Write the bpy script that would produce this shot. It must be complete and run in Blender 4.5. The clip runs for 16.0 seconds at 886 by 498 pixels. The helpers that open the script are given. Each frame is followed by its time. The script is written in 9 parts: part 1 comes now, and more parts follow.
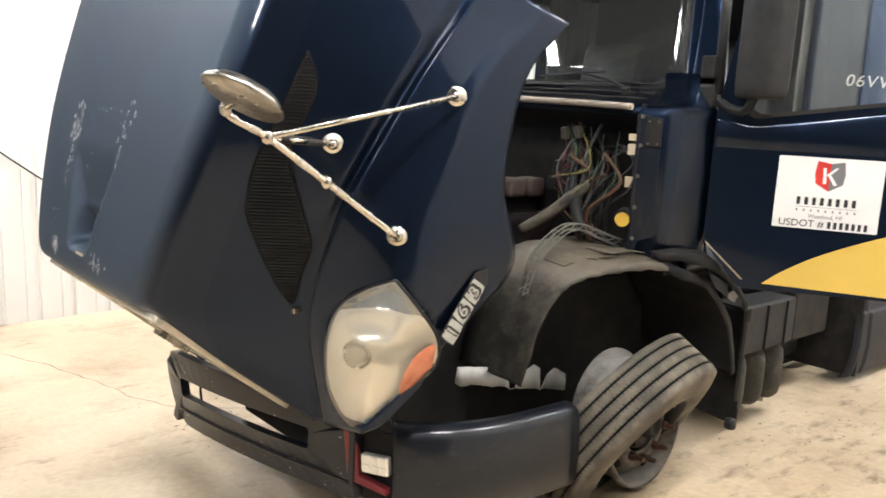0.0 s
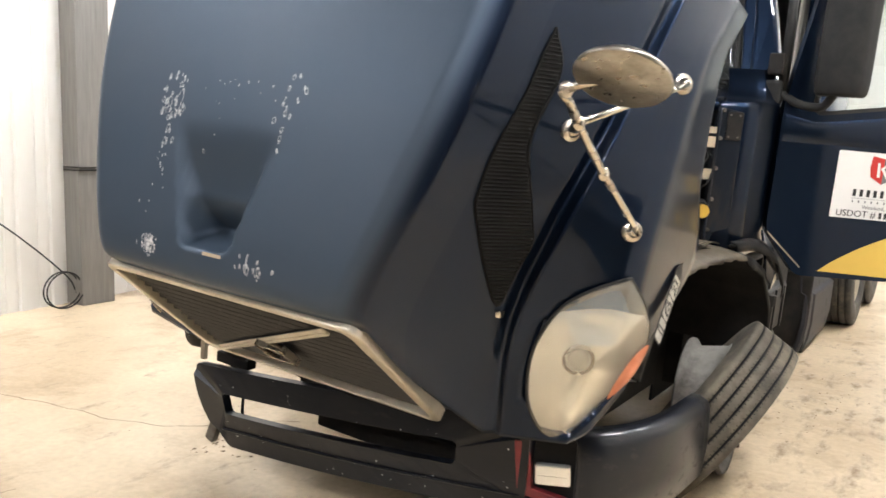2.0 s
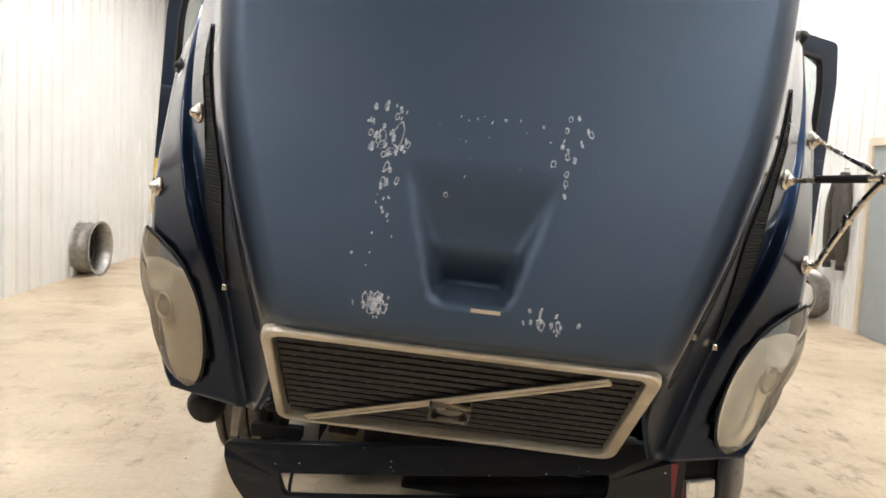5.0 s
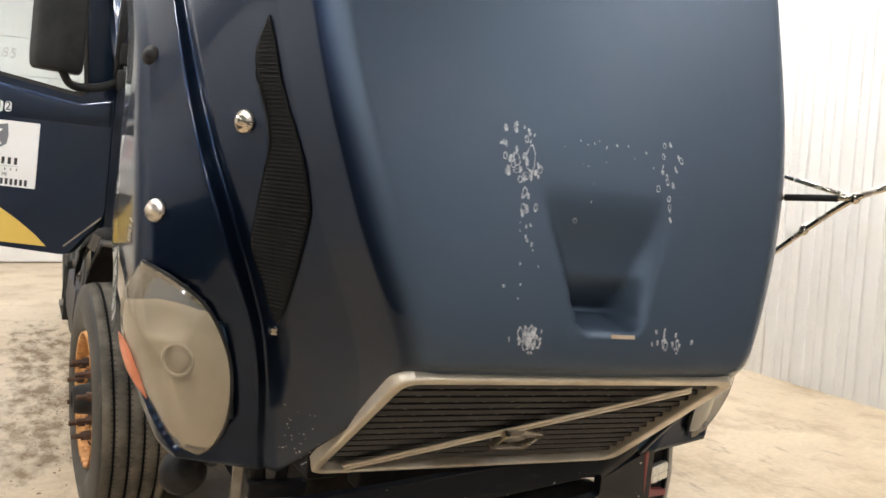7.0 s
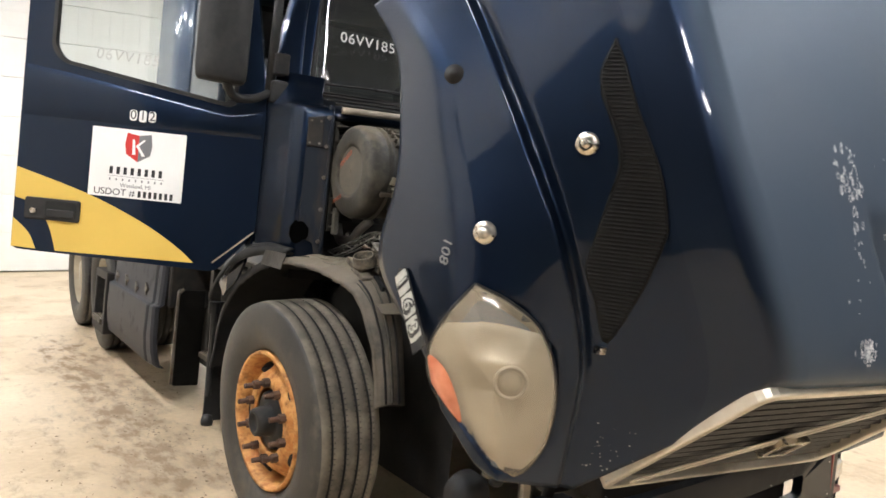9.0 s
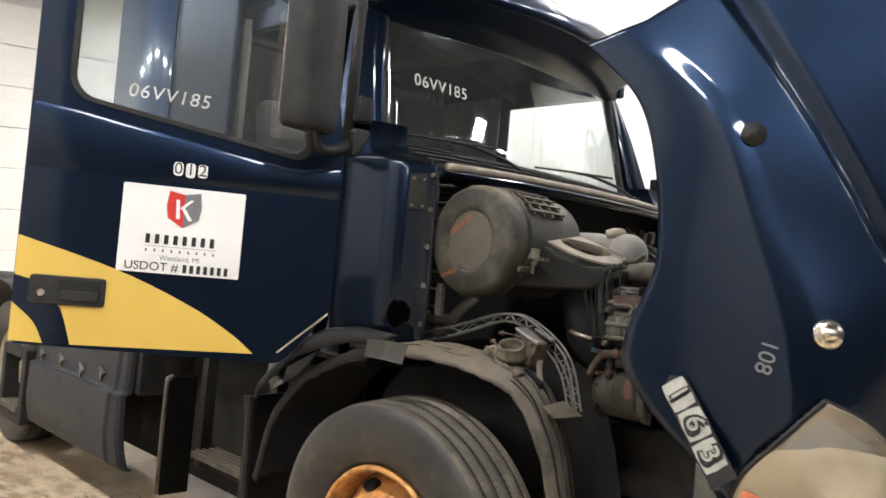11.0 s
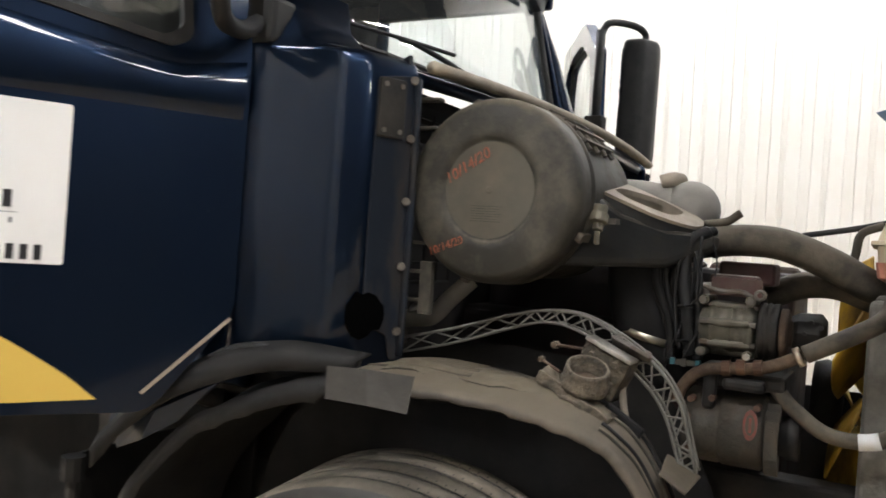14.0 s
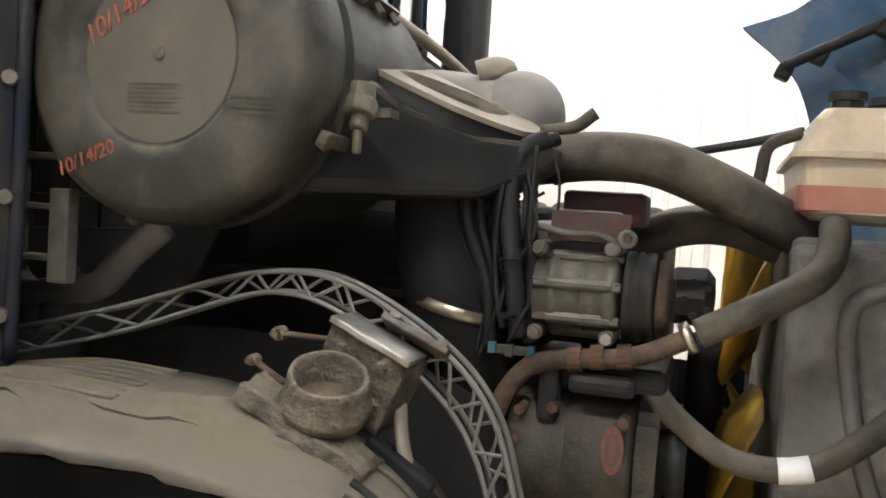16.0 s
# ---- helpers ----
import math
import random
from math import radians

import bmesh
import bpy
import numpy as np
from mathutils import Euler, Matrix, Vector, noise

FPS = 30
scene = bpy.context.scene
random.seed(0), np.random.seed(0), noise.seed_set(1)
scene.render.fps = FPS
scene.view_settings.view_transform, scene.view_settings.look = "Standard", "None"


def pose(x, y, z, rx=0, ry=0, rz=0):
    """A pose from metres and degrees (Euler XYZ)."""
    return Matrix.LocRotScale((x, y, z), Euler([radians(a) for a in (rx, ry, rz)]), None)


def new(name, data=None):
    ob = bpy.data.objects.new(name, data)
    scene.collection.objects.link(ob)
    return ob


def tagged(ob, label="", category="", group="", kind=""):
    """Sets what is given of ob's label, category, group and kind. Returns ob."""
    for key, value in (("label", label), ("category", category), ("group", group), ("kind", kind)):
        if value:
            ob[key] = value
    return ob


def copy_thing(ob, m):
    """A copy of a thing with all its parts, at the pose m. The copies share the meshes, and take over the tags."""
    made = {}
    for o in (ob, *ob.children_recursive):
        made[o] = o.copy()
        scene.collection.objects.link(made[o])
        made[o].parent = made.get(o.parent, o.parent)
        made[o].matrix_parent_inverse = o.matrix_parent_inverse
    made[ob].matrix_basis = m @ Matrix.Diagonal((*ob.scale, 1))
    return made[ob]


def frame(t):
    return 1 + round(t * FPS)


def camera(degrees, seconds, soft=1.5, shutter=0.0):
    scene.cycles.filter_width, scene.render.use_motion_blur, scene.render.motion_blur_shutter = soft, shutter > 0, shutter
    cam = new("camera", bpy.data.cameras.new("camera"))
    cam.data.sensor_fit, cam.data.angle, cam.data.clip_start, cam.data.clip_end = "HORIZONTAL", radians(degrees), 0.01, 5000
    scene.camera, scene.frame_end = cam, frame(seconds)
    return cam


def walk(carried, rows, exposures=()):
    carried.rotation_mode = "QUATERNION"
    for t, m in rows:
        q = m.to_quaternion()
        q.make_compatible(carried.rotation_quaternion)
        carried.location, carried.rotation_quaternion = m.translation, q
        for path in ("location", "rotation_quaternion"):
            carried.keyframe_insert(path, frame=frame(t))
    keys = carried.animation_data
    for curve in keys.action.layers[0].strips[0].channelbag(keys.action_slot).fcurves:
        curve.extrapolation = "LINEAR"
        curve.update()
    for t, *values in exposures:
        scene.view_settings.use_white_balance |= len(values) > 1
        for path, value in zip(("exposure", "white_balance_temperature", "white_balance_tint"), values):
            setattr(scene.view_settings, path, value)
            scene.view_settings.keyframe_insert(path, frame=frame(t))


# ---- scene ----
cam = camera(57.0, 16.0, soft=1.6, shutter=0.3)
PATH = [
    (0, 3.237, 0.151, 1.530, 49.10, -6.87, 0.45),
    (0.5, 3.010, -0.039, 1.524, 48.62, -7.44, 0.54),
    (1, 2.656, -0.214, 1.529, 40.22, -7.44, 1.20),
    (1.5, 2.323, -0.441, 1.513, 34.13, -7.39, 1.61),
    (2, 2.030, -0.613, 1.507, 33.35, -7.46, 1.62),
    (2.5, 1.690, -0.730, 1.522, 27.58, -7.37, 2.04),
    (3, 1.332, -0.880, 1.528, 16.81, -7.05, 2.71),
    (3.5, 1.019, -1.014, 1.546, 11.84, -6.69, 2.63),
    (4, 0.689, -1.054, 1.492, 11.44, -5.63, 2.49),
    (4.5, 0.318, -1.112, 1.487, 8.65, -5.30, 2.55),
    (5, -0.039, -1.170, 1.506, 1.90, -5.03, 2.70),
    (5.2, -0.180, -1.155, 1.491, 0.35, -5.06, 2.72),
    (7.3, -1.680, -0.636, 1.549, -28.28, -4.63, 2.76),
    (7.5, -1.797, -0.607, 1.547, -28.33, -4.56, 2.68),
    (8, -2.121, -0.576, 1.564, -29.25, -4.51, 2.62),
    (8.5, -2.353, -0.399, 1.535, -30.77, -4.56, 2.65),
    (9, -2.539, -0.115, 1.556, -33.04, -4.58, 2.54),
    (9.5, -2.733, 0.170, 1.560, -36.14, -4.60, 2.37),
    (10, -2.909, 0.456, 1.598, -39.86, -4.30, 2.35),
    (10.2, -2.959, 0.603, 1.593, -42.19, -1.69, 2.32),
    (12.3, -3.143, 1.603, 1.692, -46.04, -1.94, 2.34),
    (12.5, -3.082, 1.693, 1.696, -46.01, -3.17, 2.12),
    (13, -2.961, 1.945, 1.657, -49.01, -3.78, 2.24),
    (13.5, -2.822, 2.164, 1.606, -54.85, -3.67, 2.21),
    (14, -2.538, 2.324, 1.579, -60.97, -3.84, 2.30),
    (14.5, -2.244, 2.421, 1.570, -64.89, -3.93, 2.45),
    (15, -1.992, 2.493, 1.539, -67.69, -3.99, 2.41),
    (15.5, -1.833, 2.484, 1.503, -70.29, -4.71, 2.45),
    (16, -1.766, 2.461, 1.477, -71.42, -5.97, 2.42),
]
walk(cam, [(t, pose(x, y, z, 90 + pitch, 0, yaw) @ pose(0, 0, 0, 0, 0, roll)) for t, x, y, z, yaw, pitch, roll in PATH],
     exposures=[(0, 0.45), (1.0, 0.42), (2.5, 0.28), (3.5, 0.14), (4.0, 0.10), (4.5, 0.0), (5.0, -0.08), (7.5, 0.05), (8.2, 0.24), (9.5, 0.40), (10.0, 0.72), (10.4, 0.55), (12.4, -0.17), (13.5, -0.04), (15.0, -0.10), (15.5, 0.06), (16, 0.38)])

# ---- world: almost no daylight gets into the workshop ----
world = bpy.data.worlds.new("workshop_world")
scene.world = world
world.use_nodes = True
world.node_tree.nodes["Background"].inputs[0].default_value = (0.55, 0.6, 0.7, 1)
world.node_tree.nodes["Background"].inputs[1].default_value = 0.05

CEIL = 5.2
LAMP = 92.0
WALL_L, WALL_R, WALL_B, WALL_F = -4.72, 4.33, 13.1, -6.5

# ---- materials ----
def material(name, color, rough=0.5, metal=0.0, coat=0.0, dark=None, scale=8.0, spread=(0.35, 0.7), bump=0.0, bump_scale=60.0,
             dust=None, dust_amount=0.0, dust_scale=3.0, rough2=None, alpha=1.0, trans=0.0, ior=1.45, stretch=None, settle=None, settle_from=0.4):
    """A principled surface: two tones mixed by coarse and fine noise, a layer of dust in patches, and fine relief."""
    m = bpy.data.materials.new(name)
    m.use_nodes = True
    nt = m.node_tree
    b = nt.nodes["Principled BSDF"]
    b.inputs["Roughness"].default_value = rough
    b.inputs["Metallic"].default_value = metal
    b.inputs["Coat Weight"].default_value = coat
    b.inputs["Coat Roughness"].default_value = 0.06
    b.inputs["Transmission Weight"].default_value = trans
    b.inputs["IOR"].default_value = ior
    b.inputs["Alpha"].default_value = alpha
    col = tuple(color) + (1,)
    b.inputs["Base Color"].default_value = col
    tc = nt.nodes.new("ShaderNodeTexCoord")
    src = tc.outputs["Object"]
    if stretch:
        mp = nt.nodes.new("ShaderNodeMapping")
        mp.inputs["Scale"].default_value = stretch
        nt.links.new(src, mp.inputs["Vector"])
        src = mp.outputs["Vector"]

    def noise_tex(sc, detail=6.0, rgh=0.6):
        n = nt.nodes.new("ShaderNodeTexNoise")
        n.inputs["Scale"].default_value = sc
        n.inputs["Detail"].default_value = detail
        n.inputs["Roughness"].default_value = rgh
        nt.links.new(src, n.inputs["Vector"])
        return n

    def ramp(sock, lo, hi):
        r = nt.nodes.new("ShaderNodeMapRange")
        r.inputs["From Min"].default_value = lo
        r.inputs["From Max"].default_value = hi
        nt.links.new(sock, r.inputs["Value"])
        return r.outputs["Result"]

    def mix(fac, a, c):
        x = nt.nodes.new("ShaderNodeMix")
        x.data_type = "RGBA"
        nt.links.new(fac, x.inputs["Factor"])
        for s, v in (("A", a), ("B", c)):
            sock = [i for i in x.inputs if i.name == s and i.type == "RGBA"][0]
            if isinstance(v, tuple):
                sock.default_value = v
            else:
                nt.links.new(v, sock)
        return [o for o in x.outputs if o.type == "RGBA"][0]

    base = None
    if dark is not None:
        n1 = noise_tex(scale)
        base = mix(ramp(n1.outputs["Fac"], *spread), col, tuple(dark) + (1,))
    if dust is not None:
        n2 = noise_tex(dust_scale, 8.0, 0.65)
        f = ramp(n2.outputs["Fac"], 0.62 - dust_amount * 0.5, 0.86 - dust_amount * 0.4)
        base = mix(f, base if base is not None else col, tuple(dust) + (1,))
        rr = nt.nodes.new("ShaderNodeMapRange")
        rr.inputs["To Min"].default_value = rough
        rr.inputs["To Max"].default_value = 0.9 if rough2 is None else rough2
        nt.links.new(f, rr.inputs["Value"])
        nt.links.new(rr.outputs["Result"], b.inputs["Roughness"])
    elif rough2 is not None:
        n3 = noise_tex(scale * 1.7)
        rr = nt.nodes.new("ShaderNodeMapRange")
        rr.inputs["From Min"].default_value, rr.inputs["From Max"].default_value = 0.35, 0.7
        rr.inputs["To Min"].default_value, rr.inputs["To Max"].default_value = rough, rough2
        nt.links.new(n3.outputs["Fac"], rr.inputs["Value"])
        nt.links.new(rr.outputs["Result"], b.inputs["Roughness"])
    # dust tone mixed in by the surface normal, strongest on faces that point up
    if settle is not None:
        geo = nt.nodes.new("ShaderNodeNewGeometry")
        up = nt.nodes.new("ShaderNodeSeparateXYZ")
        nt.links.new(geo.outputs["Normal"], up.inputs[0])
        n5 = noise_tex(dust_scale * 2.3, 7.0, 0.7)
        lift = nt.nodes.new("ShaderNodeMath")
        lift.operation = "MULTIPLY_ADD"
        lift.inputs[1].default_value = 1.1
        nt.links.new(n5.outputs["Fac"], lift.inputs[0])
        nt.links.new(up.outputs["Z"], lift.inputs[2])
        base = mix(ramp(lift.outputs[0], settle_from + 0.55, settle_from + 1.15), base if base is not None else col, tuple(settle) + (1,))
    if base is not None:
        nt.links.new(base, b.inputs["Base Color"])
    if bump:
        n4 = noise_tex(bump_scale, 4.0)
        bp = nt.nodes.new("ShaderNodeBump")
        bp.inputs["Strength"].default_value = bump
        bp.inputs["Distance"].default_value = 0.01
        nt.links.new(n4.outputs["Fac"], bp.inputs["Height"])
        nt.links.new(bp.outputs["Normal"], b.inputs["Normal"])
    return m


def emitter(name, color, strength):
    m = bpy.data.materials.new(name)
    m.use_nodes = True
    b = m.node_tree.nodes["Principled BSDF"]
    b.inputs["Base Color"].default_value = (0.8, 0.8, 0.8, 1)
    b.inputs["Emission Color"].default_value = tuple(color) + (1,)
    b.inputs["Emission Strength"].default_value = strength
    return m


PAINT = material("navy_paint", (0.0082, 0.0160, 0.0350), 0.36, metal=0.85, coat=1.0, dark=(0.0092, 0.0170, 0.0340), scale=3.0, dust=(0.012, 0.016, 0.026), dust_amount=0.06, dust_scale=5, rough2=0.42, bump=0.002, bump_scale=4)
HOODP = material("weathered_navy_paint", (0.056, 0.080, 0.114), 0.42, metal=0.5, coat=0.0, dark=(0.064, 0.085, 0.116), scale=2.2, rough2=0.56, bump=0.008, bump_scale=6)
for _p, _ior, _spec in ((PAINT, 1.31, 0.04), (HOODP, 1.33, 0.40)):
    _b = _p.node_tree.nodes["Principled BSDF"]
    _b.inputs["Coat IOR"].default_value, _b.inputs["Specular IOR Level"].default_value = _ior, _spec
PAINT.node_tree.nodes["Principled BSDF"].inputs["Coat Roughness"].default_value = 0.06
HOODP.node_tree.nodes["Principled BSDF"].inputs["Coat Roughness"].default_value = 0.06


def fade_into_gloss(mat):
    """Blends the dull faded paint into glossy navy where the mesh's own 'fade' attribute falls to nought."""
    nt = mat.node_tree
    b = nt.nodes["Principled BSDF"]
    at = nt.nodes.new("ShaderNodeAttribute")
    at.attribute_name = "fade"
    mx = nt.nodes.new("ShaderNodeMix")
    mx.data_type = "RGBA"
    nt.links.new(at.outputs["Fac"], mx.inputs[0])
    mx.inputs[6].default_value = (0.0082, 0.0160, 0.0346, 1)
    nt.links.new(b.inputs["Base Color"].links[0].from_socket, mx.inputs[7])
    nt.links.new(mx.outputs[2], b.inputs["Base Color"])
    for name, lo, hi in (("Metallic", 0.85, 0.5), ("Coat Weight", 1.0, 0.0), ("Roughness", 0.36, 0.52)):
        mr = nt.nodes.new("ShaderNodeMapRange")
        mr.inputs["To Min"].default_value, mr.inputs["To Max"].default_value = lo, hi
        nt.links.new(at.outputs["Fac"], mr.inputs["Value"])
        nt.links.new(mr.outputs["Result"], b.inputs[name])


fade_into_gloss(HOODP)
BLACK = material("black_plastic", (0.018, 0.018, 0.019), 0.55, dark=(0.03, 0.029, 0.028), scale=14, bump=0.05, bump_scale=180)
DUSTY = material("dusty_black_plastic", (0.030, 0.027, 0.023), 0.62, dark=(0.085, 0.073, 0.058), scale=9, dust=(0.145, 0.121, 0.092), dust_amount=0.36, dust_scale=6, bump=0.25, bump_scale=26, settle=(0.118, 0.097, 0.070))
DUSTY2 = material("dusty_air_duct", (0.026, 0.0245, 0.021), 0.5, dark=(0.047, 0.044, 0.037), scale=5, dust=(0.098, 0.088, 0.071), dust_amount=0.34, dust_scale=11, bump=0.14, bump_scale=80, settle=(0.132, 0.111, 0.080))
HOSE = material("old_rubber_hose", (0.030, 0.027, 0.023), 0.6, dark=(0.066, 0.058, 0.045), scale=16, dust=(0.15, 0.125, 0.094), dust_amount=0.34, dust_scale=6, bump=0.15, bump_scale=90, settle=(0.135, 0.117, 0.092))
DARK = material("grimy_black_metal", (0.012, 0.012, 0.013), 0.6, dark=(0.03, 0.026, 0.022), scale=10, bump=0.15, bump_scale=60)
RUBBER = material("tyre_rubber", (0.020, 0.019, 0.018), 0.5, dark=(0.038, 0.035, 0.031), scale=6, dust=(0.115, 0.10, 0.078), dust_amount=0.22, dust_scale=7, bump=0.12, bump_scale=120)
RUBBERD = material("dusty_flat_tyre_rubber", (0.060, 0.052, 0.041), 0.85, dark=(0.115, 0.100, 0.078), scale=9, dust=(0.23, 0.195, 0.145), dust_amount=0.34, dust_scale=4, bump=0.15, bump_scale=110)
RUST = material("rusty_orange_steel", (0.40, 0.15, 0.036), 0.6, dark=(0.62, 0.34, 0.11), scale=22, dust=(0.11, 0.04, 0.018), dust_amount=0.26, dust_scale=24, bump=0.25, bump_scale=90)
RUSTP = material("dusty_rusty_pipe", (0.058, 0.033, 0.020), 0.85, dark=(0.030, 0.021, 0.015), scale=14, dust=(0.15, 0.105, 0.07), dust_amount=0.3, dust_scale=10, bump=0.35, bump_scale=90)
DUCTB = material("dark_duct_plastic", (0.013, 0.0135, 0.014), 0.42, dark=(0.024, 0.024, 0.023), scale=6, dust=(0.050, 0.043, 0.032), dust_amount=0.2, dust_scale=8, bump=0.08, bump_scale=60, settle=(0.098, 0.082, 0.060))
DISCD = material("dust_filled_disc", (0.082, 0.074, 0.057), 0.8, dark=(0.048, 0.044, 0.035), scale=4, dust=(0.130, 0.112, 0.083), dust_amount=0.3, dust_scale=4, bump=0.05)
RUSTD = material("dark_rusty_steel", (0.05, 0.03, 0.022), 0.8, dark=(0.11, 0.055, 0.03), scale=18, bump=0.3, bump_scale=120)
CHROME = material("aged_chrome", (0.62, 0.57, 0.50), 0.22, metal=1.0, dark=(0.52, 0.46, 0.38), scale=8, rough2=0.32)
STEEL = material("dull_steel", (0.42, 0.40, 0.37), 0.42, metal=0.85, dark=(0.25, 0.23, 0.2), scale=16, bump=0.08)
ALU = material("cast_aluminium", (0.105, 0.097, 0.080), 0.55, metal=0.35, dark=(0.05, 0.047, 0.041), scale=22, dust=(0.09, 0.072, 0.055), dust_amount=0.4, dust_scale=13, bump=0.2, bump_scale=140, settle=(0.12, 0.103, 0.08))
ALUD = material("dirty_cast_aluminium", (0.15, 0.138, 0.122), 0.65, metal=0.2, dark=(0.08, 0.07, 0.06), scale=20, dust=(0.09, 0.06, 0.04), dust_amount=0.3, dust_scale=14, bump=0.3, bump_scale=120)
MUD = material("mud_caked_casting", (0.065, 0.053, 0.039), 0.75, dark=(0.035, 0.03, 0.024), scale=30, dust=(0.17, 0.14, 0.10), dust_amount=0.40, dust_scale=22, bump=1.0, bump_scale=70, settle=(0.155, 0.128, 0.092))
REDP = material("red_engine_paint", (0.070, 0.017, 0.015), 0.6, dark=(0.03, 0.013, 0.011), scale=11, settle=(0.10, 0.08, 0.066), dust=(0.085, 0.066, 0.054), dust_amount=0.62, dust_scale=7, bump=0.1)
YELLOW = material("yellow_vinyl", (0.66, 0.45, 0.095), 0.42, dark=(0.60, 0.41, 0.085), scale=3, rough2=0.5)
FANY = material("yellow_fan_plastic", (0.60, 0.36, 0.03), 0.5, dark=(0.35, 0.2, 0.03), scale=7, dust=(0.2, 0.15, 0.08), dust_amount=0.25, dust_scale=9)
WHITE = material("white_sign_vinyl", (0.78, 0.775, 0.765), 0.35, dark=(0.74, 0.735, 0.72), scale=5)
INK = material("black_print", (0.02, 0.02, 0.022), 0.4)
GREYINK = material("grey_print", (0.16, 0.165, 0.175), 0.4)
REDINK = material("red_print", (0.55, 0.035, 0.03), 0.4)
CHALK = material("white_paint_marker", (0.58, 0.58, 0.56), 0.8, dark=(0.38, 0.38, 0.37), scale=60)
CHALKO = material("orange_paint_marker", (0.34, 0.085, 0.04), 0.7, dark=(0.14, 0.06, 0.04), scale=45)
SCRATCH = material("bare_chipped_paint", (0.56, 0.56, 0.57), 0.7, dark=(0.24, 0.25, 0.28), scale=95, spread=(0.40, 0.60))
REFL = material("silver_reflective_sticker", (0.46, 0.46, 0.42), 0.35, metal=0.2, dark=(0.34, 0.34, 0.31), scale=30)
AMBER = material("faded_amber_lens", (0.50, 0.15, 0.075), 0.25, dark=(0.66, 0.25, 0.14), scale=10, coat=0.3)
TANK = material("yellowed_tank_plastic", (0.56, 0.47, 0.34), 0.4, dark=(0.46, 0.37, 0.25), scale=7, dust=(0.3, 0.24, 0.17), dust_amount=0.15, dust_scale=8)
TANKR = material("red_coolant_in_tank", (0.42, 0.15, 0.11), 0.4, dark=(0.50, 0.27, 0.19), scale=6)
TRIM = material("tan_weatherstrip", (0.33, 0.28, 0.22), 0.75, dark=(0.23, 0.195, 0.155), scale=14, bump=0.2)
CLAMP = material("zinc_clamp", (0.6, 0.55, 0.44), 0.3, metal=0.9, dark=(0.4, 0.33, 0.25), scale=20)
BRASS = material("yellow_cap", (0.65, 0.42, 0.06), 0.5, dark=(0.5, 0.3, 0.05), scale=15)
CLOTH = material("grey_brown_cloth", (0.075, 0.066, 0.055), 0.95, dark=(0.05, 0.044, 0.038), scale=10, bump=0.3, bump_scale=60)
REDX = material("red_cylinder_paint", (0.5, 0.03, 0.025), 0.3, coat=0.3)
GREYDOOR = material("grey_green_door_paint", (0.30, 0.335, 0.335), 0.45, dark=(0.27, 0.30, 0.30), scale=3)
CASEBLACK = material("black_toolbox_paint", (0.012, 0.012, 0.012), 0.35, coat=0.2, dark=(0.02, 0.02, 0.02), scale=6)
WIRE = {c: material("wire_" + c, v, 0.5) for c, v in (("green", (0.035, 0.07, 0.03)), ("red", (0.10, 0.022, 0.02)), ("yellow", (0.17, 0.14, 0.04)), ("grey", (0.075, 0.073, 0.07)), ("orange", (0.10, 0.05, 0.025)), ("black", (0.015, 0.015, 0.015)))}
RAD = material("dusty_radiator_metal", (0.215, 0.205, 0.185), 0.65, metal=0.15, dark=(0.125, 0.118, 0.105), scale=6, dust=(0.10, 0.096, 0.09), dust_amount=0.34, dust_scale=14, bump=0.25, bump_scale=40)
BACKBLUE = material("lit_blue_inner_hood", (0.05, 0.11, 0.19), 0.5, dark=(0.09, 0.14, 0.2), scale=5, dust=(0.25, 0.25, 0.25), dust_amount=0.2, dust_scale=4)
INTER = material("grey_cab_trim", (0.10, 0.098, 0.095), 0.8, dark=(0.075, 0.073, 0.07), scale=9)
CURTAIN = material("beige_curtain", (0.34, 0.32, 0.28), 0.9, dark=(0.26, 0.245, 0.215), scale=4, stretch=(12, 12, 0.6))
DUSTE = material("pale_dusty_elbow", (0.24, 0.222, 0.20), 0.75, dark=(0.17, 0.157, 0.14), scale=8, dust=(0.31, 0.288, 0.255), dust_amount=0.4, dust_scale=5, bump=0.06)
LATT = material("grey_lattice_plastic", (0.15, 0.142, 0.126), 0.6, dark=(0.105, 0.10, 0.09), scale=30)
VENTB = material("black_vent_plastic", (0.005, 0.005, 0.005), 0.6, dark=(0.008, 0.008, 0.007), scale=20)
VENTB.node_tree.nodes["Principled BSDF"].inputs["Specular IOR Level"].default_value = 0.12
DULLNAVY = material("dusty_dull_navy_panel", (0.0055, 0.007, 0.011), 0.30, coat=0.3, dark=(0.010, 0.011, 0.014), scale=6, dust=(0.036, 0.034, 0.033), dust_amount=0.10, dust_scale=14, stretch=(0.4, 1, 1.6), bump=0.02, bump_scale=18)
GRIMYNAVY = material("dirt_streaked_navy", (0.0095, 0.0135, 0.0225), 0.45, dark=(0.015, 0.018, 0.023), scale=5, dust=(0.046, 0.037, 0.027), dust_amount=0.24, dust_scale=6, stretch=(1.6, 1.6, 0.45), bump=0.04, bump_scale=30)
DULLNAVY.node_tree.nodes["Principled BSDF"].inputs["Specular IOR Level"].default_value = 0.3
GRIMYNAVY.node_tree.nodes["Principled BSDF"].inputs["Specular IOR Level"].default_value = 0.18
# near-black without gloss: the dark of hollows put into a colour
PAINTED_DARK = material("painted_hollow_dark", (0.0015, 0.0015, 0.0015), 1.0)
PAINTED_DARK.node_tree.nodes["Principled BSDF"].inputs["Specular IOR Level"].default_value = 0.0
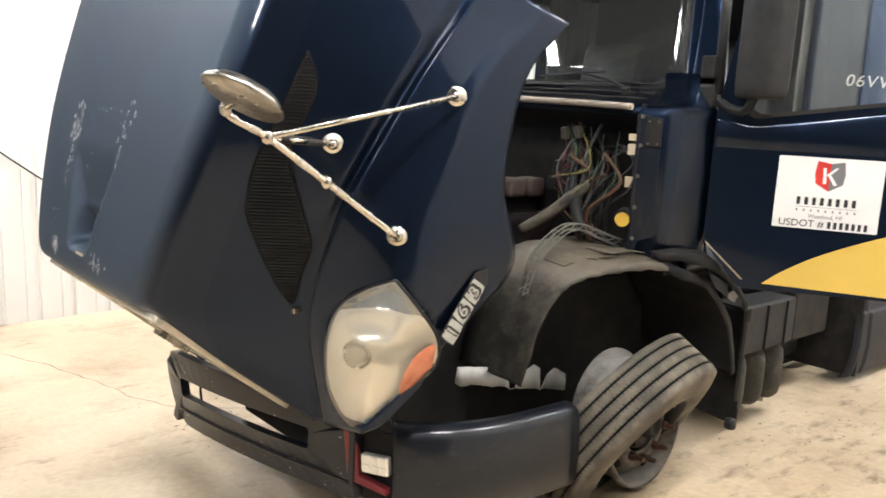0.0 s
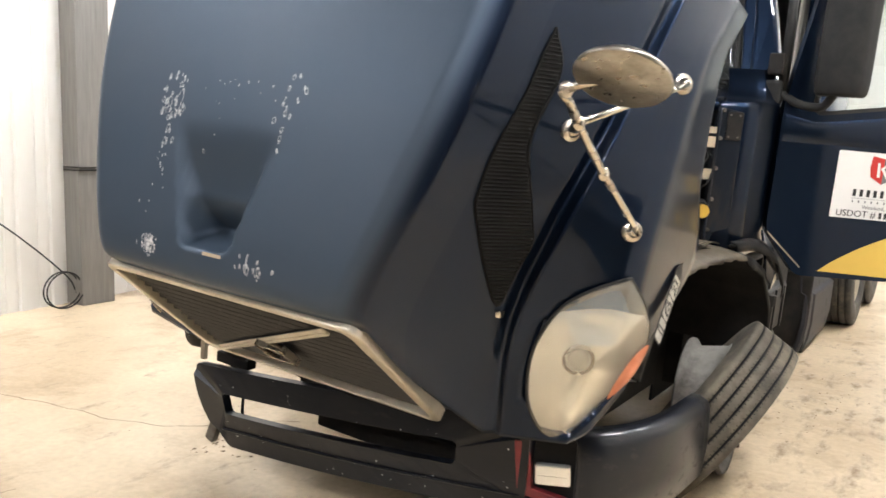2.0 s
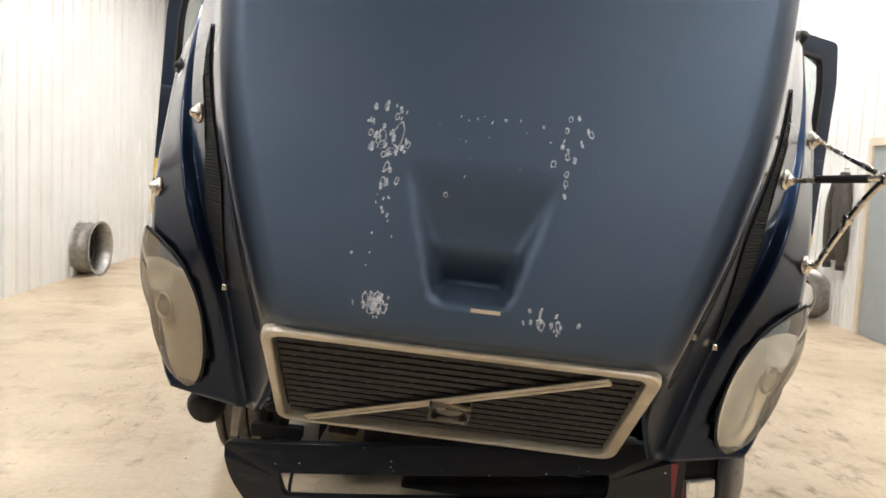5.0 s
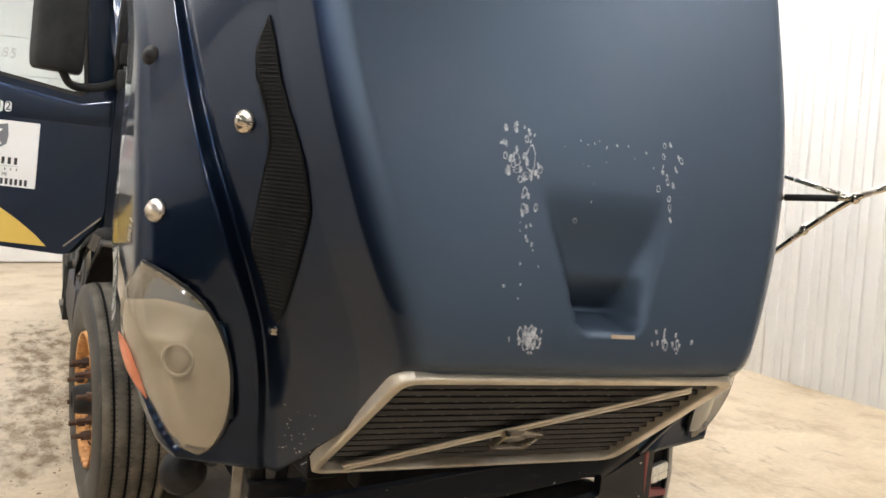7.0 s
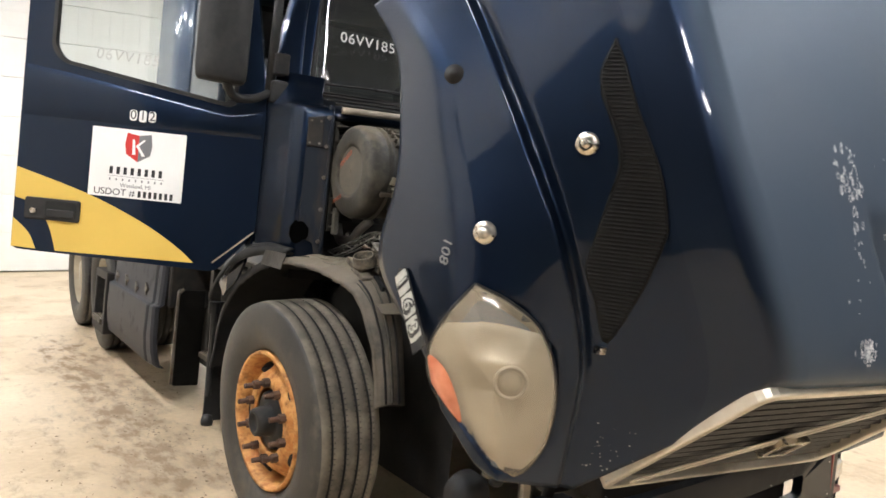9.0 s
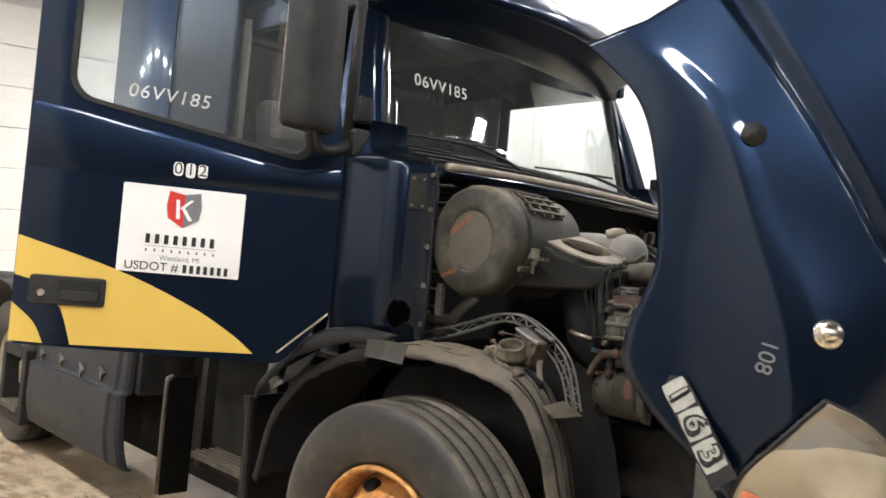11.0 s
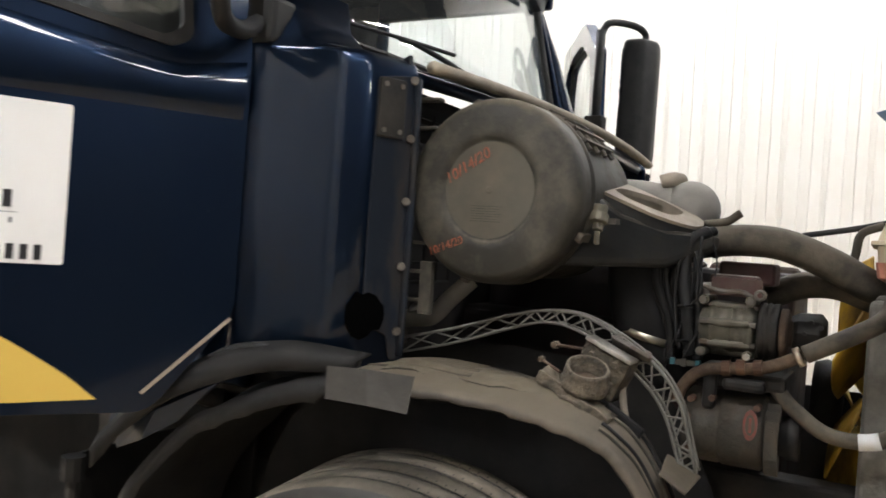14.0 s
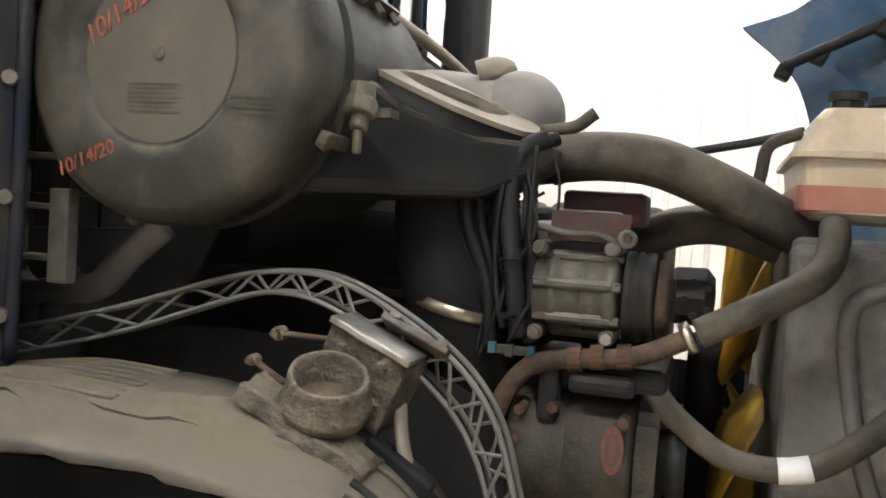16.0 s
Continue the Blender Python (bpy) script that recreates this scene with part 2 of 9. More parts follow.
# black plastic, also the painted dark of wells, grooves and openings
LINER = material("black_liner_and_painted_dark", (0.010, 0.010, 0.011), 0.7, dark=(0.02, 0.019, 0.018), scale=8, bump=0.1)

GLASS = bpy.data.materials.new("window_glass")
GLASS.use_nodes = True
_g = GLASS.node_tree
_g.nodes.clear()
_o = _g.nodes.new("ShaderNodeOutputMaterial")
_t = _g.nodes.new("ShaderNodeBsdfTransparent")
_t.inputs[0].default_value = (0.86, 0.90, 0.90, 1)
_s = _g.nodes.new("ShaderNodeBsdfGlossy")
_s.inputs["Roughness"].default_value = 0.02
_f = _g.nodes.new("ShaderNodeLayerWeight")
_f.inputs[0].default_value = 0.5
_p5 = _g.nodes.new("ShaderNodeMath")
_p5.operation = "POWER"
_p5.inputs[1].default_value = 4.5
_ma = _g.nodes.new("ShaderNodeMath")
_ma.operation = "MULTIPLY_ADD"
_ma.inputs[1].default_value, _ma.inputs[2].default_value = 0.8, 0.075
_g.links.new(_f.outputs["Facing"], _p5.inputs[0])
_g.links.new(_p5.outputs[0], _ma.inputs[0])
_m = _g.nodes.new("ShaderNodeMixShader")
_g.links.new(_ma.outputs[0], _m.inputs[0])
# thin grey film: dust, and the roof's reflected grey put into colour
_du = _g.nodes.new("ShaderNodeBsdfDiffuse")
_du.inputs[0].default_value = (0.55, 0.56, 0.54, 1)
_dm = _g.nodes.new("ShaderNodeMixShader")
_dm.inputs[0].default_value = 0.02
_g.links.new(_t.outputs[0], _dm.inputs[1])
_g.links.new(_du.outputs[0], _dm.inputs[2])
_g.links.new(_dm.outputs[0], _m.inputs[1])
_g.links.new(_s.outputs[0], _m.inputs[2])
_g.links.new(_m.outputs[0], _o.inputs[0])

for _m in (BLACK, DARK, LINER, HOSE, DUSTY2, CASEBLACK):
    _m.node_tree.nodes["Principled BSDF"].inputs["Specular IOR Level"].default_value = 0.25
LENS = bpy.data.materials.new("hazed_headlight_plastic")
LENS.use_nodes = True
_h = LENS.node_tree
_h.nodes.clear()
_ho = _h.nodes.new("ShaderNodeOutputMaterial")
_hc = _h.nodes.new("ShaderNodeTexCoord")
_hn = _h.nodes.new("ShaderNodeTexNoise")
_hn.inputs["Scale"].default_value, _hn.inputs["Detail"].default_value = 4.0, 3.0
_h.links.new(_hc.outputs["Object"], _hn.inputs["Vector"])
_hr = _h.nodes.new("ShaderNodeMapRange")
_hr.inputs["From Min"].default_value, _hr.inputs["From Max"].default_value = 0.3, 0.7
_hr.inputs["To Min"].default_value, _hr.inputs["To Max"].default_value = 0.16, 0.30
_h.links.new(_hn.outputs["Fac"], _hr.inputs["Value"])
_ht = _h.nodes.new("ShaderNodeBsdfTransparent")
_ht.inputs[0].default_value = (0.93, 0.90, 0.83, 1)
_hd = _h.nodes.new("ShaderNodeBsdfDiffuse")
_hd.inputs[0].default_value = (0.74, 0.68, 0.56, 1)
_hm = _h.nodes.new("ShaderNodeMixShader")
_h.links.new(_hr.outputs["Result"], _hm.inputs[0])
_h.links.new(_ht.outputs[0], _hm.inputs[1])
_h.links.new(_hd.outputs[0], _hm.inputs[2])
_hg = _h.nodes.new("ShaderNodeBsdfGlossy")
_hg.inputs["Roughness"].default_value = 0.08
_hf = _h.nodes.new("ShaderNodeFresnel")
_hf.inputs["IOR"].default_value = 1.52
_hx = _h.nodes.new("ShaderNodeMixShader")
_h.links.new(_hf.outputs[0], _hx.inputs[0])
_h.links.new(_hm.outputs[0], _hx.inputs[1])
_h.links.new(_hg.outputs[0], _hx.inputs[2])
_h.links.new(_hx.outputs[0], _ho.inputs[0])
LENS_DULL = LENS.copy()
LENS_DULL.name = "heavily_hazed_headlight_plastic"
_hr = [n for n in LENS_DULL.node_tree.nodes if n.type == "MAP_RANGE"][0]
_hr.inputs["To Min"].default_value, _hr.inputs["To Max"].default_value = 0.30, 0.46
[n for n in LENS_DULL.node_tree.nodes if n.type == "BSDF_DIFFUSE"][0].inputs[0].default_value = (0.47, 0.39, 0.28, 1)
LAMPIN = material("headlight_reflector", (0.52, 0.46, 0.36), 0.40, metal=0.15, dark=(0.40, 0.34, 0.26), scale=5)
LAMPCHROME = material("silvered_headlight_reflector", (0.90, 0.89, 0.85), 0.10, metal=0.62, dark=(0.91, 0.88, 0.81), scale=4)


def floor_material():
    m = material("stained_concrete", (0.63, 0.515, 0.365), 0.34, dark=(0.44, 0.335, 0.215), scale=0.8, spread=(0.34, 0.68), dust=(0.35, 0.258, 0.160), dust_amount=0.24, dust_scale=1.7, rough2=0.58, bump=0.05, bump_scale=25)
    nt = m.node_tree
    b = nt.nodes["Principled BSDF"]
    old = b.inputs["Base Color"].links[0].from_socket
    tc = nt.nodes.new("ShaderNodeTexCoord")
    fine = nt.nodes.new("ShaderNodeTexNoise")
    fine.inputs["Scale"].default_value, fine.inputs["Detail"].default_value = 28, 8
    nt.links.new(tc.outputs["Object"], fine.inputs["Vector"])
    hsv = nt.nodes.new("ShaderNodeHueSaturation")
    mr = nt.nodes.new("ShaderNodeMapRange")
    mr.inputs["To Min"].default_value, mr.inputs["To Max"].default_value = 0.8, 1.2
    nt.links.new(fine.outputs["Fac"], mr.inputs["Value"])
    nt.links.new(mr.outputs["Result"], hsv.inputs["Value"])
    nt.links.new(old, hsv.inputs["Color"])
    # dried mud along the truck's right; mud and the truck's painted shade on its left
    sep = nt.nodes.new("ShaderNodeSeparateXYZ")
    nt.links.new(tc.outputs["Object"], sep.inputs[0])

    def op(kind, a, c=None):
        n = nt.nodes.new("ShaderNodeMath")
        n.operation = kind
        for i, v in enumerate((a, c)):
            if v is None:
                continue
            if isinstance(v, (int, float)):
                n.inputs[i].default_value = v
            else:
                nt.links.new(v, n.inputs[i])
        return n.outputs[0]

    def spread(sock, lo, hi, a=0.0, c=1.0):
        n = nt.nodes.new("ShaderNodeMapRange")
        n.inputs["From Min"].default_value, n.inputs["From Max"].default_value = lo, hi
        n.inputs["To Min"].default_value, n.inputs["To Max"].default_value = a, c
        nt.links.new(sock, n.inputs["Value"])
        return n.outputs["Result"]

    away = op("ABSOLUTE", op("ADD", sep.outputs["X"], 1.42))
    band = spread(away, 0.16, 0.44, 1.0, 0.0)
    ends = op("MULTIPLY", spread(sep.outputs["Y"], 3.3, 3.9), spread(sep.outputs["Y"], 8.6, 7.2))
    mud_n = nt.nodes.new("ShaderNodeTexNoise")
    mud_n.inputs["Scale"].default_value, mud_n.inputs["Detail"].default_value, mud_n.inputs["Roughness"].default_value = 4.6, 9, 0.66
    mp = nt.nodes.new("ShaderNodeMapping")
    mp.inputs["Scale"].default_value = (1.9, 0.8, 1)
    nt.links.new(tc.outputs["Object"], mp.inputs["Vector"])
    nt.links.new(mp.outputs["Vector"], mud_n.inputs["Vector"])
    wide = op("MULTIPLY", spread(op("ABSOLUTE", op("ADD", sep.outputs["X"], 1.6)), 0.2, 1.0, 0.36, 0.0), op("MULTIPLY", spread(sep.outputs["Y"], 2.6, 3.6), spread(sep.outputs["Y"], 7.2, 5.2)))
    left = op("MULTIPLY", spread(op("ABSOLUTE", op("ADD", sep.outputs["X"], -1.75)), 0.4, 1.2, 0.42, 0.0), op("MULTIPLY", spread(sep.outputs["Y"], 1.9, 2.9), spread(sep.outputs["Y"], 7.6, 6.0)))
    level = op("MAXIMUM", op("MAXIMUM", op("MULTIPLY", band, ends), wide), left)
    mud_and_shade = spread(op("ADD", mud_n.outputs["Fac"], op("MULTIPLY", level, 0.19)), 0.58, 0.78)
    mud_and_shade = op("MULTIPLY", mud_and_shade, 0.82)
    nt.links.new(op("MAXIMUM", b.inputs["Roughness"].links[0].from_socket, op("MULTIPLY", mud_and_shade, 1.05)), b.inputs["Roughness"])
    mix = nt.nodes.new("ShaderNodeMix")
    mix.data_type = "RGBA"
    nt.links.new(mud_and_shade, mix.inputs[0])
    nt.links.new(hsv.outputs["Color"], mix.inputs[6])
    mix.inputs[7].default_value = (0.155, 0.103, 0.060, 1)
    nt.links.new(mix.outputs[2], b.inputs["Base Color"])
    return m


CONCRETE = floor_material()
MUDDY = material("dried_mud_on_floor", (0.090, 0.060, 0.036), 0.9, dark=(0.17, 0.12, 0.075), scale=14, bump=0.5, bump_scale=60)
CRACK = material("dark_floor_crack", (0.11, 0.085, 0.06), 0.9, dark=(0.2, 0.155, 0.11), scale=9)
PANEL = material("white_wall_panel", (0.76, 0.752, 0.725), 0.42, dark=(0.71, 0.69, 0.645), scale=1.2, rough2=0.55, bump=0.01)
SECT = material("white_sectional_door", (0.80, 0.79, 0.77), 0.5, dark=(0.74, 0.73, 0.70), scale=2.0)
POST = material("grey_steel_post", (0.20, 0.19, 0.175), 0.5, dark=(0.15, 0.142, 0.13), scale=5, stretch=(6, 6, 0.5))

# ---- building helpers ----
def finish(name, bm, mat, parent=None, label="", smooth=False, mods=()):
    me = bpy.data.meshes.new(name)
    if smooth:
        for f in bm.faces:
            f.smooth = True
    bmesh.ops.recalc_face_normals(bm, faces=bm.faces)
    bm.to_mesh(me)
    bm.free()
    me.materials.append(mat)
    ob = new(name, me)
    if parent is not None:
        ob.parent = parent
    if label:
        ob["label"] = label
    for kind, values in mods:
        md = ob.modifiers.new(kind.lower(), kind)
        if "width" in values:
            md.width, md.segments = values["width"], values.get("segments", 2)
            md.limit_method, md.angle_limit = "ANGLE", radians(40)
        if "thickness" in values:
            md.thickness, md.offset = values["thickness"], values.get("offset", -1)
    return ob


def part(name, bm, mat, parent, label="", smooth=False, mods=()):
    """Links a bmesh as one mesh object under a thing or a part."""
    return finish(name, bm, mat, parent, label, smooth, mods)


def thing(name, at, label, category, group="", kind=""):
    """An empty at a thing's base, which parents its parts."""
    ob = new(name)
    ob.empty_display_size = 0.1
    ob.matrix_world = at if isinstance(at, Matrix) else Matrix.Translation(at)
    return tagged(ob, label, category, group, kind)


BEV = lambda w, s=2: (("BEVEL", {"width": w, "segments": s}),)
SOLID = lambda t, o=-1: (("SOLIDIFY", {"thickness": t, "offset": o}),)


def box(bm, size, at=(0, 0, 0), rot=None):
    m = Matrix.Translation(at) @ (rot.to_4x4() if rot is not None else Matrix.Identity(4)) @ Matrix.Diagonal((*size, 1))
    return bmesh.ops.create_cube(bm, size=1.0, matrix=m)["verts"]


def frame_of(d):
    d = Vector(d).normalized()
    side = d.cross(Vector((0, 0, 1)) if abs(d.z) < 0.95 else Vector((0, 1, 0))).normalized()
    return side, side.cross(d).normalized(), d


def rod(bm, a, b, r, r2=None, seg=12):
    a, b = Vector(a), Vector(b)
    m = Matrix.Translation((a + b) / 2) @ (b - a).to_track_quat("Z", "Y").to_matrix().to_4x4()
    bmesh.ops.create_cone(bm, cap_ends=True, segments=seg, radius1=r, radius2=r if r2 is None else r2, depth=(b - a).length, matrix=m)


def ball(bm, at, r, scale=(1, 1, 1), seg=16):
    bmesh.ops.create_uvsphere(bm, u_segments=seg, v_segments=seg // 2 + 2, radius=r, matrix=Matrix.Translation(at) @ Matrix.Diagonal((*scale, 1)))


def curve_points(pts, n):
    """n + 1 points along a smooth (Catmull-Rom) curve through pts."""
    p = [Vector(v) for v in pts]
    if len(p) == 2:
        return [p[0].lerp(p[1], i / n) for i in range(n + 1)]
    q = [2 * p[0] - p[1]] + p + [2 * p[-1] - p[-2]]
    out = []
    for i in range(n + 1):
        s = i / n * (len(p) - 1)
        k = min(int(s), len(p) - 2)
        u = s - k
        a, b, c, d = q[k:k + 4]
        out.append(0.5 * ((2 * b) + (c - a) * u + (2 * a - 5 * b + 4 * c - d) * u * u + (3 * b - a - 3 * c + d) * u ** 3))
    return out


def ring_loft(bm, rings, closed=True, caps=True):
    vs = [[bm.verts.new(p) for p in r] for r in rings]
    for r0, r1 in zip(vs, vs[1:]):
        n = len(r0)
        for i in range(n if closed else n - 1):
            bm.faces.new((r0[i], r0[(i + 1) % n], r1[(i + 1) % n], r1[i]))
    if caps and closed:
        bm.faces.new(vs[0][::-1])
        bm.faces.new(vs[-1])
    return vs


def tube(bm, pts, r, n=24, seg=10, ribs=0.0, r_end=None, flat=1.0):
    """A round (or flattened) pipe along a smooth curve; ribs: corrugation depth."""
    c = curve_points(pts, n)
    rings = []
    side = None
    for i, p in enumerate(c):
        d = (c[min(i + 1, n)] - c[max(i - 1, 0)]).normalized()
        if side is None:
            side = frame_of(d)[0]
        side = (side - d * side.dot(d)).normalized()
        up = d.cross(side)
        rr = r if r_end is None else r + (r_end - r) * i / n
        if ribs:
            rr += ribs * (1 if i % 2 else -1)
        rings.append([p + side * (rr * math.cos(a)) + up * (rr * flat * math.sin(a)) for a in (2 * math.pi * k / seg for k in range(seg))])
    ring_loft(bm, rings)


def lathe(bm, profile, m=Matrix.Identity(4), seg=32, closed=False):
    """Turns (radius, height) pairs round z, then places them by m."""
    rings = [[m @ Vector((max(r, 1e-4) * math.cos(a), max(r, 1e-4) * math.sin(a), h)) for a in (2 * math.pi * k / seg for k in range(seg))] for r, h in profile]
    if closed:
        rings.append(rings[0])
    vs = ring_loft(bm, rings, caps=not closed and min(profile[0][0], profile[-1][0]) > 0)
    tip = [v for (r, h), row in zip(profile, vs) if r <= 0 for v in row]
    if tip:
        bmesh.ops.remove_doubles(bm, verts=tip, dist=1e-3)
    if closed:
        bmesh.ops.remove_doubles(bm, verts=bm.verts, dist=1e-5)


def prism(bm, outline, m, depth, hole=None):
    """A plate: a 2D outline (x, y) placed by m, as thick as depth along m's z; hole: an inner outline of as many points."""
    def ring(pts, z):
        return [bm.verts.new(m @ Vector((x, y, z))) for x, y in pts]
    a, b = ring(outline, 0), ring(outline, depth)
    n = len(outline)
    if hole is None:
        bm.faces.new(a[::-1])
        bm.faces.new(b)
    else:
        c, d = ring(hole, 0), ring(hole, depth)
        for i in range(n):
            j = (i + 1) % n
            bm.faces.new((a[j], a[i], c[i], c[j]))
            bm.faces.new((b[i], b[j], d[j], d[i]))
            bm.faces.new((c[i], c[j], d[j], d[i]))
    for i in range(n):
        j = (i + 1) % n
        bm.faces.new((a[i], a[j], b[j], b[i]))


def rounded(pts, r, seg=4):
    """A 2D outline with its corners rounded."""
    out = []
    n = len(pts)
    for i in range(n):
        a, b, c = Vector(pts[i - 1]), Vector(pts[i]), Vector(pts[(i + 1) % n])
        rr = min(r, (a - b).length * 0.45, (c - b).length * 0.45)
        p, q = b + (a - b).normalized() * rr, b + (c - b).normalized() * rr
        for k in range(seg + 1):
            u = k / seg
            out.append(tuple((p * (1 - u) + b * u) * (1 - u) + (b * (1 - u) + q * u) * u))
    return out


def rect(x0, y0, x1, y1):
    return [(x0, y0), (x1, y0), (x1, y1), (x0, y1)]


def plane_at(o, u, v):
    """The pose whose x runs along u, y along v (made square to u) and z out of them, at o."""
    u = Vector(u).normalized()
    n = u.cross(Vector(v)).normalized()
    w = n.cross(u)
    return Matrix(((u.x, w.x, n.x, o[0]), (u.y, w.y, n.y, o[1]), (u.z, w.z, n.z, o[2]), (0, 0, 0, 1)))


def writing(name, text, size, m, mat, parent, label="", shear=0.0, spacing=1.0, stretch=1.0, thick=0.0008):
    """Flat lettering in the built-in font, as a mesh, centred on m."""
    cu = bpy.data.curves.new(name, "FONT")
    cu.body, cu.size, cu.align_x, cu.align_y, cu.shear, cu.space_character, cu.extrude = text, size, "CENTER", "CENTER", shear, spacing, thick
    tmp = bpy.data.objects.new(name, cu)
    scene.collection.objects.link(tmp)
    dg = bpy.context.evaluated_depsgraph_get()
    me = bpy.data.meshes.new_from_object(tmp.evaluated_get(dg))
    bpy.data.objects.remove(tmp)
    me.transform(m @ Matrix.Diagonal((stretch, 1, 1, 1)))
    me.materials.clear()
    me.materials.append(mat)
    ob = new(name, me)
    ob.parent = parent
    if label:
        ob["label"] = label
    return ob


def interp(v, xs, ys):
    return float(np.interp(v, xs, ys))

# ---- the workshop ----
def slab(name, lo, hi, mat, label, category, kind="structure", bev=0.0):
    bm = bmesh.new()
    box(bm, [h - l for l, h in zip(lo, hi)], [(h + l) / 2 for l, h in zip(lo, hi)])
    return tagged(finish(name, bm, mat, mods=BEV(bev) if bev else ()), label, category, kind=kind)


ROOFM = material("dark_roof_insulation", (0.10, 0.10, 0.10), 0.8, dark=(0.07, 0.07, 0.07), scale=2)
BEAMM = material("grey_steel_beam", (0.24, 0.235, 0.225), 0.5, dark=(0.18, 0.175, 0.17), scale=4)
floor = slab("floor", (WALL_L - 1.2, WALL_F - 0.2, -0.15), (WALL_R + 0.2, WALL_B + 0.2, 0), CONCRETE, "stained tan concrete workshop floor with cracks and dried mud", "floor")


def ribbed_wall(name, a, b, top, label, pitch=0.305, mat=None):
    """Steel wall cladding from a to b: flat pans with trapezoid ribs at even steps and two small ones between, one sheet with thickness."""
    a, b = Vector((*a, 0)), Vector((*b, 0))
    d = (b - a).normalized()
    n = Vector((-d.y, d.x, 0))
    length = (b - a).length
    prof = []
    s = 0.0
    while s < length:
        for ds, h in ((0, 0), (0.10, 0), (0.106, 0.010), (0.120, 0.010), (0.126, 0), (0.185, 0), (0.191, 0.010), (0.205, 0.010), (0.211, 0), (0.265, 0), (0.274, 0.030), (0.297, 0.030)):
            if s + ds < length:
                prof.append((s + ds, h))
        s += pitch
    prof.append((length, 0))
    bm = bmesh.new()
    lo = [bm.verts.new(a + d * s + n * h) for s, h in prof]
    hi = [bm.verts.new(a + d * s + n * h + Vector((0, 0, top))) for s, h in prof]
    for i in range(len(prof) - 1):
        bm.faces.new((lo[i], lo[i + 1], hi[i + 1], hi[i]))
    ob = finish(name, bm, PANEL if mat is None else mat, mods=SOLID(0.06, -1))
    return tagged(ob, label, "wall", kind="structure")


# unseen end walls, darkened in their colour so the paint mirrors dark
GLOOM = material("dark_unseen_wall", (0.055, 0.055, 0.06), 0.8, dark=(0.04, 0.04, 0.044), scale=2)
SOUTH = 1.25
WEST_AT = lambda y: WALL_L - 0.88 + 1.82 * (WALL_B - y) / (WALL_B - WALL_F)
wall_west = ribbed_wall("wall_west", (WALL_L - 0.88, WALL_B), (WEST_AT(SOUTH), SOUTH), CEIL, "white ribbed steel wall cladding of the workshop")
wall_west_end = ribbed_wall("wall_west_end", (WEST_AT(SOUTH), SOUTH), (WEST_AT(WALL_F), WALL_F), CEIL, "unseen side wall of the end bay, darkened in its colour", mat=GLOOM)
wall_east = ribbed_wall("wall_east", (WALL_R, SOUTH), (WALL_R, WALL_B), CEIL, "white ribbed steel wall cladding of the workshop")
wall_east_end = ribbed_wall("wall_east_end", (WALL_R, WALL_F), (WALL_R, SOUTH), CEIL, "unseen side wall of the end bay, darkened in its colour", mat=GLOOM)
wall_south = ribbed_wall("wall_south", (WALL_L, WALL_F), (WALL_R, WALL_F), CEIL, "unseen end wall of the workshop, darkened in its colour", mat=GLOOM)
wall_north = slab("wall_north", (WALL_L - 1.0, WALL_B + 0.08, 0), (WALL_R, WALL_B + 0.2, CEIL), PANEL, "white end wall holding the sectional overhead door", "wall")
ceiling = slab("ceiling", (WALL_L - 1.0, WALL_F, CEIL), (WALL_R, WALL_B, CEIL + 0.12), ROOFM, "dark grey insulated workshop roof", "ceiling")
for k in range(10):
    slab("roof_beam_%d" % (k + 1), (WALL_L - 0.04 - 0.0928 * (WALL_F + 5.1 + k * 1.95 - 3.6 - 3.9), WALL_F + 1.2 + k * 1.95, CEIL - 0.22), (WALL_R, WALL_F + 1.26 + k * 1.95, CEIL), BEAMM, "grey steel purlin under the workshop roof", "beam")

overhead_door = thing("overhead_door", (-0.2, WALL_B, 0), "closed white sectional overhead garage door", "garage door", kind="structure")
for k in range(8):
    bm = bmesh.new()
    m = plane_at((-3.6, 0.06, 0.02 + k * 0.555), (1, 0, 0), (0, 0, 1))
    prism(bm, rect(0, 0, 7.2, 0.547), m, 0.05)
    panel = part("door_panel", bm, SECT, overhead_door, mods=BEV(0.006))
    bm = bmesh.new()
    for s in (0.16, 0.36):
        prism(bm, rect(0.02, s, 7.18, s + 0.02), plane_at((-3.6, 0.0085, 0.02 + k * 0.555), (1, 0, 0), (0, 0, 1)), 0.006)
    part("pressed_rib", bm, SECT, panel)

# square high-bay lights under the ceiling
TUBE = emitter("lamp_panel_glow", (0.985, 0.98, 0.985), LAMP)
HOUSING = material("white_enamel", (0.8, 0.8, 0.78), 0.4)


def ceiling_light(at):
    t = thing("ceiling_light", at, "oblong white high-bay ceiling light hanging below the roof", "ceiling light", "rows of ceiling lights")
    bm = bmesh.new()
    prism(bm, rounded(rect(-0.20, -0.54, 0.20, 0.54), 0.02), Matrix.Translation((0, 0, 0.012)), 0.06)
    part("housing", bm, HOUSING, t, mods=BEV(0.008))
    bm = bmesh.new()
    prism(bm, rect(-0.16, -0.5, 0.16, 0.5), Matrix.Translation((0, 0, 0)), 0.01)
    part("diffuser", bm, TUBE, t)
    bm = bmesh.new()
    rod(bm, (0, 0, 0.07), (0, 0, CEIL - at[2]), 0.008, seg=6)
    part("hanger", bm, STEEL, t)
    return t


LIGHTS_AT = [(x, y, 4.7) for x in (-3.1, 2.8) for y in (-4.9, -2.6, -0.3, 2.0, 4.3, 6.6, 8.9, 11.2)]
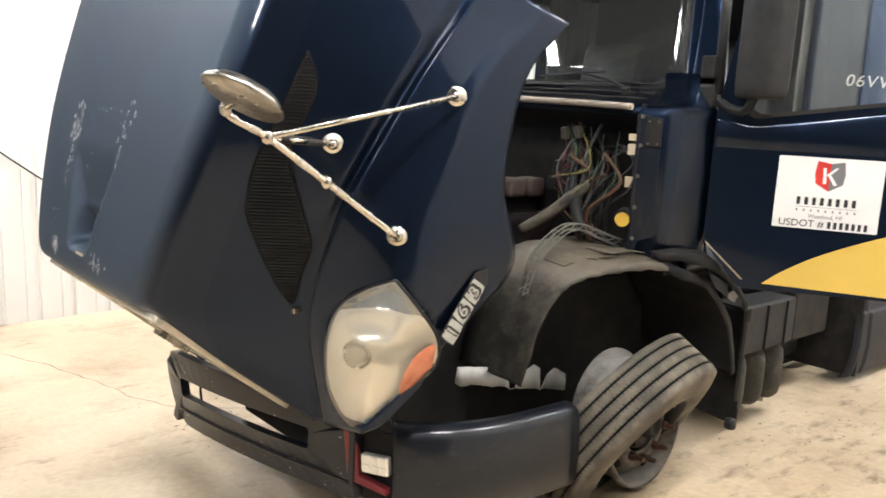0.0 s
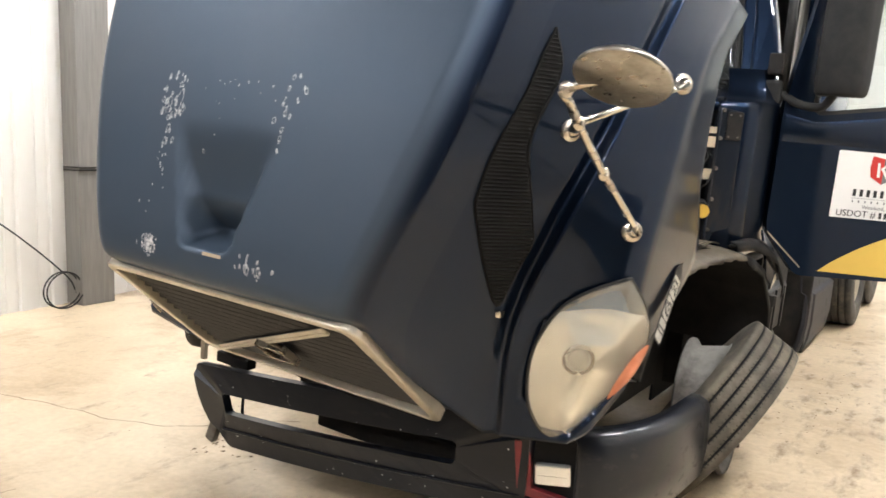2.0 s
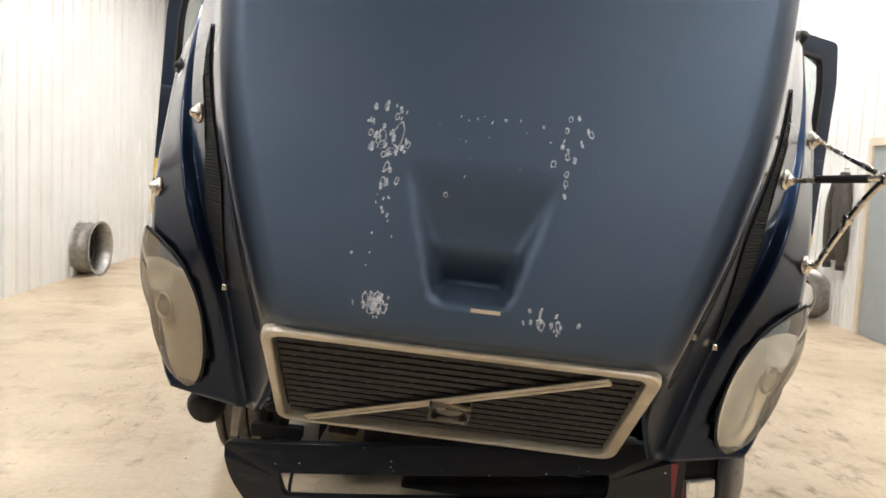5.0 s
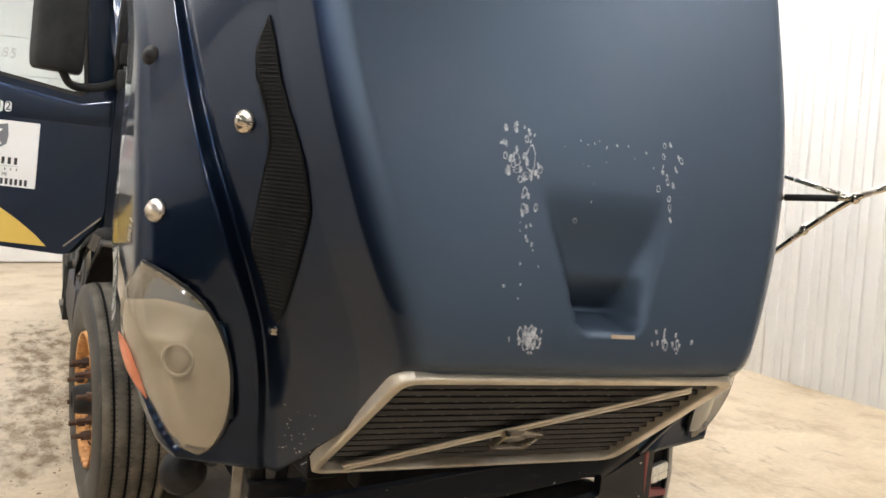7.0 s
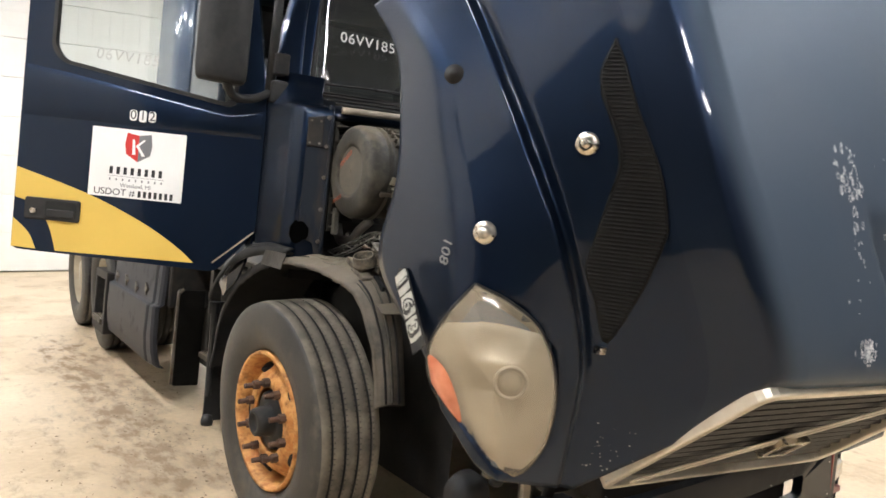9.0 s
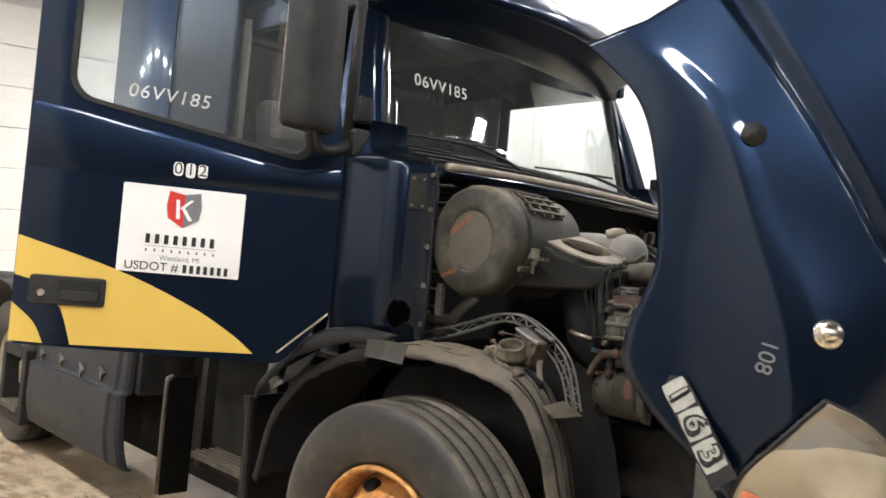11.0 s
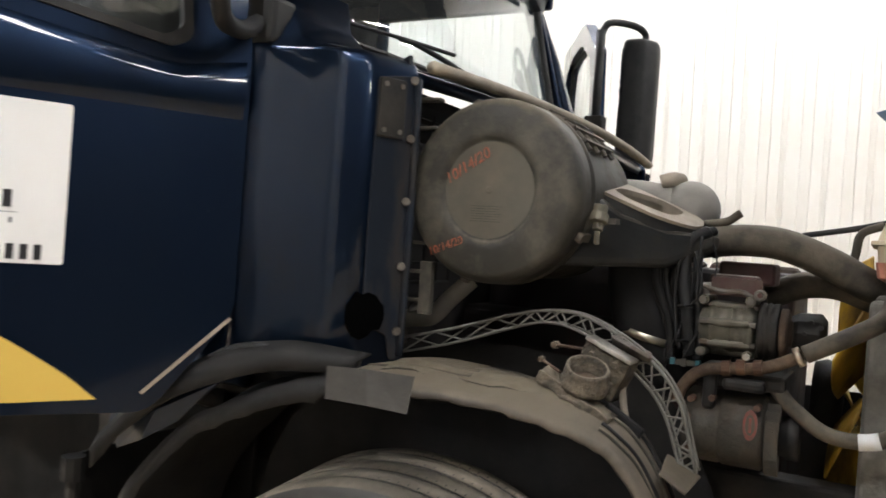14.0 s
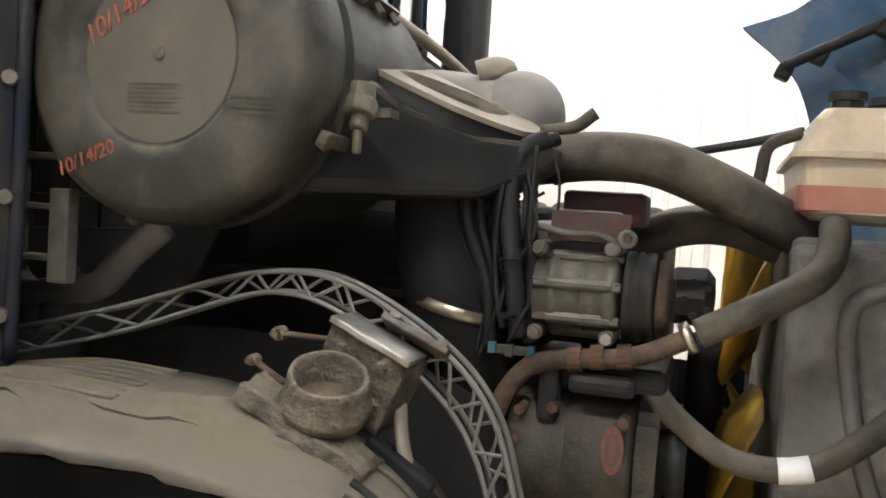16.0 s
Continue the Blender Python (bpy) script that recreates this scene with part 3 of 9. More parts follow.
first_light = ceiling_light(LIGHTS_AT[0])
for p in LIGHTS_AT[1:]:
    copy_thing(first_light, Matrix.Translation(p))

# ---- the truck: it leans to its own left, on a bare rim ----
ROLL = radians(4.0)
TILTED = Matrix.Translation((0, 0, 1.55)) @ Matrix.Rotation(ROLL, 4, "Y") @ Matrix.Translation((0, 0, -1.55))
truck = thing("truck", TILTED, "dark navy truck tractor, hood and doors open, on a flat tyre", "truck")


# hood: rails from the middle of the hood to the edge of the wheel arch, each from its lower end to its upper end
RAIL_MID = [(0, 1.175, 1.005), (0, 1.115, 1.09), (0, 1.185, 1.45), (0, 1.30, 1.85), (0, 1.55, 2.60)]
RAIL_INNER = [(0.50, 1.185, 1.005), (0.54, 1.13, 1.09), (0.665, 1.20, 1.45), (0.775, 1.315, 1.85), (0.88, 1.56, 2.58)]
RAIL_RIDGE = [(0.60, 1.225, 0.985), (0.63, 1.18, 1.09), (0.765, 1.255, 1.45), (0.865, 1.37, 1.85), (0.96, 1.62, 2.54)]
RAIL_SIDE = [(0.625, 1.45, 0.79), (0.69, 1.35, 1.03), (0.83, 1.40, 1.42), (0.925, 1.49, 1.80), (1.01, 1.75, 2.42)]
RAIL_EDGE = [(0.735, 1.745, 0.56), (0.825, 1.618, 0.98), (0.945, 1.610, 1.32), (1.040, 1.680, 1.60), (1.104, 1.838, 1.90), (1.140, 2.06, 2.25)]
RAIL_VALLEY = [(0.77, 1.765, 0.565), (0.842, 1.648, 0.98), (0.963, 1.640, 1.32), (1.048, 1.726, 1.60), (1.106, 1.892, 1.90), (1.142, 2.108, 2.23)]
RAIL_CREST = [(0.80, 1.745, 0.57), (0.880, 1.622, 0.98), (1.012, 1.616, 1.32), (1.094, 1.722, 1.60), (1.141, 1.898, 1.90), (1.172, 2.125, 2.21)]
RAIL_FENDER = [(1.05, 1.735, 0.62), (1.13, 1.725, 0.95), (1.178, 1.768, 1.315), (1.194, 1.878, 1.595), (1.206, 2.008, 1.866), (1.224, 2.268, 2.12)]
RAIL_OUTER = [(1.10, 1.79, 0.66), (1.18, 1.80, 0.95), (1.215, 1.84, 1.30), (1.228, 1.935, 1.59), (1.235, 2.06, 1.86), (1.24, 2.33, 2.10)]
RAIL_ARCH = [(1.165, 1.90, 0.80), (1.19, 1.96, 0.93), (1.235, 2.24, 1.20), (1.243, 2.165, 1.50), (1.243, 2.235, 1.86), (1.25, 2.43, 2.07)]
ROWS_UP = 120


def hood_column(rail):
    return curve_points(rail, ROWS_UP)


# how softly the skin rolls over each rail
SHARP = (0.95, 0.7, 0.25, 0.9, 0.3, 0.5, 0.2, 0.14, 0.75, 0.8)
COLS = []
rails = [hood_column(r) for r in (RAIL_MID, RAIL_INNER, RAIL_RIDGE, RAIL_SIDE, RAIL_EDGE, RAIL_VALLEY, RAIL_CREST, RAIL_FENDER, RAIL_OUTER, RAIL_ARCH)]
for k, steps in enumerate((44, 7, 8, 10, 4, 4, 9, 6, 8)):
    for i in range(steps):
        u = i / steps
        # a smooth curve across the rails, softer than straight chords
        q = [rails[max(k - 1, 0)], rails[k], rails[k + 1], rails[min(k + 2, len(rails) - 1)]]
        col = []
        for j in range(ROWS_UP + 1):
            a, b, c, d = (r[j] for r in q)
            if k == 0:
                a = Vector((-c.x, c.y, c.z))
            tb, tc = 0.5 * (c - a), 0.5 * (d - b)
            scale = (c - b).length
            tb = tb.normalized() * min(tb.length, scale) * SHARP[k] if tb.length else tb
            tc = tc.normalized() * min(tc.length, scale) * SHARP[k + 1] if tc.length else tc
            h00, h10, h01, h11 = 2 * u ** 3 - 3 * u * u + 1, u ** 3 - 2 * u * u + u, -2 * u ** 3 + 3 * u * u, u ** 3 - u * u
            col.append(b * h00 + tb * h10 + c * h01 + tc * h11)
        COLS.append(col)
COLS.append(rails[-1])


def smooth01(v):
    v = min(max(v, 0.0), 1.0)
    return v * v * (3 - 2 * v)


def scoop_depth(x, z):
    """The air scoop pressed into the hood's middle: a ramp that sinks towards a sharp lower lip."""
    half = interp(z, (1.138, 1.150, 1.17, 1.24, 1.48, 1.56), (0.085, 0.103, 0.115, 0.138, 0.222, 0.245))
    wall = interp(z, (1.15, 1.20, 1.30, 1.48), (0.018, 0.036, 0.044, 0.026))
    s = min(max((half - abs(x + 0.004)) / wall, 0.0), 1.0)
    step = min(max((1.300 - z) / 0.11, 0.0), 1.0)
    down = 0.055 * smooth01((1.56 - z) / 0.28) + 0.105 * step * (0.55 + 0.45 * step)
    return (0.7 * s + 0.3 * smooth01(s)) * down * min(max((z - 1.140) / 0.042, 0.0), 1.0)


LIGHT_EDGE = [(1.185, 1.755, 1.195), (1.095, 1.695, 1.15), (1.005, 1.66, 1.075), (0.932, 1.660, 0.93), (0.914, 1.690, 0.76), (0.950, 1.74, 0.645), (1.025, 1.775, 0.635), (1.10, 1.85, 0.74), (1.165, 1.955, 0.86), (1.205, 1.93, 0.98), (1.215, 1.83, 1.10)]
LIGHT_OUT = Vector((0.55, -0.80, -0.12)).normalized()


def in_light(x, y, z):
    """Whether a place of the skin lies in the pocket behind the headlight."""
    u = Vector((0.824, 0.566, 0.0))
    v = LIGHT_OUT.cross(u).normalized()
    q = Vector((x, y, z))
    if not (0.8 < x < 1.25 and 1.6 < y < 2.0 and 0.6 < z < 1.22):
        return False
    px, py = q.dot(u), q.dot(v)
    pts = [(Vector(p).dot(u), Vector(p).dot(v)) for p in LIGHT_EDGE]
    mx, my = sum(p[0] for p in pts) / len(pts), sum(p[1] for p in pts) / len(pts)
    pts = [(mx + (p[0] - mx) * 0.92, my + (p[1] - my) * 0.92) for p in pts]
    inside = False
    for (x0, y0), (x1, y1) in zip(pts, pts[1:] + pts[:1]):
        if (y0 > py) != (y1 > py) and px < (x1 - x0) * (py - y0) / (y1 - y0) + x0:
            inside = not inside
    return inside


def build_hood():
    bm = bmesh.new()
    grid = []
    full = [[Vector((-p.x, p.y, p.z)) for p in c] for c in COLS[:0:-1]] + COLS
    for col in full:
        vs = []
        for p in col:
            q = p.copy()
            if abs(q.x) < 0.25 and q.y < 1.3:
                q.y += scoop_depth(q.x, q.z)
            sg = -1 if q.x < 0 else 1
            if in_light(abs(q.x), q.y, q.z):
                q -= Vector((sg * 0.55, -0.80, -0.12)) * 0.13
            vs.append(bm.verts.new(q))
        grid.append(vs)
    for c0, c1 in zip(grid, grid[1:]):
        for j in range(ROWS_UP):
            bm.faces.new((c0[j], c1[j], c1[j + 1], c0[j + 1]))
    return part("hood", bm, HOODP, truck, "navy fibreglass hood tilted open, paint faded and chipped", smooth=True, mods=SOLID(0.014, -1))


hood = build_hood()
hood.data.materials.append(PAINT)
for poly in hood.data.polygons:
    n = len(COLS) - 1
    strip = poly.index // ROWS_UP
    off = strip - n if strip >= n else n - 1 - strip
    poly.material_index = 0 if off < 58 else 1


fade = hood.data.attributes.new("fade", "FLOAT", "POINT")
for i, v in enumerate(hood.data.vertices):
    col = abs(i // (ROWS_UP + 1) - (len(COLS) - 1))
    fade.data[i].value = 1.0 - smooth01((col - 45.5) / 4.0)


# inner skin of the hood, the light on it put into a paler blue
bm = bmesh.new()
step_c, step_r = 3, 4
inner_cols = COLS[30::step_c] + [COLS[-1]]
for sg in (-1, 1):
    rows = []
    for i, c in enumerate(inner_cols):
        row = []
        nb = inner_cols[min(i + 1, len(inner_cols) - 1)], inner_cols[max(i - 1, 0)]
        for j in range(0, ROWS_UP + 1, step_r):
            across = nb[0][j] - nb[1][j]
            along = c[min(j + 2, ROWS_UP)] - c[max(j - 2, 0)]
            n = across.cross(along).normalized()
            if n.y < 0:
                n = -n
            p = c[j] + n * 0.019 + Vector((-0.008, 0.0, 0))
            row.append(Vector((sg * p.x, p.y, p.z)))
        rows.append(row)
    quad_strip_rows = [[bm.verts.new(p) for p in r] for r in rows]
    for a, b in zip(quad_strip_rows, quad_strip_rows[1:]):
        for i in range(len(a) - 1):
            bm.faces.new((a[i], a[i + 1], b[i + 1], b[i]))
part("hood_lining", bm, BACKBLUE, hood, "bluish fibreglass inside of the hood, its lit look put into the colour", smooth=True)

# ---- cab ----
def quad_strip(bm, rows):
    vs = [[bm.verts.new(p) for p in r] for r in rows]
    for a, b in zip(vs, vs[1:]):
        for i in range(len(a) - 1):
            bm.faces.new((a[i], a[i + 1], b[i + 1], b[i]))


def build_cab():
    # body shell: two sides with a door opening, back, roof and the columns beside the firewall
    bm = bmesh.new()
    box(bm, (2.1, 0.05, 1.75), (0, 5.36, 1.93))
    body = part("cab_back", bm, PAINT, truck, "navy painted steel cab back", mods=BEV(0.018, 3))
    for s in (-1, 1):
        bm = bmesh.new()
        box(bm, (0.05, 0.62, 1.75), (s * 1.03, 5.03, 1.93))
        part("cab_side", bm, PAINT, truck, mods=BEV(0.018, 3))
        bm = bmesh.new()
        box(bm, (0.05, 1.05, 0.12), (s * 1.02, 4.19, 1.08))
        part("door_sill", bm, PAINT, truck, mods=BEV(0.018, 3))
        bm = bmesh.new()
        box(bm, (0.05, 0.95, 0.30), (s * 0.95, 4.25, 2.66))
        part("door_header", bm, PAINT, truck, mods=BEV(0.018, 3))
        bm = bmesh.new()
        ring_loft(bm, [[Vector((s * (x + dx), y + dy, z)) for dx, dy in ((-0.05, -0.02), (0.045, 0.0), (0.05, 0.09), (-0.03, 0.07))] for x, y, z in ((1.0, 3.64, 1.80), (0.97, 3.70, 2.05), (0.91, 3.80, 2.45), (0.87, 3.88, 2.72))])
        part("windscreen_pillar", bm, PAINT, truck, mods=BEV(0.018, 3))
        bm = bmesh.new()
        ring_loft(bm, [[Vector((s * x, y, z)) for x, y in ((x0, y0), (x1, y0 + 0.02), (x1, y0 + 0.10), (x0, y0 + 0.10))] for x0, x1, y0, z in ((0.99, 1.155, 3.60, 1.80), (0.985, 1.13, 3.635, 1.95), (0.95, 1.05, 3.72, 2.25), (0.90, 0.97, 3.80, 2.5))])
        part("hinge_post", bm, PAINT, truck, mods=BEV(0.02, 3))
    # roof with a rounded crown
    bm = bmesh.new()
    rings = []
    for y, w, z, h in ((3.74, 0.86, 2.62, 0.02), (3.80, 0.89, 2.62, 0.12), (3.95, 0.92, 2.62, 0.24), (4.4, 0.97, 2.62, 0.33), (5.0, 1.0, 2.62, 0.36), (5.38, 1.0, 2.62, 0.34)):
        rings.append([Vector((w * math.copysign(abs(math.cos(a)) ** 0.45, math.cos(a)), y, z + h * abs(math.sin(a)) ** 0.6)) for a in (math.pi * k / 16 for k in range(17))])
    ring_loft(bm, rings)
    part("cab_roof", bm, PAINT, truck, smooth=True)
    # columns between door and engine bay, rounded outside
    for s in (-1, 1):
        bm = bmesh.new()
        plan = rounded([(s * 0.955, 3.285), (s * 1.082, 3.334), (s * 1.122, 3.382), (s * 1.162, 3.56), (s * 1.163, 3.61), (s * 1.13, 3.66), (s * 0.95, 3.66)], 0.018, 6)
        rings = []
        for z, back, slim in ((1.115, 0.02, 0.004), (1.118, 0.01, 0.002), (1.124, 0.0, 0.0), (1.775, 0.0, 0.0), (1.795, 0.015, 0.0), (1.807, 0.05, 0.0), (1.814, 0.12, 0.002), (1.820, 0.24, 0.004), (1.84, 0.42, 0.01), (1.89, 0.58, 0.025), (1.97, 0.66, 0.045)):
            rings.append([Vector((x - s * slim, 3.66 - (3.66 - y) * (1 - back), z)) for x, y in plan])
        ring_loft(bm, rings)
        column = part("cowl_column", bm, PAINT, truck, "navy column beside the engine bay", smooth=True)
        # dull, dirty facing strip along the column's inner face, with a rolled edge
        bm = bmesh.new()
        fm = plane_at((s * 0.958, 3.2825, 1.135), (s * 0.925, 0.380, 0), (0, 0, 1))
        fo = 1 if fm.col[2].y < 0 else -1
        prism(bm, rounded([(0.0, 0.0), (0.040, 0.0), (0.050, 0.055), (0.118, 0.080), (0.118, 0.62), (0.0, 0.64)], 0.012), fm, fo * 0.004)
        part("column_facing", bm, GRIMYNAVY, column, "dirt-streaked dull navy facing strip", mods=BEV(0.002))
        bm = bmesh.new()
        tube(bm, [fm @ Vector((0.012, 0.01, fo * 0.006)), fm @ Vector((0.010, 0.30, fo * 0.008)), fm @ Vector((0.012, 0.63, fo * 0.006))], 0.009, 20, 8)
        part("rolled_edge", bm, GRIMYNAVY, column, smooth=True)
        bm = bmesh.new()
        box(bm, (0.012, 0.075, 0.70), (s * 0.955, 3.33, 1.47), Matrix.Rotation(s * radians(40), 3, "Z"))
        flange = part("bay_flange", bm, GRIMYNAVY, truck, mods=BEV(0.004))
        for z in (1.20, 1.345, 1.49, 1.63, 1.76):
            bm = bmesh.new()
            rod(bm, (s * 0.965, 3.30, z), (s * 0.99, 3.28, z), 0.013, 0.009, 8)
            part("bolt", bm, ALUD, flange)
        bm = bmesh.new()
        m = fm @ Matrix.Translation((0.046, 0.490, 0.0))
        prism(bm, rounded(rect(0, 0, 0.070, 0.130), 0.008), m, fo * 0.013)
        plate = part("cover_plate", bm, DARK, truck, "small black cover plate screwed to the column", mods=BEV(0.003))
        for du in (0.014, 0.056):
            for dv in (0.015, 0.115):
                bm = bmesh.new()
                bmesh.ops.create_cone(bm, cap_ends=True, segments=8, radius1=0.006, radius2=0.005, depth=0.03, matrix=m @ Matrix.Translation((du, dv, 0.0)))
                part("screw", bm, ALUD, plate)
    # cowl under the windscreen
    bm = bmesh.new()
    rows = []
    for u in (0, 0.3, 0.6, 1.0):
        rows.append([Vector((x, 3.30 - 0.08 * (1 - (x / 0.97) ** 2) * 0.6 + u * (0.40 - 0.05 * (1 - (x / 0.97) ** 2)), 1.785 + 0.13 * u + 0.015 * (1 - (x / 0.97) ** 2))) for x in np.linspace(-0.97, 0.97, 25)])
    quad_strip(bm, rows)
    cowl = part("cowl", bm, PAINT, truck, "ribbed navy cowl panel under the windscreen", smooth=True, mods=SOLID(0.03, -1))
    for u in (0.35, 0.55, 0.75, 0.92):
        bm = bmesh.new()
        tube(bm, [(x, 3.30 - 0.05 * (1 - (x / 0.97) ** 2) + u * 0.37, 1.795 + 0.13 * u + 0.015 * (1 - (x / 0.97) ** 2)) for x in np.linspace(-0.9, 0.9, 9)], 0.006, 30, 6)
        part("cowl_rib", bm, DARK, cowl)
    bm = bmesh.new()
    tube(bm, [(x, 3.275 - 0.05 * (1 - (x / 0.97) ** 2), 1.80 + 0.018 * (1 - (x / 0.97) ** 2)) for x in np.linspace(-0.93, 0.93, 11)], 0.02, 40, 8, flat=0.8)
    part("weatherstrip", bm, TRIM, cowl, "tan dusty rubber weatherstrip along the cowl", smooth=True)
    # firewall
    bm = bmesh.new()
    box(bm, (1.95, 0.05, 0.75), (0, 3.50, 1.43))
    part("firewall", bm, DARK, truck, "grimy black firewall behind the engine")
    # windscreen: glass with a rubber frame
    bm = bmesh.new()
    rows = []
    for u in np.linspace(0, 1, 7):
        w = 0.915 - 0.07 * u
        rows.append([Vector((x * w, 3.70 + 0.13 * u - 0.14 * (1 - x * x) * (1 - 0.3 * u), 1.905 + 0.66 * u)) for x in np.linspace(-1, 1, 19)])
    quad_strip(bm, rows)
    ws = part("windscreen", bm, GLASS, truck, "curved windscreen with white marker writing", smooth=True, mods=SOLID(0.005, 0))
    ws.visible_shadow = False
    edge = [rows[0][i] for i in range(19)] + [rows[k][-1] for k in range(1, 7)] + [rows[-1][i] for i in range(17, -1, -1)] + [rows[k][0] for k in range(5, -1, -1)]
    bm = bmesh.new()
    tube(bm, edge, 0.02, 120, 8)
    part("windscreen_rubber", bm, BLACK, truck, smooth=True)
    # sun visor: a deep hooded shell over the top of the windscreen
    bm = bmesh.new()
    secs = []
    for x in np.linspace(-1, 1, 33):
        k, e4 = 1 - x * x, abs(x) ** 5
        prof = ((3.98 - 0.10 * k, 2.82), (3.86 - 0.13 * k, 2.81), (3.76 - 0.16 * k, 2.775), (3.70 - 0.18 * k, 2.72), (3.67 - 0.19 * k, 2.655), (3.665 - 0.19 * k, 2.605), (3.68 - 0.185 * k, 2.595), (3.75 - 0.14 * k, 2.545), (3.82 - 0.105 * k, 2.47), (3.86 - 0.10 * k, 2.48), (3.97 - 0.10 * k, 2.70))
        secs.append([Vector((0.945 * x, y + 0.05 * e4 * (1 if i < 8 else 0), z - 0.03 * e4 * (1 if z > 2.6 else 0))) for i, (y, z) in enumerate(prof)])
    ring_loft(bm, secs)
    visor = part("sun_visor", bm, PAINT, truck, "navy exterior sun visor hooding the windscreen top", smooth=True)
    for x in (-0.70, -0.58, 0.58, 0.70):
        bm = bmesh.new()
        box(bm, (0.06, 0.03, 0.028), (x, 3.694 - 0.18 * (1 - x * x), 2.715), Matrix.Rotation(-x * 0.35, 3, "Z") @ Matrix.Rotation(radians(-35), 3, "X"))
        part("marker_light", bm, AMBER, visor, "amber marker light", mods=BEV(0.006))
    # interior: dashboard, seats, wheel
    bm = bmesh.new()
    box(bm, (1.8, 0.5, 0.3), (0, 3.98, 1.75))
    part("dashboard", bm, INTER, truck, "dark grey dashboard", mods=BEV(0.05, 3))
    for x in (-0.5, 0.5):
        bm = bmesh.new()
        box(bm, (0.5, 0.5, 0.16), (x, 4.6, 1.45))
        seat = part("seat", bm, INTER, truck, mods=BEV(0.05, 3))
        bm = bmesh.new()
        box(bm, (0.48, 0.14, 0.75), (x, 4.9, 1.88), Matrix.Rotation(radians(-10), 3, "X"))
        part("backrest", bm, INTER, seat, mods=BEV(0.05, 3))
    bm = bmesh.new()
    lathe(bm, [(0.225 + 0.015 * math.cos(a), 0.015 * math.sin(a)) for a in (2 * math.pi * k / 8 for k in range(8))], Matrix.Translation((0.5, 4.25, 1.90)) @ Matrix.Rotation(radians(35), 4, "X"), 32, closed=True)
    part("steering_wheel", bm, BLACK, truck, smooth=True)
    bm = bmesh.new()
    rod(bm, (0.5, 4.25, 1.90), (0.5, 4.05, 1.62), 0.03)
    part("steering_column", bm, BLACK, truck)
    bm = bmesh.new()
    box(bm, (2.0, 1.8, 0.06), (0, 4.45, 1.03))
    part("cab_floor", bm, DARK, truck)
    bm = bmesh.new()
    box(bm, (1.9, 0.04, 1.5), (0, 5.30, 1.9))
    part("rear_lining", bm, INTER, truck)
    for x in (-0.955, 0.955):
        bm = bmesh.new()
        n = 28
        rows = [[Vector((x + 0.012 * math.sin(k * 1.7), 4.74 + k * 0.022, z)) for k in range(n)] for z in (1.35, 2.6)]
        quad_strip(bm, rows)
        part("curtain", bm, CURTAIN, truck, "beige cab curtain", smooth=True, mods=SOLID(0.004, 0))


build_cab()

# ---- doors: both swing wide open ----
DOOR_W = 1.115


def door_pose(s):
    """Door plane: x from the hinge to its free edge, y up, z out of the painted side."""
    if s > 0:
        return plane_at((1.188, 3.56, 0), (0.869, 0.495, 0), (0, 0, 1))
    return plane_at((-1.165, 3.60, 0), (-0.869, 0.495, 0), (0, 0, 1))


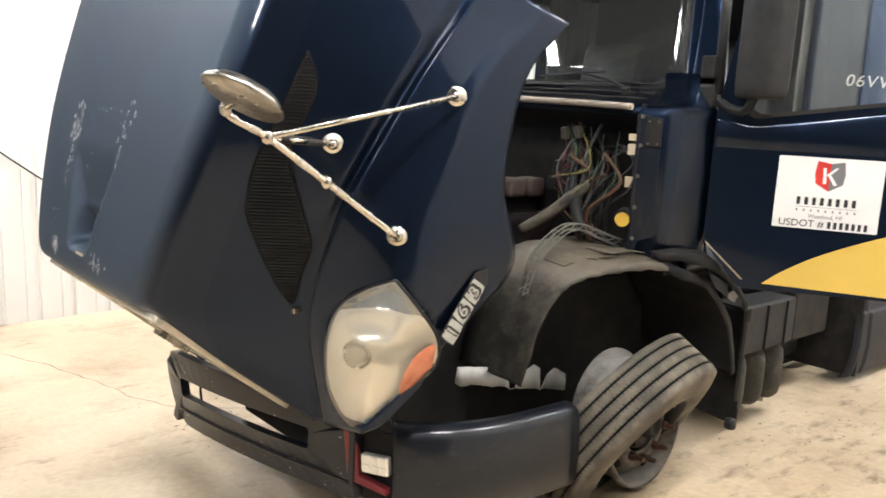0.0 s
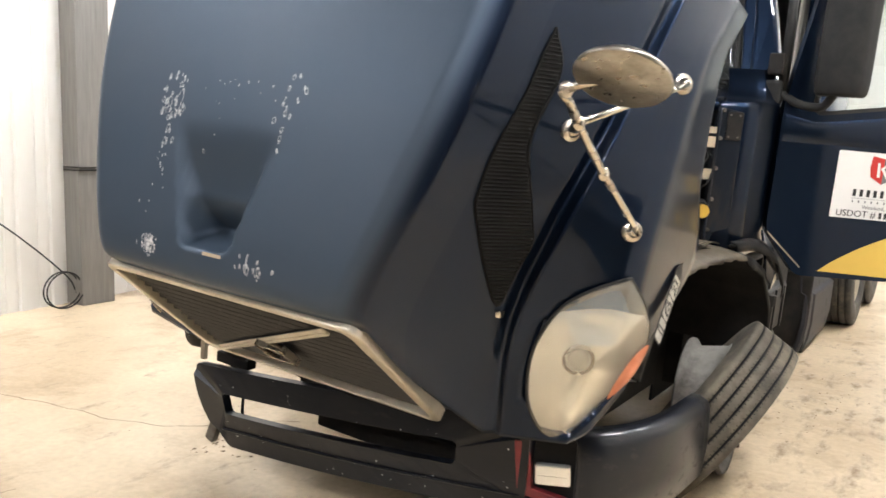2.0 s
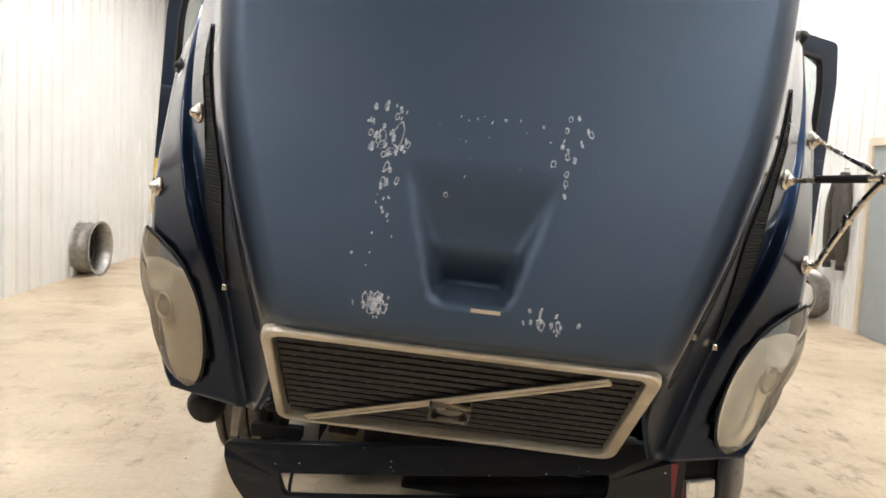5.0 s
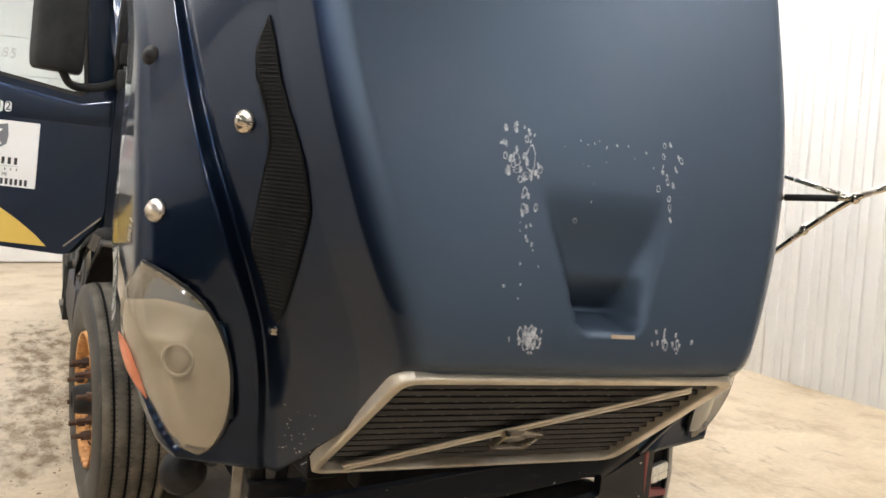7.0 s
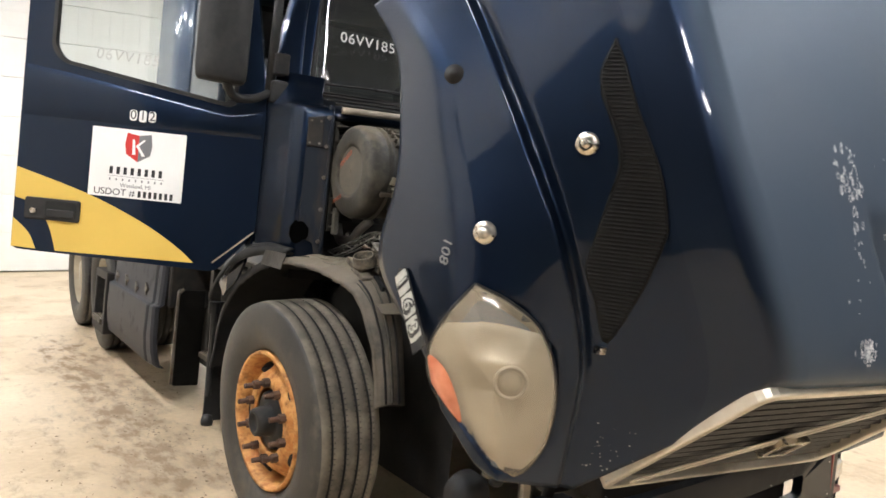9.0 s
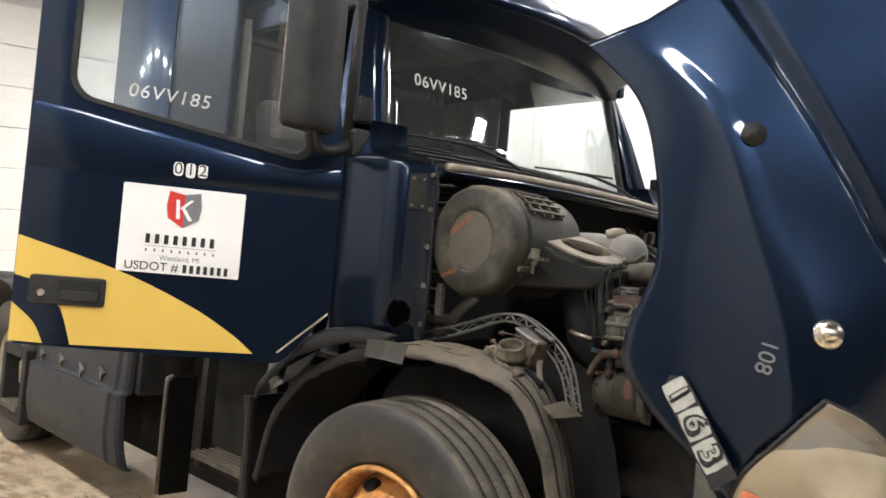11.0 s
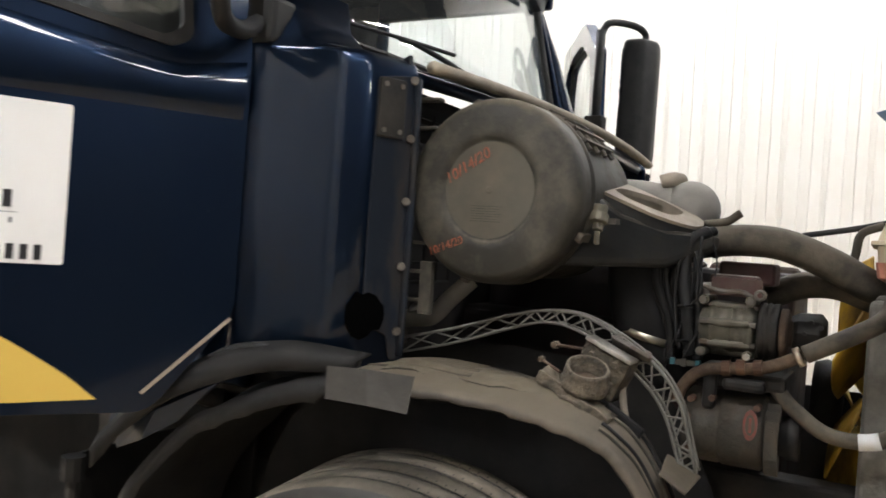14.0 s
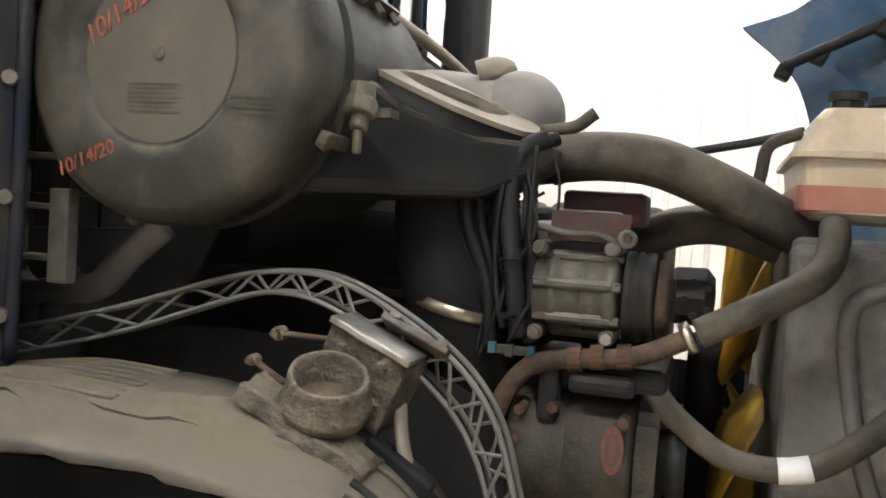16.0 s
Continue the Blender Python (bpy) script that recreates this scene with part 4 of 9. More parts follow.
def build_door(s):
    m = door_pose(s)
    zo = 1 if m.col[2].y < 0 else -1          # painted side faces forward
    flip = lambda d: d * zo
    outer = [(0.0, 1.21), (0.17, 1.0), (DOOR_W, 1.02), (DOOR_W, 2.35), (1.07, 2.60), (0.45, 2.62), (0.10, 2.40), (0.0, 1.80)]
    win = [(0.13, 1.80), (0.17, 1.775), (0.95, 1.90), (1.0, 1.96), (1.0, 2.32), (0.96, 2.50), (0.52, 2.52), (0.19, 2.36)]
    # same number of points on both outlines
    out_r = rounded(outer, 0.04, 4)
    win_r = rounded(win, 0.05, 4)
    bm = bmesh.new()
    prism(bm, out_r, m @ Matrix.Translation((0, 0, flip(-0.055))), flip(0.055), hole=[win_r[i] for i in range(len(win_r))])
    door = part("door", bm, PAINT, truck, "navy cab door standing open with a yellow swoosh and a white magnetic sign", mods=BEV(0.006))
    bm = bmesh.new()
    cx, cy = sum(p[0] for p in win_r) / len(win_r), sum(p[1] for p in win_r) / len(win_r)
    small = [(cx + (x - cx) * 0.955, cy + (y - cy) * 0.94) for x, y in win_r]
    prism(bm, win_r, m @ Matrix.Translation((0, 0, flip(-0.03))), flip(0.036), hole=small)
    part("window_rubber", bm, BLACK, door)
    bm = bmesh.new()
    prism(bm, win_r, m @ Matrix.Translation((0, 0, flip(-0.022))), flip(0.005))
    pane = part("window_pane", bm, GLASS, door, "clear door glass with marker writing")
    pane.visible_shadow = False
    # pressed shoulder between the window and the belt line
    bm = bmesh.new()
    rows = []
    top = lambda x: interp(x, (0.0, 0.16, 0.95, 1.115), (1.775, 1.742, 1.862, 1.88))
    for u, off in ((0.0, -0.001), (0.04, 0.004), (0.12, 0.0075), (0.3, 0.0105), (0.5, 0.0112), (0.68, 0.0098), (0.82, 0.0066), (0.93, 0.0028), (1.0, -0.001)):
        rows.append([m @ Vector((x, top(x) + (1.640 - top(x)) * u, flip(off))) for x in np.linspace(0.012, DOOR_W - 0.012, 25)])
    quad_strip(bm, rows)
    part("belt_shoulder", bm, PAINT, door, smooth=True)
    # yellow swoosh in two pieces with a navy band between them
    arc = [tuple(p.xy) for p in curve_points([(0.275, 1.032, 0), (0.36, 1.10, 0), (0.52, 1.195, 0), (0.78, 1.305, 0), (DOOR_W - 0.002, 1.402, 0)], 20)]
    band_in = [tuple(p.xy) for p in curve_points([(DOOR_W - 0.002, 1.262, 0), (1.03, 1.235, 0), (0.955, 1.15, 0), (0.912, 1.026, 0)], 12)]
    bm = bmesh.new()
    prism(bm, arc + band_in, m, flip(0.002))
    part("yellow_swoosh", bm, YELLOW, door, "yellow vinyl swoosh")
    bm = bmesh.new()
    corner = [tuple(p.xy) for p in curve_points([(1.002, 1.027, 0), (1.04, 1.10, 0), (DOOR_W - 0.002, 1.165, 0)], 8)] + [(DOOR_W - 0.002, 1.03)]
    prism(bm, corner, m, flip(0.002))
    part("yellow_corner", bm, YELLOW, door, "yellow vinyl corner piece")
    # handle
    hx0 = 0.0 if s < 0 else 0.03
    bm = bmesh.new()
    prism(bm, rounded(rect(0.81 + hx0, 1.165, 1.062 + hx0, 1.268), 0.015), m, flip(0.014))
    handle = part("handle_bezel", bm, BLACK, door, "black recessed door handle", mods=BEV(0.005))
    # flat blacker plate: the recess's shade put into its colour
    bm = bmesh.new()
    prism(bm, rounded(rect(0.825 + hx0, 1.18, 0.965 + hx0, 1.256), 0.012), m @ Matrix.Translation((0, 0, flip(0.0142))), flip(0.003))
    part("handle_recess_dark", bm, LINER, handle)
    bm = bmesh.new()
    prism(bm, rounded(rect(0.83 + hx0, 1.182, 0.96 + hx0, 1.218), 0.010), m @ Matrix.Translation((0, 0, flip(0.016))), flip(0.010))
    part("handle", bm, BLACK, handle, mods=BEV(0.004))
    bm = bmesh.new()
    bmesh.ops.create_cone(bm, cap_ends=True, segments=14, radius1=0.012, radius2=0.011, depth=0.02, matrix=m @ Matrix.Translation((1.02 + hx0, 1.205, flip(0.016))))
    part("lock", bm, CHROME, handle)
    # door pin dot, hinge, lower tan trim
    bm = bmesh.new()
    prism(bm, [(0.006, 1.200), (0.185, 1.040), (0.190, 1.044), (0.011, 1.205)], m, flip(0.006))
    part("sill_trim", bm, TRIM, door, "tan edge trim")
    for z in (1.42, 2.0):
        bm = bmesh.new()
        box(bm, (0.07, 0.09, 0.10), (s * 1.125, 3.59, z))
        part("hinge", bm, DARK, door, mods=BEV(0.008))
    # sign
    sx0 = 0.355 if s < 0 else 0.288
    sign = bmesh.new()
    prism(sign, rounded(rect(sx0, 1.304, sx0 + 0.43, 1.624), 0.006, 2), m @ Matrix.Rotation(radians(0), 4, "Z"), flip(0.004))
    sg = part("magnetic_sign", sign, WHITE, door, "white magnetic sign with a red and grey shield and black lettering")
    # reading frame: letters run left to right for somebody who faces the painted side
    right = -1 if s < 0 else 1
    o = m @ Vector((sx0 + 0.215, 1.464, flip(0.0045)))
    face = plane_at(o, m.to_3x3() @ Vector((right, 0, 0)), (0, 0, 1))
    def bar(name, x0, y0, x1, y1, mat, z=0.0):
        b = bmesh.new()
        prism(b, rect(x0, y0, x1, y1), face @ Matrix.Translation((0, 0, z)), 0.0012)
        part(name, b, mat, sg)
    for hx, mt in ((-1, REDINK), (1, GREYINK)):
        b = bmesh.new()
        prism(b, [(0, 0.135), (hx * 0.055, 0.145), (hx * 0.062, 0.09), (hx * 0.055, 0.045), (0, 0.012)], face, 0.001)
        part("shield_half", b, mt, sg)
    for q in ([(-0.030, 0.115), (-0.018, 0.115), (-0.012, 0.045), (-0.026, 0.045)], [(-0.014, 0.085), (0.022, 0.118), (0.032, 0.116), (-0.006, 0.078)], [(-0.008, 0.082), (0.004, 0.084), (0.032, 0.042), (0.018, 0.040)]):
        b = bmesh.new()
        prism(b, q, face @ Matrix.Translation((0, 0, 0.0012)), 0.0008)
        part("shield_mark", b, WHITE, sg)
    for k in range(8):
        bar("name_bar", -0.124 + k * 0.0322, -0.052, -0.1085 + k * 0.0322, -0.018, INK)
    bar("rule", -0.128, -0.062, 0.128, -0.0605, GREYINK)
    for k in range(9):
        bar("small_bar", -0.122 + k * 0.0295, -0.082, -0.116 + k * 0.0295, -0.071, GREYINK)
    writing("town_lettering", "Westland, MI", 0.026, face @ Matrix.Translation((0, -0.103, 0.0005)), GREYINK, sg)
    writing("registration_lettering", "USDOT #", 0.044, face @ Matrix.Translation((-0.095, -0.137, 0.0005)), INK, sg, stretch=1.02)
    for k in range(7):
        bar("number_bar", 0.014 + k * 0.0245, -0.152, 0.0275 + k * 0.0245, -0.122, INK)
    # painted marks
    if s < 0:
        spot = plane_at(m @ Vector((0.56, 1.690, flip(0.0125))), m.to_3x3() @ Vector((right, 0, 0)), (0, 0, 1))
        for k, ch in enumerate("012"):
            b = bmesh.new()
            prism(b, rounded(rect(-0.060 + k * 0.043, -0.024 - 0.004 * (k % 2), -0.026 + k * 0.043, 0.026), 0.014), spot, 0.001)
            st = part("number_sticker", b, WHITE, door, "white number sticker")
            writing("number", ch, 0.060, spot @ Matrix.Translation((-0.043 + k * 0.043, 0.001, 0.0016)), INK, st)
    glassmark = plane_at(m @ Vector((0.66, 1.955, flip(-0.014))), m.to_3x3() @ Vector((right, -0.04, 0)), (0, 0, 1))
    writing("marker_writing", "06VV185", 0.070, glassmark, CHALK, door, "white marker writing on the glass", shear=0.1, spacing=1.15)
    # outside mirror on its arm
    bm = bmesh.new()
    mm = Matrix.Translation((s * 1.425, 3.47, 2.16)) @ Matrix.Rotation(s * radians(-12), 4, "Z")
    plan = rounded([(-0.12, 0.06), (-0.10, -0.045), (0.0, -0.075), (0.10, -0.045), (0.12, 0.06)], 0.03, 4)
    rings = []
    for z, k in ((-0.30, 0.86), (-0.285, 0.96), (-0.24, 1.0), (0.24, 1.0), (0.285, 0.96), (0.30, 0.86)):
        rings.append([mm @ Vector((x * k, y * k, z)) for x, y in plan])
    ring_loft(bm, rings)
    mirror = part("mirror_head", bm, BLACK, truck, "tall black mirror housing on a tubular arm", smooth=True)
    bm = bmesh.new()
    prism(bm, rounded(rect(-0.10, -0.27, 0.10, 0.27), 0.03), mm @ plane_at((0, 0.061, 0), (1, 0, 0), (0, 0, 1)), -0.004)
    part("mirror_glass", bm, CHROME, mirror)
    bm = bmesh.new()
    tube(bm, [(s * 1.15, 3.60, 2.44), (s * 1.18, 3.57, 2.50), (s * 1.32, 3.50, 2.52), (s * 1.42, 3.47, 2.505), (s * 1.425, 3.47, 2.45)], 0.017, 24, 8)
    part("mirror_arm", bm, BLACK, mirror, smooth=True)
    bm = bmesh.new()
    rod(bm, (s * 1.15, 3.60, 2.46), (s * 1.16, 3.60, 1.86), 0.022)
    part("mirror_post", bm, BLACK, mirror, smooth=True)
    bm = bmesh.new()
    tube(bm, [(s * 1.15, 3.60, 1.87), (s * 1.25, 3.55, 1.82), (s * 1.36, 3.50, 1.81), (s * 1.41, 3.47, 1.87)], 0.02, 18, 8)
    part("mirror_arm", bm, BLACK, mirror, smooth=True)
    bm = bmesh.new()
    box(bm, (0.09, 0.08, 0.11), (s * 1.12, 3.59, 1.87))
    part("mirror_foot", bm, BLACK, mirror, mods=BEV(0.015))
    return door


build_door(-1)
build_door(1)
writing("marker_writing", "06VV185", 0.075, plane_at((-0.655, 3.63, 2.20), (1, -0.09, -0.03), (0, 0.2, 1)), CHALK, truck, "white marker writing on the windscreen", spacing=1.1)


# ---- front wheels, arches, chassis ----
def tyre_profile(R, r, w):
    """Half section of a truck tyre, as (radius, offset) pairs round to the bead, with tread grooves."""
    pts = [(r, -w * 0.36), (r + 0.03, -w * 0.47), (r + (R - r) * 0.5, -w * 0.53), (R - 0.035, -w * 0.485), (R - 0.008, -w * 0.45)]
    for k in range(4):
        c = (-0.30 + 0.2 * k) * w
        pts += [(R, c - 0.013 - w * 0.07), (R, c - 0.0060), (R - 0.002, c - 0.0048), (R - 0.017, c - 0.004), (R - 0.017, c + 0.004), (R - 0.002, c + 0.0048), (R, c + 0.0060)]
    pts += [(R - 0.008, w * 0.45), (R - 0.035, w * 0.485), (r + (R - r) * 0.5, w * 0.53), (r + 0.03, w * 0.47), (r, w * 0.36)]
    return pts


def steel_rim(parent, m, mat, nuts=True, side=1):
    """A pressed steel disc wheel with hand holes, hub and ten studs; m: axis along z, outside up."""
    bm = bmesh.new()
    lathe(bm, [(0.305, 0.06), (0.297, 0.085), (0.285, 0.08), (0.278, 0.03), (0.268, -0.02), (0.262, -0.10), (0.285, -0.13), (0.305, -0.125), (0.305, -0.112), (0.27, -0.09), (0.282, 0.0), (0.29, 0.05)], m, 40, closed=True)
    rim = part("rim", bm, mat, parent, "rusty orange steel rim" if mat is RUST else "", smooth=True)
    bm = bmesh.new()
    lathe(bm, [(0.27, -0.03), (0.255, -0.01), (0.215, 0.04), (0.185, 0.062), (0.145, 0.062), (0.14, 0.055), (0.14, 0.045), (0.185, 0.048), (0.25, -0.025)], m, 40, closed=True)
    disc = part("disc", bm, mat, rim, smooth=True)
    # black plugs: the dark of the hand holes put into colour
    for k in range(5):
        a = 2 * math.pi * (k + 0.3) / 5
        bm = bmesh.new()
        bmesh.ops.create_cone(bm, cap_ends=True, segments=14, radius1=0.032, radius2=0.03, depth=0.02, matrix=m @ Matrix.Rotation(a, 4, "Z") @ Matrix.Translation((0.228, 0, 0.03)) @ Matrix.Rotation(radians(48), 4, "Y") @ Matrix.Diagonal((0.8, 1.25, 1, 1)))
        part("hand_hole_plug", bm, LINER, disc)
    bm = bmesh.new()
    lathe(bm, [(0.13, 0.03), (0.125, 0.052), (0.078, 0.056), (0.068, 0.062), (0.064, 0.10), (0.058, 0.125), (0.040, 0.13), (0.036, 0.115), (0.0, 0.113)], m, 28)
    part("hub", bm, DARK, rim, "black greasy hub", smooth=True)
    if nuts:
        for k in range(10):
            a = 2 * math.pi * k / 10
            bm = bmesh.new()
            bmesh.ops.create_cone(bm, cap_ends=True, segments=6, radius1=0.021, radius2=0.020, depth=0.028, matrix=m @ Matrix.Rotation(a, 4, "Z") @ Matrix.Translation((0.167, 0, 0.076)))
            bmesh.ops.create_cone(bm, cap_ends=True, segments=10, radius1=0.012, radius2=0.011, depth=0.05, matrix=m @ Matrix.Rotation(a, 4, "Z") @ Matrix.Translation((0.167, 0, 0.105)))
            part("wheel_nut", bm, RUSTD, rim)
    return rim


def outward(at, s, steer=0.0, lean=0.0):
    """The pose of a wheel's axis: z points outward, to side s."""
    return Matrix.Translation(at) @ Matrix.Rotation(radians(steer), 4, "Z") @ Matrix.Rotation(radians(lean), 4, "Y") @ Matrix.Rotation(radians(90 * s), 4, "Y")


def dark_grooves(ob, m, R):
    """Paints the grooves' shade near-black below the dusty tread, and small sipes along each rib's edges."""
    ob.data.materials.append(LINER)
    ob.data.materials.append(RUBBERD)
    inv = m.inverted()
    for poly in ob.data.polygons:
        c = inv @ poly.center
        if abs(c.z) < 0.105 and math.hypot(c.x, c.y) < R - 0.0045:
            poly.material_index = 1
        elif math.hypot(c.x, c.y) > R - 0.02:
            poly.material_index = 2
    # flat quads on the tread, the dark of small cuts painted on
    bm = bmesh.new()
    for k in range(4):
        for e in (-1, 1):
            for j in range(150):
                a = 2 * math.pi * (j + 0.5 * (k % 2)) / 150
                q = m @ Matrix.Rotation(a, 4, "Z") @ Matrix.Translation((R - 0.004, 0, (-0.30 + 0.2 * k) * (0.29 if R > 0.5 else 0.25) + e * 0.0085))
                vs = [bm.verts.new(q @ Vector(p)) for p in ((0.0049, -0.0016, -0.004), (0.0049, 0.0016, -0.004), (0.0049, 0.0016, 0.004), (0.0049, -0.0016, 0.004))]
                bm.faces.new(vs)
    part("tread_cut_marks", bm, LINER, ob, "small dark marks painted for cuts along the tread ribs")


RIGHT_HUB = (-1.075, 3.17, 0.43)
m = outward(RIGHT_HUB, -1, 4.0, -4.0)
bm = bmesh.new()
lathe(bm, tyre_profile(0.515, 0.292, 0.29), m, 72, closed=True)
tyre_right = part("tyre", bm, RUBBER, truck, "worn black ribbed truck tyre", smooth=True)
dark_grooves(tyre_right, m, 0.515)
steel_rim(truck, m @ Matrix.Translation((0, 0, 0.055)), RUST)
LEFT_HUB = (1.10, 3.17, 0.395)
m = outward(LEFT_HUB, 1, 4.0, -4.0)
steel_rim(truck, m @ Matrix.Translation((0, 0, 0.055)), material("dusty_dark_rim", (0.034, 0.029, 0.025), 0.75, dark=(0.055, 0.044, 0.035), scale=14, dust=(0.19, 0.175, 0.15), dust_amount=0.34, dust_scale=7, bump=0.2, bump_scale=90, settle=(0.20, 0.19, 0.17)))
n = Vector((0.84, 0.14, -0.53)).normalized()
m = Matrix.Translation((1.14, 3.142, 0.365)) @ n.to_track_quat("Z", "Y").to_matrix().to_4x4()
bm = bmesh.new()
lathe(bm, tyre_profile(0.48, 0.25, 0.25), m, 72, closed=True)
for v in bm.verts:
    w = TILTED @ v.co
    if w.z < 0.006:
        w.z = 0.006
        v.co = TILTED.inverted() @ w
flat_tyre = part("tyre", bm, RUBBERD, truck, "flat dusty truck tyre slipped off its rim", smooth=True)
dark_grooves(flat_tyre, m, 0.48)

ARCH = [(3.98, 0.50), (3.88, 0.78), (3.64, 1.01), (3.32, 1.115), (3.0, 1.12), (2.86, 1.10), (2.75, 1.045), (2.665, 0.90), (2.615, 0.74), (2.585, 0.62)]


def build_arch(s):
    bm = bmesh.new()
    c = curve_points([(0, y, z) for y, z in ARCH], 96)
    rows = []
    for i, p in enumerate(c):
        d = (c[min(i + 1, 96)] - c[max(i - 1, 0)]).normalized()
        out = Vector((0, -d.z, d.y)) * (1 if d.y < 0 else 1)
        if out.z < 0 and abs(out.z) > 0.3:
            out = -out
        w = interp(p.y, (2.5, 2.65, 2.75, 2.9, 3.05, 3.2, 3.35, 3.9), (0.96, 1.00, 1.04, 1.095, 1.12, 1.145, 1.185, 1.21)) + 0.006 * noise.noise(Vector((s * 3, p.y * 9, p.z * 9)))
        lip = Vector((0, 0.5 * (3.15 - p.y), 0.42 - p.z)).normalized()
        xi = interp(p.y, (2.26, 2.6, 2.8, 3.0, 3.2, 3.5), (0.87, 0.87, 0.865, 0.86, 0.85, 0.82)) if s < 0 else 0.64
        torn = (0.018 if s > 0 else 0.005) * max(0.0, noise.noise(Vector((s * 7, p.y * 14, p.z * 5)))) + 0.006 * noise.noise(Vector((s * 2, p.y * 40, 0)))
        rows.append([Vector((s * x, p.y, p.z)) + lip * e for x, e in ((xi, 0.002 if s < 0 else -0.03), (xi + 0.25 * (w - xi), -0.004 if s < 0 else -0.028), (xi + 0.5 * (w - xi), -0.006 if s < 0 else -0.012), (xi + 0.75 * (w - xi), 0.0), (w - 0.04, 0.012), (w - 0.006, 0.018), (w, (0.030 if p.y < 3.35 else 0.055) + torn))])
    for r in rows:
        for p in r:
            p += Vector((0, 0.3, 1)) * (0.010 * noise.noise(Vector((p.x * 9, p.y * 7, 2 + s))) + 0.005 * noise.noise(Vector((p.x * 22, p.y * 19, 5 + s))))
    quad_strip(bm, rows)
    under = [[p + Vector((0, 0.5 * (3.15 - p.y), 0.42 - p.z)).normalized() * 0.016 for p in r[:6]] for r in rows]
    arch = part("wheel_arch", bm, DUSTY, truck, "dusty grey-brown plastic wheel arch liner", smooth=True, mods=SOLID(0.012, 0))
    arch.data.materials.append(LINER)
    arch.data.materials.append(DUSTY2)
    # rear faces black; the left arch's low faces get a darker material for shade
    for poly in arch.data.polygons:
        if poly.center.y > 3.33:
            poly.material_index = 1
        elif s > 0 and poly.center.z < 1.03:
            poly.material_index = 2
    # shallow pressed ribs on the top
    for k in range(8):
        bm = bmesh.new()
        xr, up = 0.878 + 0.021 * k, 0.010 if s < 0 else 0.024
        tube(bm, [(s * xr, 3.10 - 0.004 * k, 1.124 + up), (s * (xr + 0.006), 3.22, 1.127 + up), (s * (xr + 0.012), 3.36, 1.107 + up)], 0.0075, 14, 8, flat=0.55)
        part("arch_rib", bm, DUSTY2, arch, smooth=True)
    # dark seams and raised ribs down the front of the arch
    front = [i for i, p in enumerate(c) if p.y < 2.80]
    for col, back in ((1, 0.002), (2, 0.002), (3, 0.002), (4, 0.003)) if s < 0 else ():
        bm = bmesh.new()
        tube(bm, [rows[i][col] + Vector((0, -0.8, 0.5)) * (0.006 + back) for i in front], 0.0065, 40, 6, flat=0.6)
        part("front_rib", bm, LINER if col % 2 else DUSTY2, arch, smooth=True)
    # a second torn sheet lying over the crown
    bm = bmesh.new()
    sheet = []
    for i in [k for k, p in enumerate(c) if 2.84 < p.y < 3.26]:
        a, d = rows[i][2], rows[i][4]
        reach = 0.62 + 0.30 * noise.noise(Vector((s, c[i].y * 17, 3)))
        sheet.append([a.lerp(d, u * reach / 0.9) + Vector((0, 0, 0.011 + 0.003 * noise.noise(Vector((u * 7, c[i].y * 30, s))))) for u in (0.0, 0.3, 0.6, 0.9)])
    quad_strip(bm, sheet)
    part("torn_cover_sheet", bm, DUSTY2, arch, "torn dusty cover sheet", mods=SOLID(0.004, 0))
    # extra black sheet below the arch, its shade put into the colour
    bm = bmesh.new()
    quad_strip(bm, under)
    part("arch_underside_dark", bm, LINER, arch, "black sheet under the arch, its shade put into the colour", smooth=True)
    # added black inner wall of the arch: the wheel well's dark in its colour
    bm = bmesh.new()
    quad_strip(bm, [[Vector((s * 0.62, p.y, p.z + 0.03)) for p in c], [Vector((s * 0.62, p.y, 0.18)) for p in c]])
    part("wheel_well_dark_wall", bm, LINER, arch)
    return arch


arch_right = build_arch(-1)
build_arch(1)
# torn pale sheet hanging behind the left wheel
bm = bmesh.new()
random.seed(31)
rows = [[], [], []]
for k in range(25):
    y = 2.40 + 0.03 * k
    ztop = 0.685 - 0.15 * (y - 2.4) / 0.7 + 0.035 * noise.noise(Vector((y * 13, 3, 0))) - (0.09 if k in (11, 12, 18) else 0)
    low = 0.60 - 0.16 * (y - 2.4) / 0.7 + 0.02 * noise.noise(Vector((y * 17, 9, 0)))
    for j, z in enumerate((ztop, (ztop + low) / 2, low)):
        rows[j].append(Vector((0.80 + 0.03 * noise.noise(Vector((y * 9, z * 8, 1))), y, z)))
quad_strip(bm, rows)
part("torn_sheet", bm, material("pale_torn_fibreglass", (0.72, 0.71, 0.69), 0.6, dark=(0.50, 0.48, 0.46), scale=9), truck, "torn pale fibreglass sheet behind the wheel", smooth=True, mods=SOLID(0.003, 0))

bm = bmesh.new()
for s in (-1, 1):
    box(bm, (0.09, 7.2, 0.26), (s * 0.42, 5.4, 0.78))
box(bm, (1.2, 0.12, 0.2), (0, 3.17, 0.45))
chassis = part("chassis_frame", bm, DARK, truck, "black steel chassis rails", mods=BEV(0.01))

# ---- hood fittings ----
HOOD_FRONT = [p for c in COLS[:52] for p in c]
HOOD_SIDE = [p for c in COLS[52:69] for p in c]
HOOD_FENDER = [p for c in COLS[78:] for p in c]


